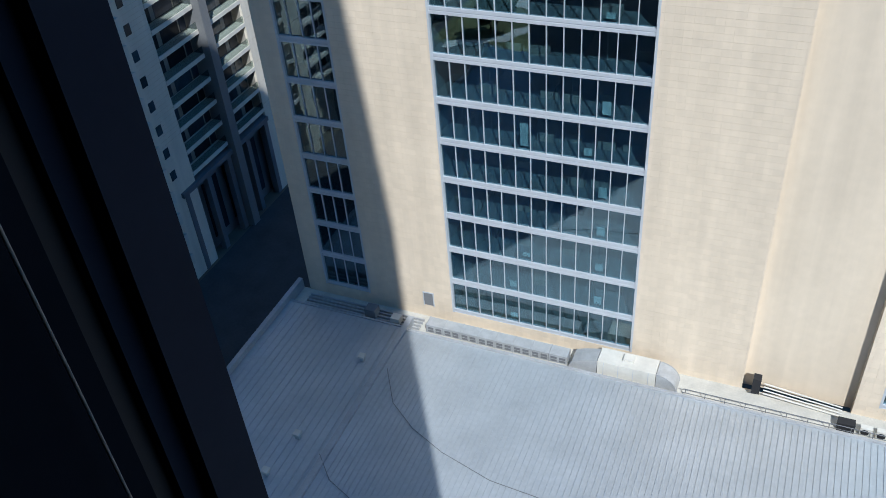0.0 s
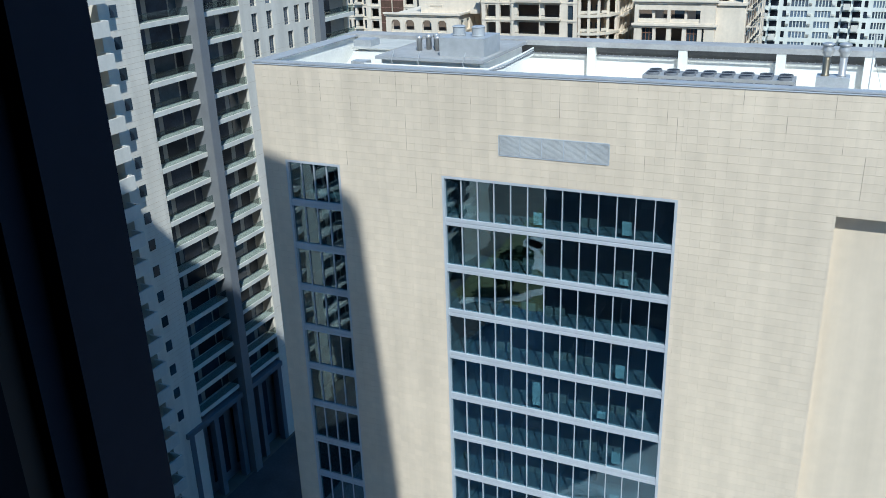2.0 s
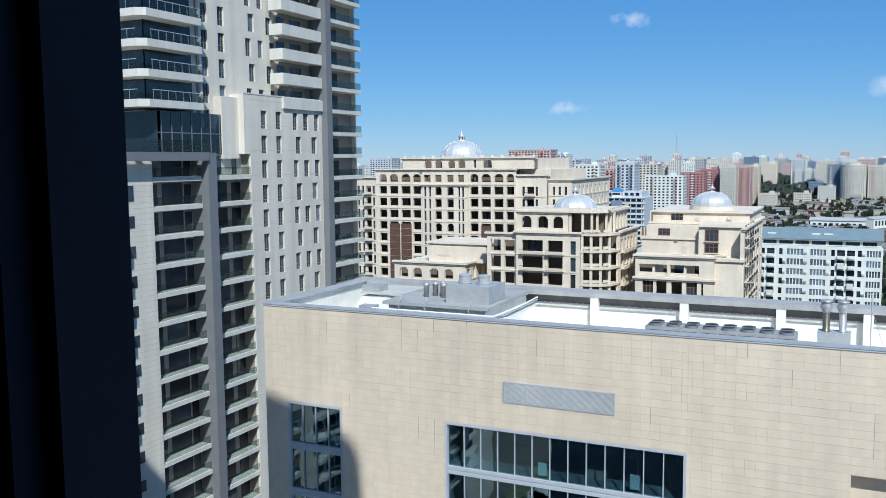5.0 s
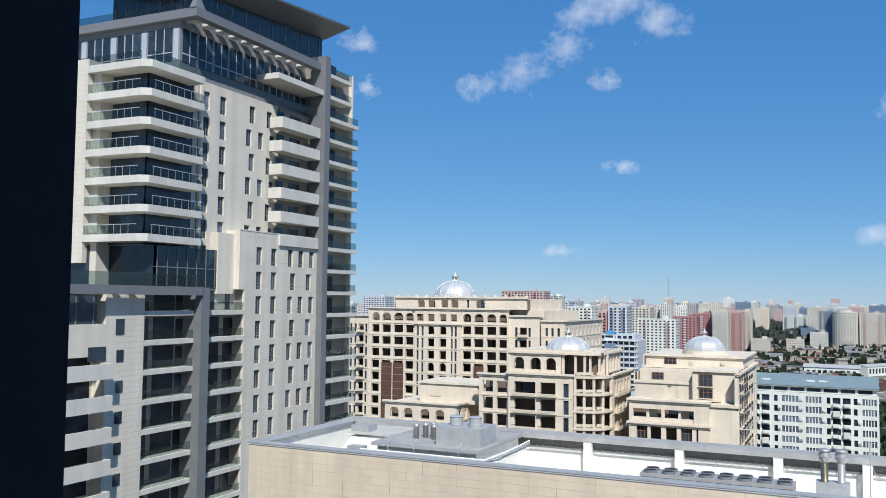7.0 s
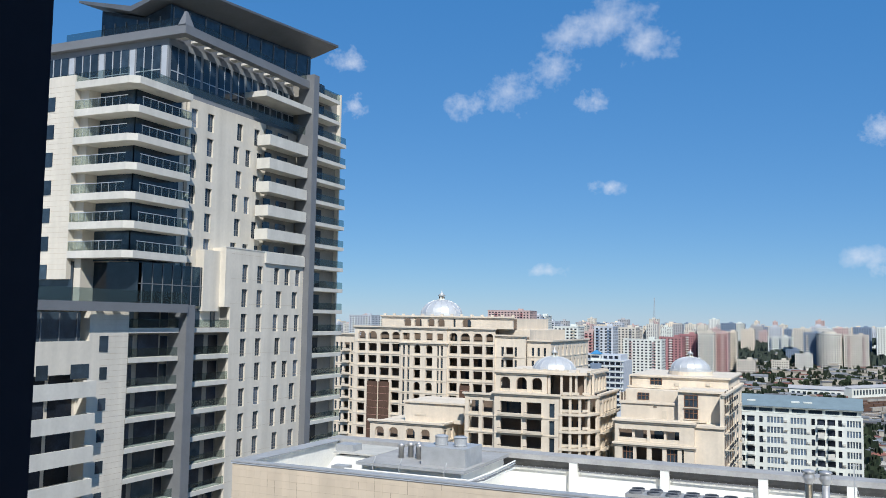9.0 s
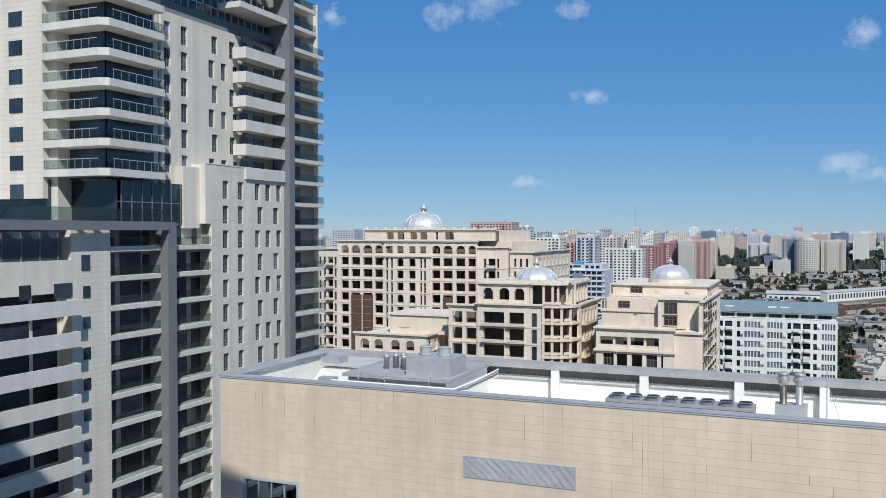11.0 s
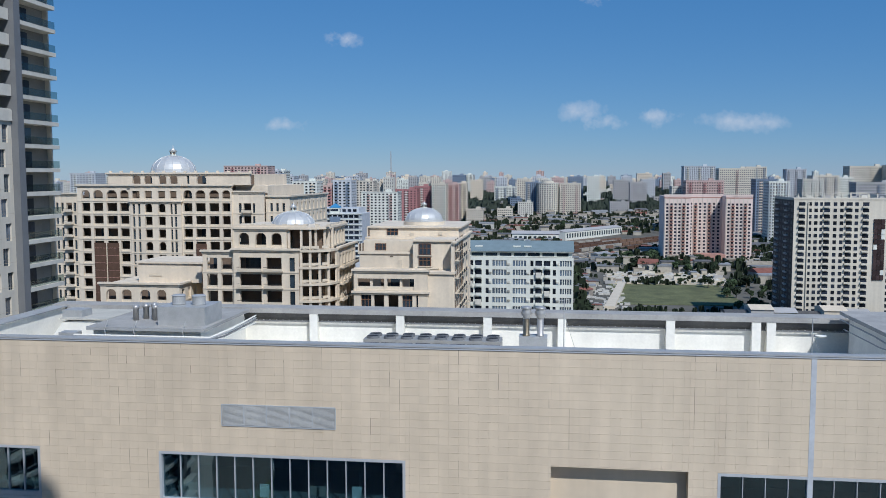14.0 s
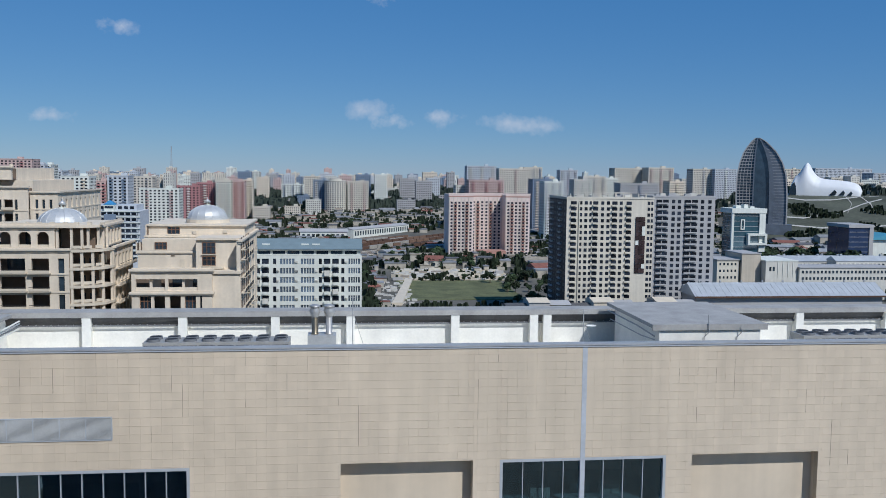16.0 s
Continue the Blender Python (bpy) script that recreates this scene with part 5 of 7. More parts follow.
for k in range(20):
    z = 62.6 - 3.05 * k
    for x in (118.7, 130.25, 140.4, 148.0):
        piece(blk, "balcony", PALEC, (2.8, 1.2, 0.75), (x - 0.3, 439.4, z - 2.05))
    piece(blk, "pier", PALEC, (0.5, 0.7, 3.05), (121.6, 439.65, z - 1.5))
bx(blk, "side_cladding", mat("dark_brown_cladding", (0.05, 0.045, 0.045), 0.7, var=0.2, scale=0.3), (114.95, 115.0, 440.3, 478, 0, 63.6))
for k in range(20):
    piece(blk, "side_balcony", GREYB, (0.9, 6.0, 0.8), (114.5, 470.0, 61.3 - 3.05 * k))
    piece(blk, "side_balcony", GREYB, (0.9, 5.0, 0.8), (114.5, 452.0, 61.3 - 3.05 * k))
for k in range(16):
    x = 117 + 2.7 * k + 1.2 * (k % 3)
    piece(blk, "roof_pier", PALEC, (0.5, 0.5, 2.0), (x, 441, 65.9))
piece(blk, "roof_beam", PALEC, (15, 0.6, 0.5), (141, 441, 67.1))
piece(blk, "roof_beam", PALEC, (9, 0.6, 0.5), (123, 441, 67.1))
blk2 = block("grey_block", "grey apartment slab with dark recessed balconies", 161.3, 195, 441, 474, 0, 65, GREYB, 3.05, [(163.0, 169.6), (171.4, 173.2), (174.6, 176.4), (178.2, 185.6), (187.2, 189.0), (191.2, 193.0)], (), "e", 0.60)
for k in range(20):
    z = 63.8 - 3.05 * k
    for x0, x1 in ((163.3, 169.2), (178.6, 185.2)):
        piece(blk2, "balcony", GREYB, (x1 - x0, 1.2, 0.7), ((x0 + x1) / 2, 440.3, z - 1.85))
        piece(blk2, "balcony_post", GREYB, (0.35, 0.3, 1.9), ((x0 + x1) / 2, 440.7, z - 0.5))
for b, x0, x1 in ((blk, 118, 160), (blk2, 165, 192)):
    for k in range(7):
        piece(b, "roof_unit", WHITE if k % 2 else GREYB, (2.0 + k % 3, 2, 1.2 + 0.5 * (k % 3)), (x0 + (x1 - x0) * k / 6.5, 446 + 3 * (k % 2), 64.8 if b is blk else 66.1))

pk = thing("pink_block", "pink apartment towers with red balcony columns", "apartment block", (138, 815, 0))
for x0, x1, y0, z1, nc in ((98, 121, 800, 57, 6), (121, 151, 818, 57, 7), (151, 174, 800, 57, 6)):
    bx(pk, "wall", PINK, (x0, x1, y0, 838, 0, z1))
    for c, (a, e) in enumerate(even(x0 + 0.8, x1 - 0.8, nc, 1.9)):
        for k in range(int((z1 - 5) / 3.1)):
            piece(pk, "window", FARG, (e - a, 0.2, 1.75), ((a + e) / 2, y0 - 0.05, 3.1 + 3.1 * k))
            if c % 3 == 1:
                piece(pk, "balcony", PINKD, (e - a + 1.0, 1.3, 1.0), ((a + e) / 2, y0 - 0.65, 1.5 + 3.1 * k))
        piece(pk, "pier", PALEC, (0.5, 0.5, z1 - 2), (a - 0.9, y0 - 0.2, z1 / 2 - 1))
    bx(pk, "attic", PINKD, (x0 - 0.3, x1 + 0.3, y0 - 0.3, y0 + 0.5, z1 - 2.2, z1 - 1.2))
    bx(pk, "parapet", PINK, (x0 - 0.3, x1 + 0.3, y0 - 0.3, y0 + 1, z1, z1 + 1.4))
bx(pk, "entrance_hall", PINKD, (126, 150, 790, 806, 0, 6))

# sail-shaped glass tower, steeper on one side
st = thing("sail_tower", "dark glass tower shaped like a pointed sail", "tower", (535, 1075, 10))
ax = Matrix.Translation((530.1, 1076.6, 0)) @ Matrix.Rotation(radians(-26.2), 4, "Z")
ZS = (6, 30, 55, 79, 94, 108, 116, 122, 126)
LE = (-22.0, -23.0, -24.0, -23.6, -21.0, -16.5, -11.5, -7.0, -2.5)
RI = (37.5, 37.5, 37.0, 35.0, 30.5, 22.5, 15.0, 8.5, 1.5)


def sail(z, s):
    return float(np.interp(z, ZS, LE if s < 0 else RI))


SG = mat("blue_grey_curtain_wall", (0.055, 0.085, 0.115), 0.12, 0.2, var=0.25, scale=0.15, ior=1.8)
SG2 = mat("slate_cladding", (0.16, 0.18, 0.21), 0.35, 0.2, var=0.2, scale=0.15)
zz = [6 + 3.75 * k for k in range(33)]
bm = bmesh.new()
prism(bm, [(sail(z, -1), z) for z in zz] + [(sail(z, 1), z) for z in zz[::-1]], "y", -9, 9)
mesh_part(st, "glass_body", SG, bm, m=ax)
for s, f, nm in ((-1, 1.0, "edge_rib"), (-1, 0.15, "inner_rib"), (1, 0.45, "inner_rib"), (1, 1.0, "edge_rib")):
    bm = bmesh.new()
    for z0, z1 in zip(zz, zz[1:]):
        a, b = sail(z0, s) * f, sail(z1, s) * f
        prism(bm, [(a - 0.8, z0), (a + 0.8, z0), (b + 0.8, z1), (b - 0.8, z1)], "y", -11.5, -8.8)
    mesh_part(st, nm, SG2 if f < 1 else GREYB, bm, m=ax)
bm = bmesh.new()
for z0, z1 in zip(zz, zz[1:]):
    prism(bm, [(sail(z0, 1) * 0.47, z0), (sail(z0, 1) - 0.8, z0), (sail(z1, 1) - 0.8, z1), (sail(z1, 1) * 0.47, z1)], "y", -9.8, -8.9)
mesh_part(st, "side_cladding", SG2, bm, m=ax)
for z in zz[1:-1]:
    a = sail(z, -1)
    piece(st, "lattice_bar", GREYB, (-a * 0.82, 0.5, 0.8), (a * 0.58, -9.5, z), ax)
    b = sail(z, 1)
    piece(st, "floor_band", GREYB, (b * 0.4, 0.3, 0.4), (b * 0.77, -10.0, z), ax)
for j in range(1, 5):
    f = 0.15 + 0.85 * j / 5
    bm = bmesh.new()
    for z0, z1 in zip(zz[:-2], zz[1:]):
        a, b = sail(z0, -1) * f, sail(z1, -1) * f
        prism(bm, [(a - 0.3, z0), (a + 0.3, z0), (b + 0.3, z1), (b - 0.3, z1)], "y", -10.2, -8.9)
    mesh_part(st, "lattice_post", GREYB, bm, m=ax)
bx(st, "podium", SG2, (-30, 44, -20, -8, 4, 17), m=ax)

# white flowing museum roof on its hill
mu = thing("wave_museum", "white flowing museum shell with a peaked crest", "museum", (752, 1298, 46))
mm = Matrix.Translation((752, 1298, 0)) @ Matrix.Rotation(radians(-30.1), 4, "Z")
bm = bmesh.new()
PX = (-52.5, -50, -46, -40, -35, -31, -28, -25, -20, -14, -8, 10, 30, 42, 49, 51.5)
PH = (1, 18, 29, 34, 43, 50, 52, 49, 39, 31, 27, 25, 23, 20, 15, 7)
sec = []
for k in range(61):
    x = -52.5 + 104 * k / 60
    sec.append((x, float(np.interp(x, PX, PH))))
rows = []
for j in range(9):
    q = j / 8
    rows.append([bm.verts.new((x + 4 * q, -20 + 40 * q, 48.5 + h * math.sin(math.pi * (0.09 + 0.91 * q)) ** 0.7 if q < 1 else 48.5)) for x, h in sec])
base = [bm.verts.new((x * 0.97, -18, 40)) for x, h in sec]
for a, b in zip([base] + rows, rows):
    for i in range(60):
        bm.faces.new((a[i], a[i + 1], b[i + 1], b[i]))
mesh_part(mu, "shell", mat("white_shell_panels", (0.74, 0.74, 0.73), 0.5, var=0.04, scale=0.1), bm, m=mm, smooth=True)
mesh_part(mu, "glazed_mouth", DARKG, prism(bmesh.new(), [(-51.5, 49), (-50, 58), (-47, 66), (-43.5, 69), (-41.5, 62), (-40.5, 49)], "y", -21.2, -19.6), m=mm)
for x, s in ((6, 1.0), (19, 0.9), (31, 0.75)):
    mesh_part(mu, "glazed_fold", DARKG, prism(bmesh.new(), [(x, 49.5), (x + 9 * s, 49.5), (x + 11 * s, 54 * s + 49.5 * (1 - s)), (x + 8 * s, 49.5 + 9 * s), (x + 6 * s, 49.5 + 6 * s)], "y", -21, -19.6), m=mm)
bx(mu, "plinth", SLOPE, (-60, 60, -24, 24, 30, 48.4), m=mm)

# glass office, blue office, halls, sheds
GL2 = mat("teal_curtain_wall", (0.04, 0.10, 0.13), 0.10, 0.2, var=0.2, scale=0.2, ior=1.8)
BLUE = mat("blue_curtain_wall", (0.025, 0.05, 0.12), 0.10, 0.2, var=0.2, scale=0.2, ior=1.8)
go = thing("glass_office", "teal glass office with white framed edges", "office building", (304, 645, 0))
bx(go, "glass_body", GL2, (292, 316, 628, 646, 0, 49))
bx(go, "roof_frame", BWHITE, (290.5, 318, 626.5, 647, 49, 52.6))
bx(go, "edge_frame", BWHITE, (312.6, 317.4, 626.8, 640, 20, 49))
bx(go, "corner_pillar", BWHITE, (290.8, 292.6, 627, 629, 0, 49))
for c in ((303, 318, 624.6, 628, 32.2, 33.8), (303, 318, 624.6, 628, 25.2, 26.8), (303, 304.6, 624.6, 628, 26.8, 32.2), (316.4, 318, 624.6, 628, 26.8, 32.2)):
    bx(go, "bay_frame", BWHITE, c)
for c in ((298, 301.2, 627.2, 628, 43.6, 44.4), (298, 301.2, 627.2, 628, 36.6, 37.4), (298, 298.7, 627.2, 628, 37.4, 43.6), (300.5, 301.2, 627.2, 628, 37.4, 43.6)):
    bx(go, "window_frame", BWHITE, c)
for k in range(12):
    piece(go, "floor_band", STEEL, (20, 0.3, 0.3), (302.5, 627.9, 4 + 3.9 * k))
    piece(go, "side_band", STEEL, (0.3, 17, 0.3), (291.9, 637, 4 + 3.9 * k))
for x, w, h in ((298, 4, 2.0), (304, 3, 2.8), (309, 3, 1.4)):
    bx(go, "roof_hut", BWHITE, (x - w / 2, x + w / 2, 632, 638, 52.6, 52.6 + h))
bo = thing("blue_office", "dark blue glass office with pale edge frame", "office building", (405, 655, 0))
bx(bo, "glass_body", BLUE, (394, 412, 642, 672, 0, 37.5))
bx(bo, "roof_frame", GREYB, (393, 414, 641, 673, 37.5, 40))
bx(bo, "edge_frame", GREYB, (410.6, 414, 641.2, 660, 0, 37.5))
for k in range(9):
    piece(bo, "floor_band", STEEL, (16.4, 0.3, 0.3), (402.3, 641.9, 3 + 3.9 * k))
ca = thing("teal_canopy", "pale teal tensile canopy beside the blue office", "canopy", (424, 650, 0))
bx(ca, "hall", BWHITE, (416, 450, 645, 670, 0, 28))
mesh_part(ca, "roof", mat("teal_roof", (0.10, 0.32, 0.42), 0.5), prism(bmesh.new(), [(414, 28), (430, 33), (452, 30), (452, 28)], "y", 643, 672))
lh = thing("cream_house", "cream rendered hall with small windows", "hall", (241, 526, 0))
bx(lh, "wall", PALEC, (233.6, 248, 522, 540, 0, 24))
bx(lh, "roof", GREYB, (233, 248.6, 521.4, 540.6, 24, 24.7))
for j in range(3):
    for k in range(5):
        piece(lh, "window", DARKG, (1.1, 0.2, 1.5), (235.6 + 2.5 * k, 521.95, 21.6 - 4.2 * j))
mh = thing("stone_hall", "tan windowless stone hall", "hall", (255, 530, 0))
bx(mh, "wall", mat("tan_stone_block", (0.50, 0.44, 0.35), 0.85, var=0.08, scale=0.2, streak=0.1), (248.8, 261.2, 520, 545, 0, 28))
bx(mh, "parapet", GREYB, (248.5, 261.5, 519.7, 545.3, 28, 28.6))
wh = thing("white_annexe", "white flat-roofed annexe with two dark windows", "annexe", (272, 520, 0))
bx(wh, "wall", WHITE, (261.6, 282.5, 514, 545, 0, 24))
bx(wh, "parapet", BWHITE, (261.3, 282.8, 513.7, 545, 24, 24.6))
for x in (264.6, 266.8):
    piece(wh, "window", DARKG, (1.3, 0.2, 2.6), (x, 513.95, 19.4))
for k in range(4):
    piece(wh, "rib", BWHITE, (0.35, 0.4, 9), (269.5 + 3.3 * k, 513.9, 19))
la = thing("long_annexe", "long white annexe with rows of small windows", "annexe", (310, 515, 0))
bx(la, "wall", WHITE, (282.8, 345, 512, 530, 0, 20))
bx(la, "flat_roof", GREYB, (282.4, 345.4, 511.5, 530.5, 20, 20.6))
for k in range(24):
    for z in (17.6, 13.6):
        piece(la, "window", DARKG, (1.3, 0.2, 1.7), (285 + 2.5 * k, 511.95, z))
for nm, lab, c, rz in (("workshop", "low workshop with a long grey roof", (284, 350, 545, 562), 24), ("workshop", "low workshop with a long grey roof", (300, 372, 568, 584), 22), ("workshop", "low workshop with a long grey roof", (318, 360, 530.8, 542), 25.5)):
    w = thing(nm, lab, "workshop", ((c[0] + c[1]) / 2, (c[2] + c[3]) / 2, 0))
    bx(w, "wall", WHITE, (c[0], c[1], c[2], c[3], 0, rz - 3))
    mesh_part(w, "roof", SHEDR, prism(bmesh.new(), [(c[2] - 0.6, rz - 3), ((c[2] + c[3]) / 2, rz), (c[3] + 0.6, rz - 3)], "x", c[0] - 0.6, c[1] + 0.6))
    for k in range(int((c[1] - c[0]) / 3) - 1):
        piece(w, "window", DARKG, (1.5, 0.2, 1.6), (c[0] + 2.5 + 3 * k, c[2] - 0.05, rz - 5.4))
    for k in range(4):
        piece(w, "roof_vent", STEEL, (1.4, 1.2, 1.5), (c[0] + 6 + 14 * k, (c[2] + c[3]) / 2, rz + 0.3))
sh = thing("long_shed", "long low shed with a pale grey metal roof", "shed", (225, 425, 0))
bx(sh, "wall", GREYB, (176, 275, 415.5, 434.5, 0, 16.6))
mesh_part(sh, "roof", SHEDR, prism(bmesh.new(), [(413.8, 16.6), (425, 22.3), (436.2, 16.6)], "x", 174.4, 276.6))
bx(sh, "gutter", BROWN, (174.4, 276.6, 413.3, 413.8, 15.9, 16.7))
for k in range(34):
    mesh_part(sh, "roof_seam", SHEDR, prism(bmesh.new(), [(413.8, 16.63), (425, 22.33), (425, 22.42), (413.8, 16.72)], "x", 175.6 + 3.05 * k, 175.7 + 3.05 * k))
for k in range(9):
    piece(sh, "roof_vent", STEEL, (0.8, 0.8, 1.3), (181 + 11.2 * k, 425, 22.6))
for k in range(9):
    x = 84 + 10.6 * k
    w = thing("low_shed", "low dusty shed with a brown sheet roof", "shed", (x, 415, 0), "low sheds")
    z = 12.2 + 1.3 * (k * 5 % 3)
    bx(w, "wall", GREYB if k % 2 else SAND2, (x - 5, x + 5, 408 + k % 3, 424, 0, z))
    mesh_part(w, "roof", (GUTTER, SAND2, GREYB)[k % 3], prism(bmesh.new(), [(407.4 + k % 3, z), (416, z + 1.5), (424.6, z)], "x", x - 5.3, x + 5.3))

# ---- field, railway and roads ----
fld = new("field", boxes_mesh("field", [(38, 112, 520, 615, -0.5, 0.35)], GRASS))
tagged(fld, "rough green field between houses", "field", kind="structure")
tagged(new("bare_bank", boxes_mesh("bare_bank", [(40, 125, 616, 690, -0.5, 0.3)], EARTH)), "bare yellow earth bank behind the field", "ground", kind="structure")
bm = bmesh.new()
prism(bm, [(-30, 790), (45, 785), (135, 905), (310, 1150), (430, 1330), (350, 1340), (150, 1200), (60, 1090), (-40, 925)], "z", -0.5, 0.6)
tagged(mesh_part(None, "railway_bed", BALLAST, bm), "brown railway ballast with many tracks", "railway", kind="structure")
rng = random.Random(5)
rail_m = Matrix.Translation((10, 860, 0.6)) @ Matrix.Rotation(radians(55.6), 4, "Z")
for k in range(12):
    tr_ = thing("railway_track", "rusty railway track on dark sleepers", "track", (10, 860, 0.6), "railway tracks")
    v = -42 + 7.0 * k
    bx(tr_, "sleeper_bed", DIMROOM if k % 3 else SAND2, (-70 + 20 * (k % 3), 520, v - 1.3, v + 1.3, -0.3, 0.12), m=rail_m)
    for s_ in (-0.75, 0.75):
        bx(tr_, "rail", STEEL, (-70 + 20 * (k % 3), 520, v + s_ - 0.08, v + s_ + 0.08, 0.13, 0.3), m=rail_m)
RUST = mat("rusty_wagon", (0.17, 0.105, 0.07), 0.8, var=0.25, scale=0.5)
TANK = mat("pale_tank_wagon", (0.36, 0.33, 0.28), 0.6, 0.1, var=0.15)
for k, (v, u0, n) in enumerate(((-35, 20, 11), (-14, -30, 7), (-7, 60, 12), (7, -10, 6), (14, 90, 10), (21, 20, 8), (35, 40, 9))):
    t = thing("freight_train", "row of brown freight wagons standing on the tracks", "train", (60, 900, 0.6), "freight trains")
    for j in range(n):
        c_ = (RUST, BROWN, TANK, RUST, BROWN)[(k + (j // 3)) % 5]
        piece(t, "wagon", c_, (13.4, 2.9, 2.6 + 0.8 * ((j // 3) % 2)), (u0 + 15.2 * j, v, 2.4), rail_m)
dep = thing("rail_depot", "long white depot hall beside the railway", "depot", (40, 1060, 0))
dm = Matrix.Translation((14, 1012, 0)) @ Matrix.Rotation(radians(56.5), 4, "Z")
bx(dep, "wall", DARKG, (0, 130, 0.6, 18, 0, 9.4), m=dm)
bx(dep, "plinth_wall", BWHITE, (-0.4, 130.4, 0, 0.5, 0, 3.2), m=dm)
bx(dep, "eave_wall", BWHITE, (-0.4, 130.4, 0, 0.5, 8.4, 10.4), m=dm)
bx(dep, "end_wall", BWHITE, (-0.8, 0, 0, 18, 0, 10.4), m=dm)
mesh_part(dep, "roof", GREYB, prism(bmesh.new(), [(-0.6, 10.4), (9, 12.6), (18.6, 10.4)], "x", -1, 131), m=dm)
for k in range(24):
    piece(dep, "pillar", BWHITE, (2.0, 0.5, 5.4), (1.2 + 5.55 * k, 0.2, 5.8), dm)
dh = thing("rail_hall", "white low hall with a row of windows", "hall", (-10, 1000, 0))
bx(dh, "wall", BWHITE, (-46, 6, 985, 1004, 0, 10))
mesh_part(dh, "roof", GREYB, prism(bmesh.new(), [(984, 10), (994.5, 13), (1005, 10)], "x", -47, 7))
for k in range(9):
    piece(dh, "window", DARKG, (3, 0.2, 3.4), (-42 + 5.4 * k, 984.9, 5.6))
ln = thing("elevated_lane", "pale concrete lane beside the field", "lane", (27, 560, 0), kind="structure")
mesh_part(ln, "deck", SAND2, prism(bmesh.new(), [(29, 500), (35, 500), (50, 615), (45, 615)], "z", -0.5, 1.6))

def at(az, d):
    a = math.radians(az)
    return d * math.sin(a), d * math.cos(a)


# ---- trees ----
def tree_mesh(seed, r, h):
    rnd = random.Random(seed)
    v, f = [], []
    for c in range(14):
        a, e = rnd.uniform(0, 6.28), rnd.uniform(0, 1)
        cx, cy, cz = r * 0.62 * e ** 0.5 * math.cos(a), r * 0.62 * e ** 0.5 * math.sin(a), h * rnd.uniform(0.42, 0.9)
        rr = r * rnd.uniform(0.28, 0.5)
        for k in range(22):
            d = Vector((rnd.gauss(0, 1), rnd.gauss(0, 1), rnd.gauss(0, 0.8))).normalized()
            p = Vector((cx, cy, cz)) + d * rr * rnd.uniform(0.6, 1.1)
            t = d.cross(Vector((rnd.gauss(0, 1), rnd.gauss(0, 1), rnd.gauss(0, 1)))).normalized()
            b = d.cross(t)
            s = rr * rnd.uniform(0.35, 0.6)
            i = len(v)
            v += [p - t * s, p + b * s * 0.7 + d * s * 0.3, p + t * s, p - b * s * 0.7 + d * s * 0.3]
            f.append((i, i + 1, i + 2, i + 3))
    me = bpy.data.meshes.new("crown")
    me.from_pydata([tuple(p) for p in v], [], f)
    me.materials.append(LEAF)
    return me


def trunk_mesh(h):
    bm = lathe(bmesh.new(), [(0.35, 0), (0.25, h * 0.3), (0.16, h * 0.6)], 7)
    for k in range(3):
        a = 2.1 * k
        prism(bm, [(-0.08, h * 0.4), (0.08, h * 0.4), (0.9 * math.cos(a) + 0.05, h * 0.62), (0.9 * math.cos(a) - 0.05, h * 0.62)], "y", -0.06 + 0.3 * math.sin(a), 0.06 + 0.3 * math.sin(a))
    me = bpy.data.meshes.new("trunk")
    bm.to_mesh(me)
    bm.free()
    me.materials.append(BARK)
    return me


TREES = [(tree_mesh(k, 3.6 + 0.5 * k, 7.5 + k), trunk_mesh(7.5 + k)) for k in range(4)]


def tree(x, y, z, s=1.0, k=0, group="city trees"):
    t = thing("tree", "broad dark green tree among the houses", "tree", (x, y, z), group)
    for name, me in (("crown", TREES[k][0]), ("trunk", TREES[k][1])):
        ob = new(name, me)
        ob.parent = t
    t.scale = (s, s, s * rng.uniform(0.8, 1.1))
    t.rotation_euler = (0, 0, rng.uniform(0, 6.28))
    return t


# ---- street below the tower ----
tagged(new("street", boxes_mesh("street", [(-71.5, -47.2, -60, 140, -0.5, 0.05)], ASPH)), "dark asphalt street between tower and podium", "street", kind="structure")
# plaza with lawns, curved paths and trees, seen only in the glazing opposite
PAVE = mat("pale_paving", (0.62, 0.60, 0.55), 0.8, var=0.08, scale=0.5)
tagged(new("plaza_lawn", boxes_mesh("plaza_lawn", [(-70, -20, -150, -28, -0.5, 0.06)], GRASS)), "green plaza lawn below the towers", "lawn", kind="structure")
for cx_, cy_, r0, r1, a0, a1 in ((-48, -62, 13, 18, 20, 330), (-34, -95, 20, 24, 60, 260), (-62, -100, 8, 12, 0, 350), (-70, -45, 17, 20, -80, 80), (-30, -50, 9, 12, 100, 300)):
    b_ = bmesh.new()
    arc = [radians(a0 + (a1 - a0) * k / 36) for k in range(37)]
    prism(b_, [(cx_ + r1 * math.cos(a), cy_ + r1 * math.sin(a)) for a in arc] + [(cx_ + r0 * math.cos(a), cy_ + r0 * math.sin(a)) for a in arc[::-1]], "z", -0.3, 0.12)
    tagged(mesh_part(None, "curved_path", PAVE, b_), "pale curved path across the plaza lawn", "path", kind="structure")
for k in range(26):
    tree(rng.uniform(-68, -26), rng.uniform(-125, -32), 0.05, rng.uniform(0.6, 1.0), rng.randrange(4), "plaza trees")

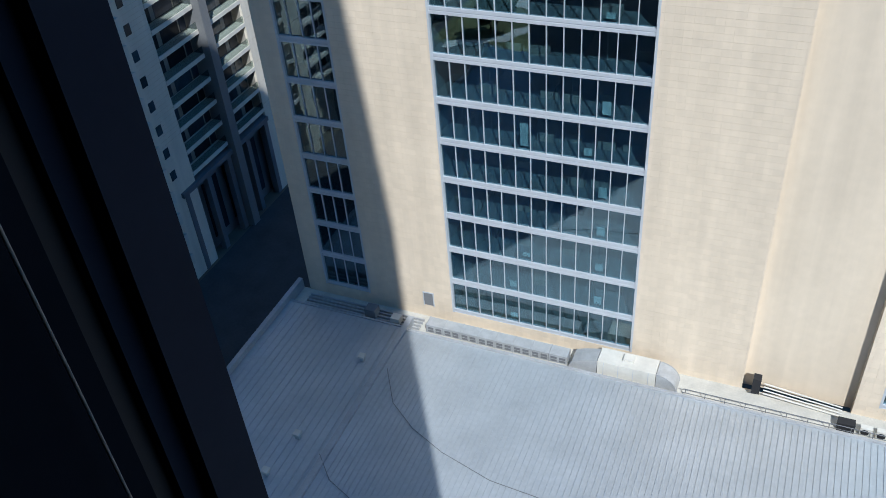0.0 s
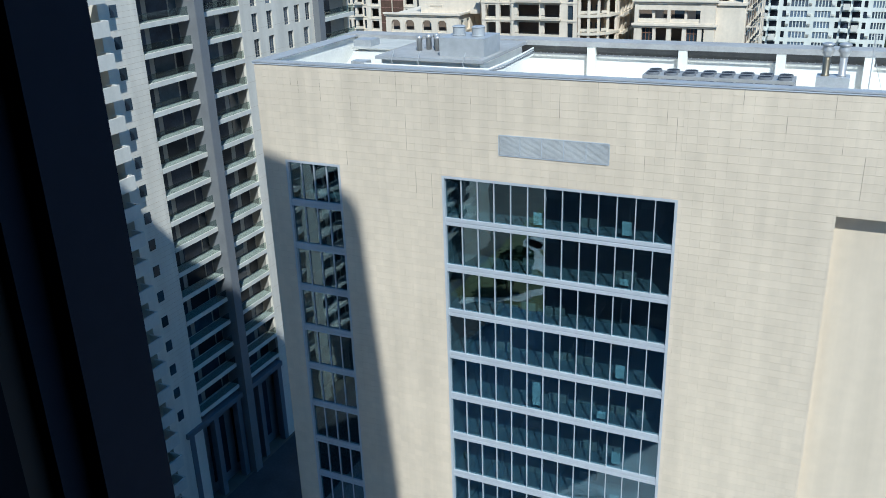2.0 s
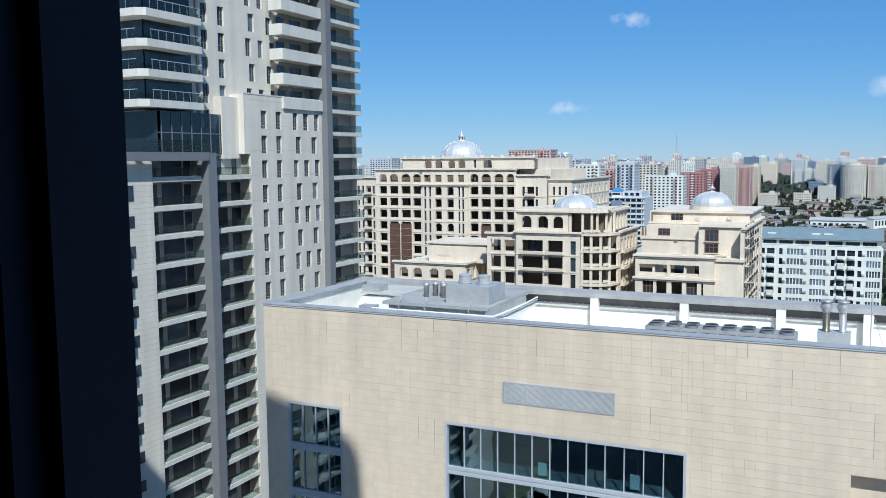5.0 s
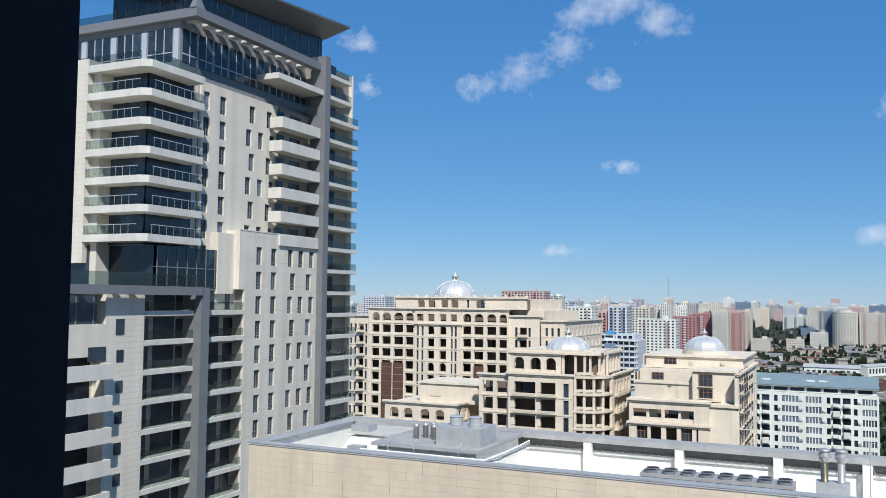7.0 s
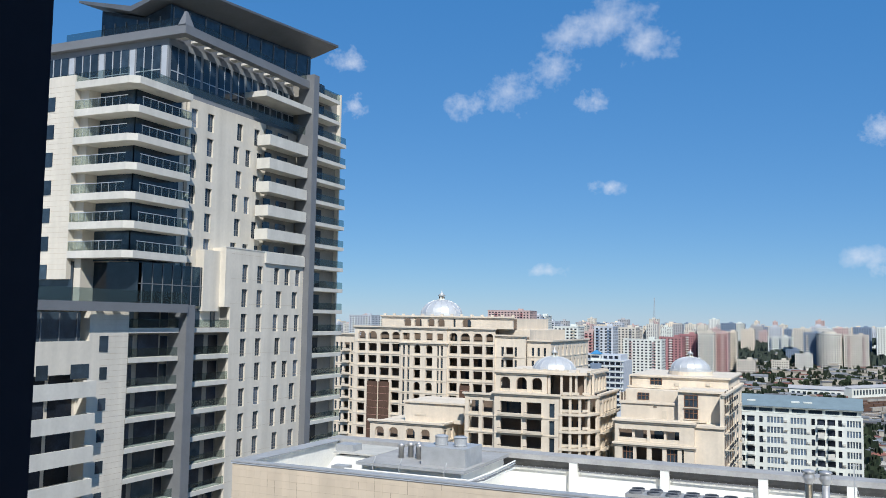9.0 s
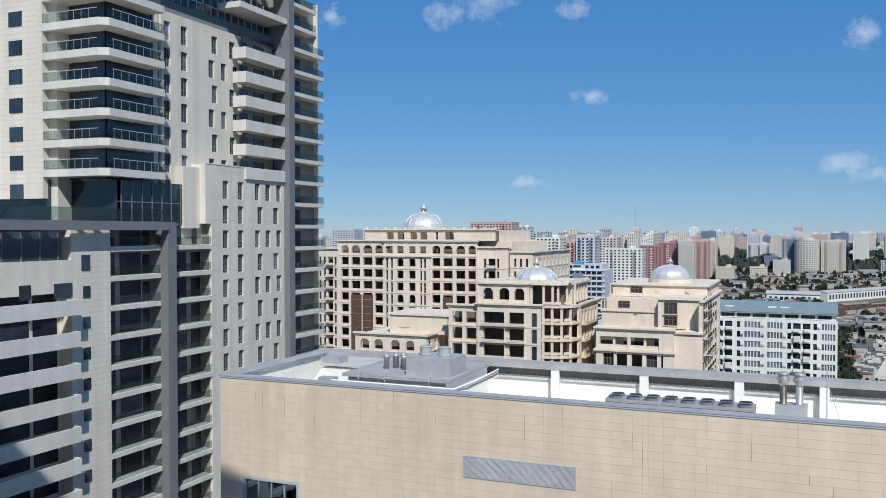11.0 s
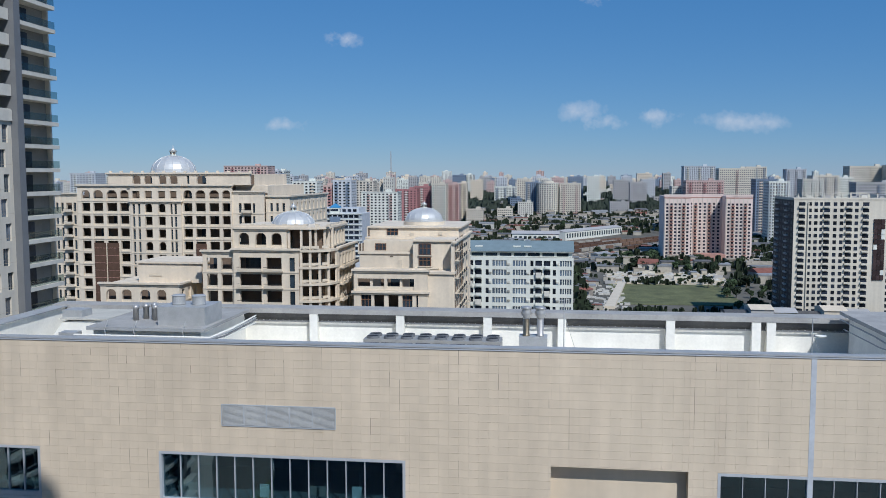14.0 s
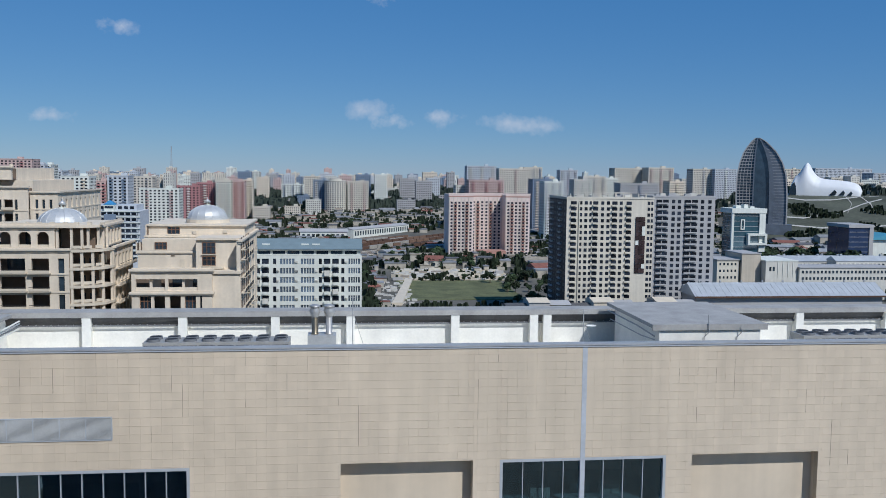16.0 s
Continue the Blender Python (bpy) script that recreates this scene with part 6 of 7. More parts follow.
# ---- low houses ----
HWALLS = [CREAM, GREYB, mat("dusty_render", (0.42, 0.38, 0.31), 0.85, var=0.2, scale=0.3), mat("grey_brick", (0.26, 0.23, 0.20), 0.9, var=0.2, scale=0.5), mat("old_whitewash", (0.52, 0.50, 0.45), 0.85, var=0.2, scale=0.3)]
RED = mat("red_tile_roof", (0.22, 0.09, 0.065), 0.85, var=0.2, scale=0.3)
GREYROOF = mat("grey_sheet_roof", (0.21, 0.215, 0.215), 0.7, var=0.2, scale=0.2)
BLUER = mat("blue_sheet_roof", (0.05, 0.22, 0.42), 0.6, var=0.1)
HROOFS = [GREYROOF, GREYROOF, RED, mat("dusty_flat_roof", (0.30, 0.26, 0.20), 0.9, var=0.25, scale=0.2), mat("dark_felt_roof", (0.12, 0.12, 0.125), 0.85, var=0.2, scale=0.2), mat("weathered_slate_roof", (0.27, 0.28, 0.29), 0.8, var=0.2, scale=0.2)]


def house(x, y, w, d, h, rot, wall, roof, gz):
    b = thing("house", {"red_tile_roof": "low plain house with a red tiled roof", "dark_felt_roof": "low house with a dark felt roof"}.get(roof.name, "low plain house with a grey pitched roof"), "house", (x, y, gz), "low houses")
    b.rotation_euler = (0, 0, rot)
    for nm, me in (("wall", boxes_mesh("wall", [(-w / 2, w / 2, -d / 2, d / 2, -2, h)], wall)), ("window", boxes_mesh("window", [(-w * 0.25, w * 0.1, -d / 2 - 0.05, -d / 2 + 0.05, h * 0.3, h * 0.75)], DARKG))):
        new(nm, me).parent = b
    bm = prism(bmesh.new(), [(-d / 2 - 0.5, h), (0, h + d * 0.2), (d / 2 + 0.5, h)], "x", -w / 2 - 0.5, w / 2 + 0.5)
    me = bpy.data.meshes.new("roof")
    bmesh.ops.recalc_face_normals(bm, faces=bm.faces)
    bm.to_mesh(me)
    bm.free()
    me.materials.append(roof)
    new("roof", me).parent = b


def blocked(x, y):
    az, d = math.degrees(math.atan2(x, y)), math.hypot(x, y)
    if 20 < x < 130 and 470 < y < 692:
        return True
    if 95 < x < 180 and 780 < y < 842:
        return True
    q = (x - 10) * 0.826 - (y - 860) * 0.565
    if -62 < q < 46 and 785 < y < 1330 and x > -40:
        return True
    if -50 < x < 92 and 980 < y < 1135:
        return True
    if 100 < x < 380 and 430 < y < 590 or 285 < x < 460 and 600 < y < 680:
        return True
    return az > 24 and 1040 < d < 1560


for k in range(235):
    d = 470 + 1150 * rng.random() ** 0.9
    az = math.radians(rng.uniform(-9, 36))
    x, y = d * math.sin(az), d * math.cos(az)
    if blocked(x, y) or (x < 15 and y < 560):
        continue
    s = rng.uniform(0.8, 1.6)
    house(x, y, rng.uniform(9, 20) * s, rng.uniform(8, 13) * s, rng.uniform(3.2, 7), rng.choice((0, 0.3, -0.2, 0.9, 1.57)), rng.choice(HWALLS), rng.choice(HROOFS), ground_z(x, y))
for k in range(215):
    d = 430 + 800 * rng.random() ** 0.8
    az = math.radians(rng.uniform(-10, 36))
    x, y = d * math.sin(az), d * math.cos(az)
    if blocked(x, y) or (x < 10 and y < 540):
        continue
    tree(x, y, ground_z(x, y), rng.uniform(0.5, 1.15), rng.randrange(4))
for k in range(40):
    tree(rng.uniform(36, 128), 616 + rng.uniform(-4, 2) if k % 4 == 0 else rng.uniform(692, 790), 0.2, rng.uniform(0.35, 0.6) if k % 4 == 0 else rng.uniform(0.6, 1.1), rng.randrange(4))
for k in range(40):
    tree(rng.uniform(100, 175), rng.uniform(480, 610), 0.2, rng.uniform(0.45, 1.0), rng.randrange(4))

for k in range(70):
    y = rng.uniform(590, 700)
    x = y * math.tan(radians(rng.uniform(26.9, 33.5)))
    if 390 < x < 416 and y > 636:
        continue
    tree(x, y, 0, rng.uniform(1.1, 2.2), rng.randrange(4), "park trees")
for k in range(26):
    y = rng.uniform(690, 900)
    x = y * math.tan(radians(rng.uniform(23.0, 33.0)))
    house(x, y, rng.uniform(14, 34), rng.uniform(9, 14), rng.uniform(6, 14), rng.choice((0, 0.3, -0.2)), HWALLS[(k * 3) % 5], HROOFS[k % 6], 0)
# park round the museum
park = bmesh.new()
grid_ = [[park.verts.new((*at(az, d), ground_z(*at(az, d)) + 0.7)) for az in [22 + 0.5 * k for k in range(33)]] for d in [1130 + 15 * j for j in range(33)]]
for a, b in zip(grid_, grid_[1:]):
    for i in range(32):
        park.faces.new((a[i], a[i + 1], b[i + 1], b[i]))
tagged(mesh_part(None, "park_slope", SLOPE, park), "dark green park slope below the museum", "park", kind="structure")
for pts in (((27.6, 1440), (29, 1420), (30.5, 1425), (31.8, 1450), (33, 1490)), ((26.8, 1300), (29, 1290), (31, 1330), (32.2, 1400), (33.2, 1440)), ((22.5, 1330), (24, 1370), (25.2, 1340), (27, 1250), (30, 1230), (34, 1260)), ((31.2, 1460), (31.6, 1400), (31.4, 1330)), ((32, 1460), (32.6, 1400), (32.9, 1330))):
    rd = bmesh.new()
    last = None
    for j in range(41):
        u = j / 40 * (len(pts) - 1)
        az, d = (float(np.interp(u, range(len(pts)), [q[i] for q in pts])) for i in (0, 1))
        cur = [rd.verts.new((*at(az, d + w), ground_z(*at(az, d + w)) + 1.3)) for w in (-4, 4)]
        if last:
            rd.faces.new((last[0], cur[0], cur[1], last[1]))
        last = cur
    tagged(mesh_part(None, "park_road", CONC, rd), "pale curving park road", "road", kind="structure")

# the packed rest of the low quarter
quarter = thing("low_quarter", "packed low houses and sheds of the old quarter", "houses", (60, 900, 0), kind="stuff")
walls, flats, pitched = [], {m.name: [] for m in HROOFS}, {m.name: m for m in HROOFS}
for k in range(1500):
    d = 480 + 1400 * rng.random() ** 0.8
    az = math.radians(rng.uniform(-10, 37))
    x, y = d * math.sin(az), d * math.cos(az)
    if blocked(x, y) or (x < 15 and y < 560):
        continue
    gz, w, dp, h = ground_z(x, y), rng.uniform(7, 22), rng.uniform(7, 12), rng.uniform(3, 6.5)
    walls.append((x - w / 2, x + w / 2, y - dp / 2, y + dp / 2, gz - 2, gz + h))
    flats[rng.choice(HROOFS).name].append((x - w / 2 - 0.4, x + w / 2 + 0.4, y - dp / 2 - 0.4, y + dp / 2 + 0.4, gz + h, gz + h + rng.uniform(0.4, 1.2)))
for k in range(60):
    x, y = rng.uniform(4, 29), rng.uniform(455, 690)
    if k > 34:
        x, y = rng.uniform(50, 130), rng.uniform(672, 770)
    w, dp, h = rng.uniform(3, 8), rng.uniform(3, 9), rng.uniform(2, 4)
    walls.append((x - w / 2, x + w / 2, y - dp / 2, y + dp / 2, -1, h))
    flats[rng.choice(HROOFS).name].append((x - w / 2 - 0.3, x + w / 2 + 0.3, y - dp / 2 - 0.3, y + dp / 2 + 0.3, h, h + 0.4))
stones = []
for k in range(420):
    x, y, q = rng.uniform(38, 124), rng.uniform(617, 690), rng.uniform(0.3, 1.3)
    if k > 300:
        x, y = rng.uniform(14, 44), rng.uniform(470, 610)
    stones.append((x - q * 1.4, x + q * 1.4, y - q, y + q, -0.2, 0.3 + q * 0.8))
tagged(new("rubble", boxes_mesh("rubble", stones, HWALLS[4])), "pale broken stone rubble on the bare bank", "rubble", kind="stuff")
bx(quarter, "house_walls", HWALLS[2], walls)["kind"] = "stuff"
for nm, bl in flats.items():
    bx(quarter, "house_roofs", pitched[nm], bl)["kind"] = "stuff"
gv, gf = [], []
for k in range(13000):
    d = 440 + 1500 * rng.random() ** 0.85
    az = math.radians(rng.uniform(-10, 37))
    x, y = d * math.sin(az), d * math.cos(az)
    if blocked(x, y) or (x < 12 and y < 545) or noise.noise((x * 0.012, y * 0.012, 3)) < -0.2:
        continue
    z, s = ground_z(x, y) + rng.uniform(1.5, 5.5), rng.uniform(1.6, 3.6)
    for j in range(3):
        a, tl = rng.uniform(0, 3.14), rng.uniform(-0.5, 0.5)
        i = len(gv)
        c_, s_ = s * math.cos(a), s * math.sin(a)
        gv += [(x - c_, y - s_, z - s * 0.9), (x + c_, y + s_, z - s * 0.7), (x + c_ * 0.7 + tl, y + s_ * 0.7, z + s * 0.7), (x - c_ * 0.6 + tl, y - s_ * 0.6, z + s)]
        gf.append((i, i + 1, i + 2, i + 3))
for k in range(5200):
    az, d = rng.uniform(22.5, 36), 600 + 800 * rng.random() ** 0.8
    x, y = at(az, d)
    if noise.noise((x * 0.013, y * 0.013, 8)) < (-0.05 if d < 1100 else 0.18) or 285 < x < 322 and 600 < y < 650 or 388 < x < 420 and 636 < y < 676:
        continue
    z, s = ground_z(x, y) + rng.uniform(2, 7) * (1 if d < 1100 else 0.5), rng.uniform(2.0, 4.2)
    for j in range(3):
        a, tl = rng.uniform(0, 3.14), rng.uniform(-0.5, 0.5)
        i = len(gv)
        c_, s_ = s * math.cos(a), s * math.sin(a)
        gv += [(x - c_, y - s_, z - s * 0.9), (x + c_, y + s_, z - s * 0.7), (x + c_ * 0.7 + tl, y + s_ * 0.7, z + s * 0.7), (x - c_ * 0.6 + tl, y - s_ * 0.6, z + s)]
        gf.append((i, i + 1, i + 2, i + 3))
for k in range(480):
    x, y = rng.uniform(18, 132), rng.choice((rng.uniform(486, 505), rng.uniform(612, 632), rng.uniform(675, 700), rng.uniform(612, 700)))
    if 26 < x < 52 and abs((x - 31) - (y - 500) * 0.13) < 7 or noise.noise((x * 0.05, y * 0.05, 1)) < 0.0:
        continue
    z, s = rng.uniform(0.6, 2.2), rng.uniform(0.8, 2.0)
    for j in range(3):
        a, tl = rng.uniform(0, 3.14), rng.uniform(-0.4, 0.4)
        i = len(gv)
        c_, s_ = s * math.cos(a), s * math.sin(a)
        gv += [(x - c_, y - s_, z - s * 0.9), (x + c_, y + s_, z - s * 0.7), (x + c_ * 0.7 + tl, y + s_ * 0.7, z + s * 0.7), (x - c_ * 0.6 + tl, y - s_ * 0.6, z + s)]
        gf.append((i, i + 1, i + 2, i + 3))
for k in range(16):
    x, y = rng.uniform(38, 126), rng.uniform(618, 688)
    ruin = thing("ruined_shed", "low roofless ruin of pale stone on bare earth", "ruin", (x, y, 0.3), "ruins")
    w, dp, h = rng.uniform(4, 14), rng.uniform(3, 6), rng.uniform(1.2, 3.2)
    bx(ruin, "wall", HWALLS[k % 5], (x - w / 2, x + w / 2, y - dp / 2, y - dp / 2 + 0.4, 0.2, h))
    bx(ruin, "side_wall", HWALLS[k % 5], (x - w / 2, x - w / 2 + 0.4, y - dp / 2 + 0.4, y + dp / 2, 0.2, h * 0.7))
me = bpy.data.meshes.new("garden_greenery")
me.from_pydata(gv, [], gf)
me.materials.append(LEAF)
tagged(new("garden_greenery", me), "dark green garden trees and shrubs between houses", "greenery", kind="stuff")

# ---- distant apartment towers ----
PAL = [BWHITE, CREAM, SAND, GREYB, mat("rose_render", (0.52, 0.38, 0.34), 0.8), mat("pale_grey_render", (0.50, 0.52, 0.54), 0.8), WHITE, mat("blue_grey_render", (0.18, 0.23, 0.30), 0.6)]


def far_tower(x, y, w, d, h, m, gz=None, label="", group="distant towers", cw=2.9, wh=0.42, trim=None):
    gz = ground_z(x, y) if gz is None else gz
    n = max(2, int(w / cw))
    return block("far_tower", label or "distant apartment tower with rows of small windows", x - w / 2, x + w / 2, y - d / 2, y + d / 2, gz, gz + h, m, 3.3, even(x - w / 2 + 0.8, x + w / 2 - 0.8, n, cw * 0.5), even(y - d / 2 + 1, y + d / 2 - 1, max(1, int(d / 5)), 2.0), "e" if x < 0 else "w", wh, group, single=False, trim=trim)


WINE = mat("wine_red_render", (0.40, 0.19, 0.185), 0.8, var=0.1)
# (azimuth, distance, width, depth, top's elevation, material)
NAMED = [(-1.3, 1475, 26, 30, -0.5, PAL[7]), (1.05, 1455, 34, 26, -0.58, CREAM), (-3.1, 1700, 42, 30, -0.78, BWHITE), (4.9, 1700, 26, 22, -0.75, BWHITE), (-6.6, 1250, 22, 24, -0.62, PAL[4]), (-7.4, 1230, 20, 24, -0.6, CREAM),
         (-8.5, 1250, 22, 24, -0.75, WINE), (-9.5, 1220, 30, 24, -0.95, WINE), (-6.0, 1300, 18, 24, -0.55, SAND), (-11.2, 1060, 44, 26, -1.12, BWHITE), (-13.57, 1000, 21, 26, -0.37, PAL[5]), (-15.95, 980, 28, 26, -0.42, BWHITE), (-14.65, 1005, 15, 26, -0.7, PAL[4]), (-17.3, 1300, 30, 28, -0.1, PAL[5]),
         (-12.4, 1200, 34, 26, -0.4, CREAM), (-5.6, 1900, 26, 24, 0.0, BWHITE), (-19.6, 1200, 60, 30, 0.55, PAL[4]), (-18.2, 1240, 28, 30, 0.25, PAL[5]), (-17.6, 1250, 16, 30, 0.25, BWHITE), (-27.8, 1500, 60, 30, -0.05, BWHITE), (-26.2, 1500, 40, 30, -0.3, PAL[5]), (-29.2, 1400, 40, 30, 0.1, PAL[5]),
         (9.3, 1150, 46, 30, -0.4, PAL[4]), (8.3, 1180, 40, 26, -0.75, WHITE), (9.0, 1500, 50, 30, 0.5, PAL[5]), (11.2, 1420, 54, 30, 0.35, CREAM), (12.3, 1600, 34, 30, 0.45, CREAM), (13.0, 1150, 30, 28, -0.3, PAL[7]), (13.6, 1050, 22, 26, -0.45, BWHITE), (15.5, 1240, 26, 26, -0.3, WHITE), (16.2, 1300, 34, 26, -0.1, CREAM), (17.2, 1350, 24, 26, -0.2, BWHITE),
         (18.6, 1420, 60, 30, 0.45, CREAM), (20.3, 1400, 40, 30, 0.5, CREAM), (19.0, 1150, 50, 26, -0.5, GREYB), (21.3, 1300, 22, 26, -0.35, SAND), (22.9, 1650, 40, 30, 0.45, CREAM), (24.2, 1650, 40, 30, 0.45, PAL[5]), (14.6, 1500, 30, 24, 0.3, PAL[5]), (30.8, 2100, 130, 40, 0.55, PAL[5]), (33.2, 2000, 70, 40, 0.3, PAL[5]), (28.0, 1900, 60, 30, 0.5, CREAM)]
for i_, (az, d, w, dp, el, m) in enumerate(NAMED):
    x, y = at(az, d)
    gz = ground_z(x, y)
    far_tower(x, y, w, dp, 76 + d * math.tan(radians(el)) - gz, m, trim=BWHITE if m is WINE else WINE if m is PAL[4] else PAL[(i_ * 3 + 1) % 8], cw=4.6 if az < -9 else 2.9, wh=0.5)
rt = thing("round_tower", "cream round apartment tower with banded balconies", "tower", (*at(-0.4, 1450), 0))
mesh_part(rt, "body", FARG, lathe(bmesh.new(), [(17.2, 0), (17.2, 62), (0.1, 62)], 32, (*at(-0.4, 1450), 0)))
for k in range(18):
    mesh_part(rt, "balcony_band", WHITE, lathe(bmesh.new(), [(16, 0), (18.2, 0), (18.2, 1.5), (16, 1.5)], 32, (*at(-0.4, 1450), 61.5 - 3.2 * k)))
for k in range(14):
    a = math.pi + math.pi * k / 13
    piece(rt, "pier", CREAM, (1.6, 1.6, 60), (at(-0.4, 1450)[0] + 17.2 * math.cos(a), at(-0.4, 1450)[1] + 17.2 * math.sin(a), 31))
mesh_part(rt, "crown", CREAM, lathe(bmesh.new(), [(10, 0), (10, 4), (0.1, 4)], 24, (*at(-0.4, 1450), 62)))
lo = thing("grey_office_row", "long grey office row with dark window bands", "office building", (-180, 640, 0))
bx(lo, "wall", PAL[5], [(-200, -142, 640, 670, 0, 47.2), (-184, -145, 645, 668, 47.2, 51.4)])
for k in range(9):
    bx(lo, "window_band", FARG, (-199, -143, 639.7, 640.1, 44.2 - 4 * k, 46.2 - 4 * k))
    piece(lo, "floor_band", BWHITE, (59, 1.2, 0.6), (-171, 639.6, 47.0 - 4 * k))
bx(lo, "piers", PAL[5], [(-197.35 + 4.1 * j, -196.65 + 4.1 * j, 639.4, 639.69, 44.2 - 4 * k, 46.2 - 4 * k) for j in range(14) for k in range(9)])["kind"] = "stuff"
for j in range(9):
    piece(lo, "attic_window", FARG, (2.6, 0.3, 2.0), (-181 + 4.1 * j, 644.9, 49.4))
bx(lo, "entrance_bay", PAL[7], (-166, -158, 638.6, 640, 20, 45))
for x, w, z in ((-190.5, 8.0, 53.0), (-163.0, 4.2, 51.6)):
    bx(lo, "turret", BWHITE, (x - w * 0.85, x + w * 0.85, 641, 641 + w * 1.7, 44, z))
    bx(lo, "turret_window", FARG, (x - w * 0.7, x + w * 0.7, 640.85, 641.05, z - 2.6, z - 1.0))
    b_ = bmesh.new()
    lathe(b_, [(w * 1.32, 0), (w * 0.5, w * 0.5), (0.15, w * 0.75)], 4)
    mesh_part(lo, "blue_roof", BLUER, b_, m=Matrix.Translation((x, 641 + w * 0.85, z)) @ Matrix.Rotation(radians(45), 4, "Z"))
far_walls, far_windows = {m.name: [] for m in PAL}, []
for k in range(620):
    az = rng.uniform(-32, 37)
    d = rng.uniform(1600, 2200) if k < 110 else rng.uniform(2200, 3800)
    x, y = at(az, d)
    gz = ground_z(x, y)
    top = 76 + d * math.tan(radians(rng.uniform(-0.72, -0.02) + (0.32 if rng.random() < 0.16 else 0)))
    w, h, m = rng.uniform(13, 38), max(14, top - gz), rng.choice(PAL)
    if k < 110:
        far_tower(x, y, w, 24, h, m, gz, group="skyline towers", cw=4.0)
        continue
    far_walls[m.name].append((x - w / 2, x + w / 2, y, y + 24, gz - 6, gz + h))
    far_walls[m.name].append((x - w * 0.2, x + w * 0.1, y + 6, y + 14, gz + h, gz + h + 4))
    n = int(w / 5)
    for r_ in range(min(14, int(h / 3.6))):
        for c_ in range(n):
            xx, z = x - w / 2 + w * (c_ + 0.5) / n, gz + h - 2.6 - 3.6 * r_
            far_windows.append((xx - 1.1, xx + 1.1, y - 0.15, y + 0.1, z - 0.8, z + 0.8))
city = thing("far_city", "pale apartment blocks crowding the far skyline", "buildings", (0, 2800, 30), kind="stuff")
for m in PAL:
    bx(city, "block_walls", m, far_walls[m.name])["kind"] = "stuff"
bx(city, "block_windows", FARG, far_windows)["kind"] = "stuff"
for k in range(44):
    az = rng.uniform(-12, 37)
    d = rng.uniform(1250, 1900)
    if 24 < az and d < 1560:
        continue
    x, y = at(az, d)
    far_tower(x, y, rng.uniform(16, 36), 22, rng.uniform(12, 26), rng.choice(PAL), cw=3.2, group="mid-rise blocks")
# wooded slopes
hv, hf = [], []
for k in range(5200):
    az = rng.choice((rng.uniform(-5.5, 0.5), rng.uniform(1.5, 7.5), rng.uniform(22, 36)))
    d = rng.uniform(1500, 2600)
    x, y = at(az, d)
    z = ground_z(x, y) + rng.uniform(2, 8)
    s = rng.uniform(4, 8)
    for j in range(2):
        a = rng.uniform(0, 3.14)
        i = len(hv)
        c_, s_ = s * math.cos(a), s * math.sin(a)
        hv += [(x - c_, y - s_, z - s), (x + c_, y + s_, z - s), (x + c_ * 0.6, y + s_ * 0.6, z + s * 0.8), (x - c_ * 0.5, y - s_ * 0.5, z + s)]
        hf.append((i, i + 1, i + 2, i + 3))
me = bpy.data.meshes.new("woods")
me.from_pydata(hv, [], hf)
me.materials.append(mat("far_woods", (0.045, 0.06, 0.045), 0.95, var=0.3, scale=0.03))
tagged(new("woods", me), "dark green wooded slopes far off", "woods", kind="stuff")
ant = thing("lattice_mast", "thin lattice radio mast on the skyline", "mast", (*at(-10.58, 1500), 35))
ax_, ay_ = at(-10.58, 1500)
for s in (-1.4, 1.4):
    tube("leg", [(ax_ + s * 1.6, ay_, 30), (ax_ + s * 0.3, ay_, 116)], 0.28, GREYB, ant, res=0)
tube("lattice", [(ax_ + (1.9 if k % 2 else -1.9) * (1 - k / 26), ay_, 36 + 4 * k) for k in range(20)], 0.18, GREYB, ant, res=0)

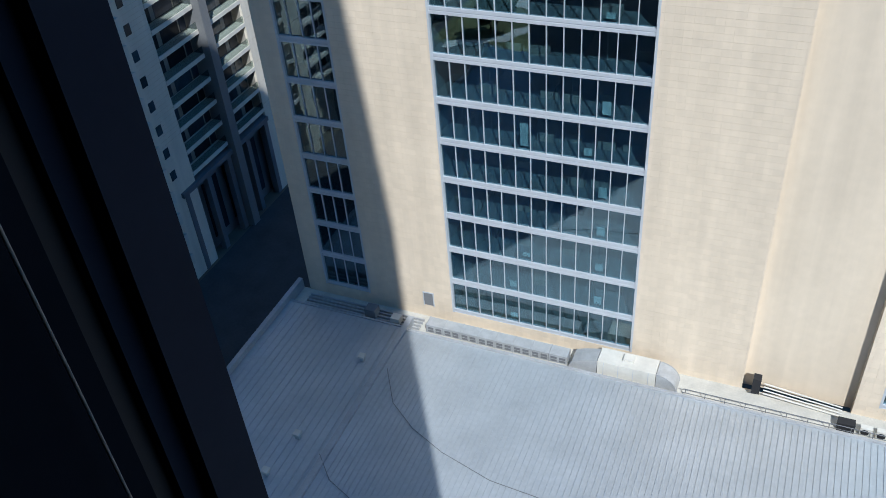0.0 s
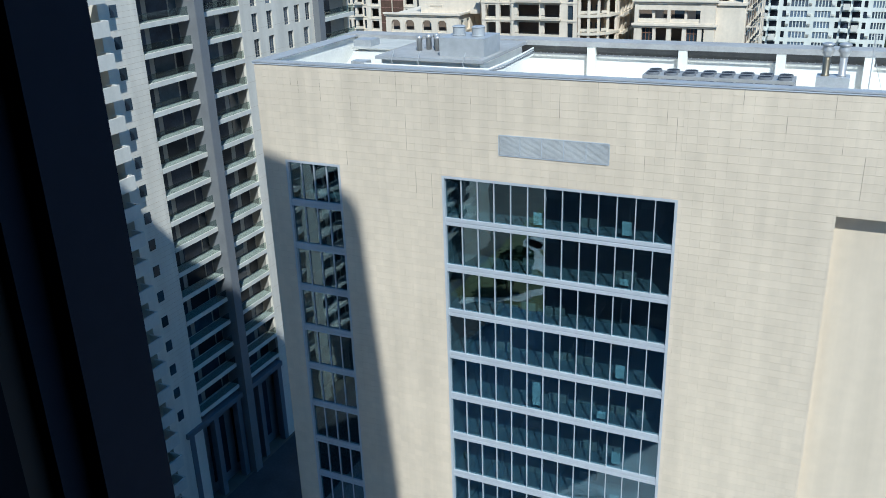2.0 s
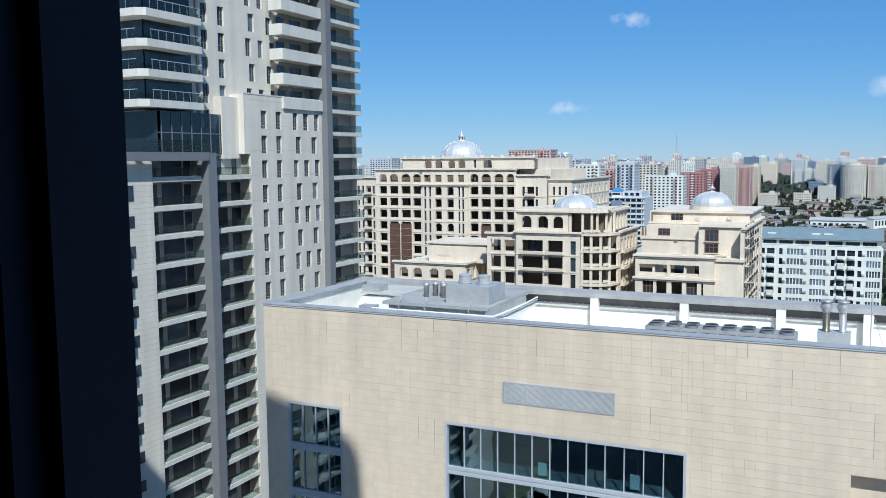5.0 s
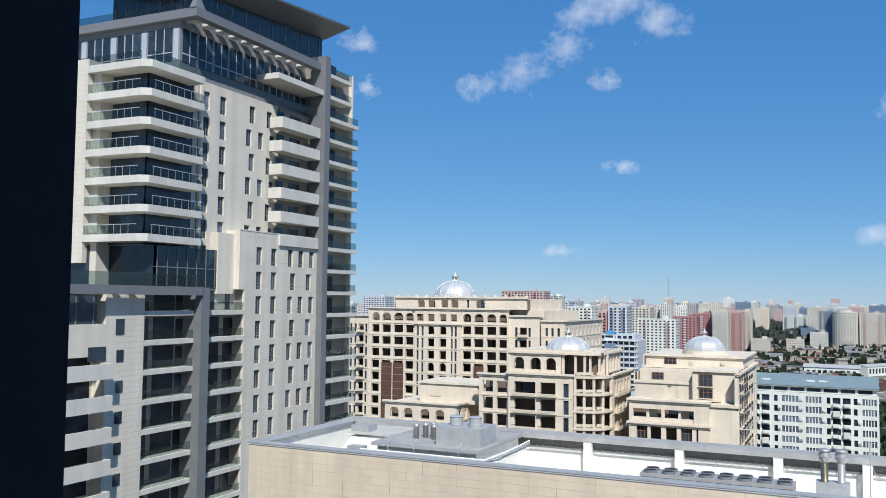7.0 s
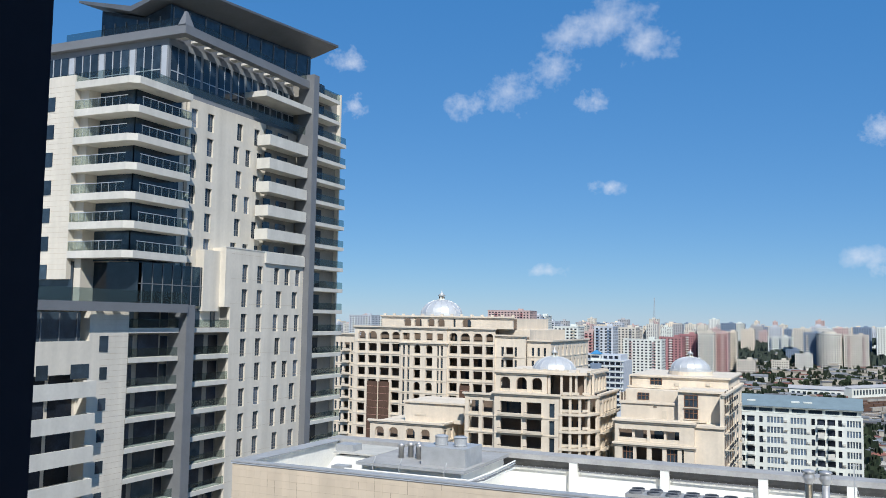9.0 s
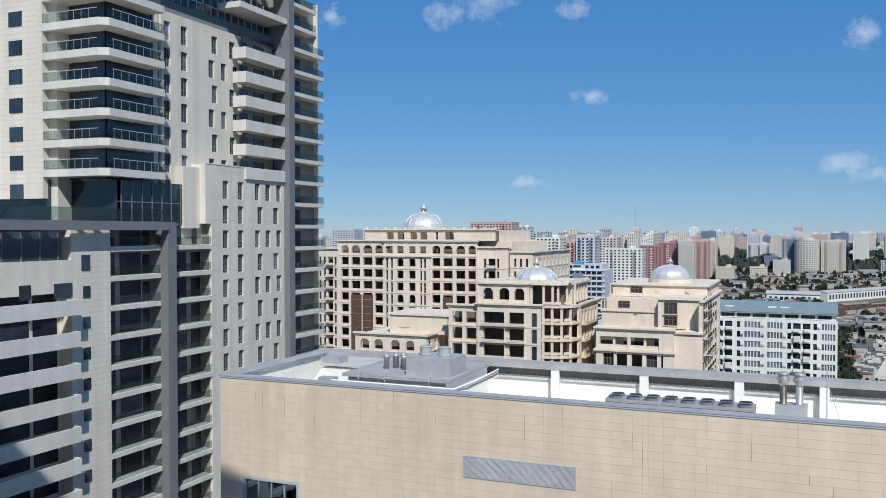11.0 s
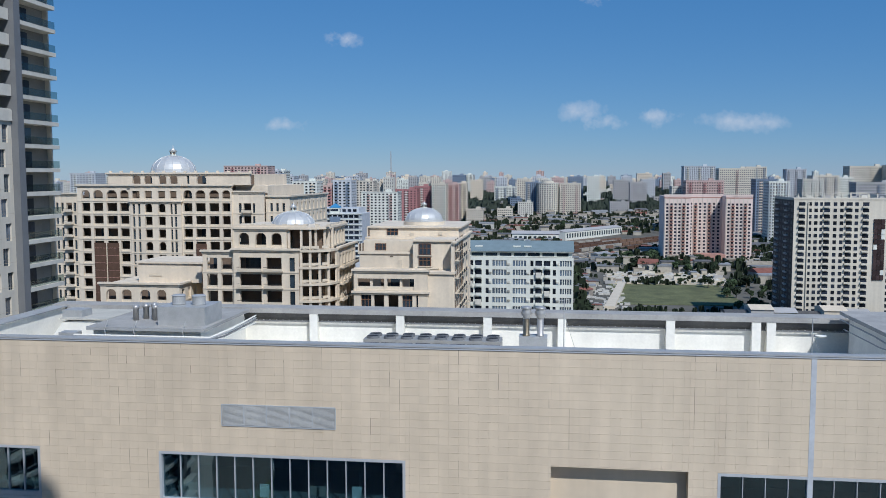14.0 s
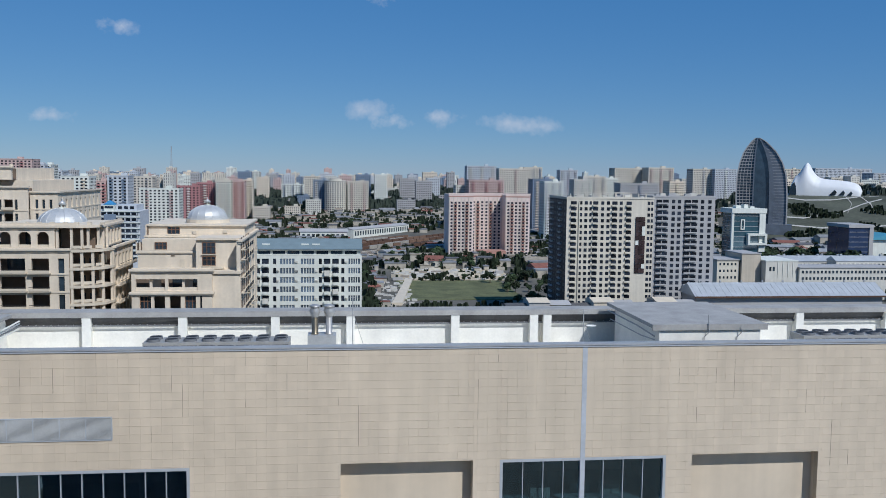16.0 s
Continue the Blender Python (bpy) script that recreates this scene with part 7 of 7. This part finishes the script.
# ---- clouds ----
def cloud_mat(seed, w, h):
    m = bpy.data.materials.new("cloud")
    m.use_nodes = True
    n, l = m.node_tree.nodes, m.node_tree.links
    n.remove(n["Principled BSDF"])
    tc, t, em, tr, mx = n.new("ShaderNodeTexCoord"), n.new("ShaderNodeTexNoise"), n.new("ShaderNodeEmission"), n.new("ShaderNodeBsdfTransparent"), n.new("ShaderNodeMixShader")
    mp = n.new("ShaderNodeMapping")
    mp.inputs["Location"].default_value = (seed * 3.1, seed, 0)
    t.inputs["Scale"].default_value, t.inputs["Detail"].default_value, t.inputs["Roughness"].default_value = 1.9, 10, 0.6
    g = n.new("ShaderNodeVectorMath")
    g.operation = "LENGTH"
    mp.inputs["Scale"].default_value = (1 / w, 0, 1 / w)
    flat = n.new("ShaderNodeMapping")
    flat.inputs["Scale"].default_value = (0.5 / w, 0, 0.5 / h)
    l.new(tc.outputs["Object"], flat.inputs["Vector"]), l.new(flat.outputs[0], g.inputs[0])
    l.new(tc.outputs["Object"], mp.inputs["Vector"]), l.new(mp.outputs[0], t.inputs["Vector"])
    a = n.new("ShaderNodeMath")
    a.operation = "MULTIPLY_ADD"
    a.inputs[1].default_value = -0.95
    l.new(g.outputs["Value"], a.inputs[0]), l.new(t.outputs["Fac"], a.inputs[2])
    k = n.new("ShaderNodeMapRange")
    k.inputs["From Min"].default_value, k.inputs["From Max"].default_value = 0.16, 0.66
    k.inputs["To Max"].default_value = 0.66
    l.new(a.outputs[0], k.inputs["Value"])
    em.inputs["Color"].default_value, em.inputs["Strength"].default_value = (0.93, 0.95, 1.0, 1), 0.85
    l.new(k.outputs[0], mx.inputs[0]), l.new(tr.outputs[0], mx.inputs[1]), l.new(em.outputs[0], mx.inputs[2])
    l.new(mx.outputs[0], n["Material Output"].inputs["Surface"])
    return m


# (azimuth, elevation, half width, half height) in degrees
CLOUDS = [(-13.4, 19.2, 3.4, 2.3), (-15.9, 18.2, 3.0, 1.7), (-11.0, 17.6, 2.6, 2.0), (-17.2, 16.2, 2.4, 1.7), (-20.0, 14.7, 2.6, 1.8), (-23.0, 13.8, 2.1, 1.6), (-14.6, 14.1, 1.6, 1.0), (-30.6, 16.4, 1.7, 1.2), (-30.1, 13.6, 1.2, 1.0), (-13.4, 8.65, 1.7, 0.8), (-17.5, 3.2, 1.9, 0.6), (1.6, 3.95, 2.6, 1.1), (3.1, 3.3, 1.8, 0.8), (6.3, 3.65, 1.8, 0.9), (10.8, 3.3, 2.6, 0.8), (12.9, 3.1, 2.4, 0.8), (2.64, 11.42, 1.48, 1.2)]
for i, (az, el, hw, hh) in enumerate(CLOUDS):
    x, y = at(az, 4600)
    w, h = 4600 * math.tan(radians(hw)), 4600 * math.tan(radians(hh))
    me = bpy.data.meshes.new("cloud")
    me.from_pydata([(-w, 0, -h), (w, 0, -h), (w, 0, h), (-w, 0, h)], [], [(0, 1, 2, 3)])
    me.materials.append(cloud_mat(i, w, h))
    c = new("cloud", me)
    c.matrix_basis = Matrix.Translation((x, y, 76 + 4600 * math.tan(radians(el)))) @ Matrix.Rotation(radians(-az), 4, "Z")
    tagged(c, "small soft white cloud in the blue sky", "cloud", kind="structure")
    c.visible_shadow = False

# ---- stone panels of the office facade ----
TW, TH, GAP = 0.70, 0.58, 0.009
near_tiles, rest = [], []
cols = [X0 + TW * k for k in range(int((56 - X0) / TW) + 1)]
nr = int((ZT - ZB) / TH) + 1
for a, b, lo, hi in solid:
    for k, x in enumerate(cols):
        xa, xb = max(x, a), min(x + TW, b)
        if xb - xa < 0.06:
            continue
        for r in range(nr):
            z1 = ZT - r * TH
            za, zb = max(z1 - TH, lo), min(z1, hi)
            if zb - za < 0.06:
                continue
            box = (xa + GAP / 4, xb - GAP / 4, za + GAP / 2, zb - GAP / 2)
            full = xb - xa > TW - 0.01 and zb - za > TH - 0.01
            if full and 4 < x < 24 and 57 < z1 < 63.6 and len(near_tiles) < 295:
                near_tiles.append(box)
            else:
                rest.append(box)
for xa, xb, za, zb in near_tiles:
    piece(hall, "panel", CLAD_P, (TW - GAP / 2, 0.03, TH - GAP), ((xa + xb) / 2, YF - 0.016, (za + zb) / 2))
bx(hall, "cladding", CLAD, [(xa, xb, YF - 0.031, YF - 0.001, za, zb) for xa, xb, za, zb in rest])["kind"] = "stuff"
rnd = random.Random(11)
for k in range(70):
    x, z, n_ = cols[rnd.randrange(2, len(cols) - 2)], ZT - TH * rnd.randrange(0, 16), rnd.choice((1, 1, 2, 2, 3, 5))
    if any(a - 0.3 < x < b + 0.3 and z - n_ * TH < hi + 0.2 for a, b, lo, hi in OPEN) or (-24 < x < -15 and z < 60):
        continue
    piece(hall, "open_joint", CRACK, (rnd.choice((0.014, 0.02, 0.028)), 0.01, n_ * TH), (x, YF - 0.034, z - n_ * TH / 2))
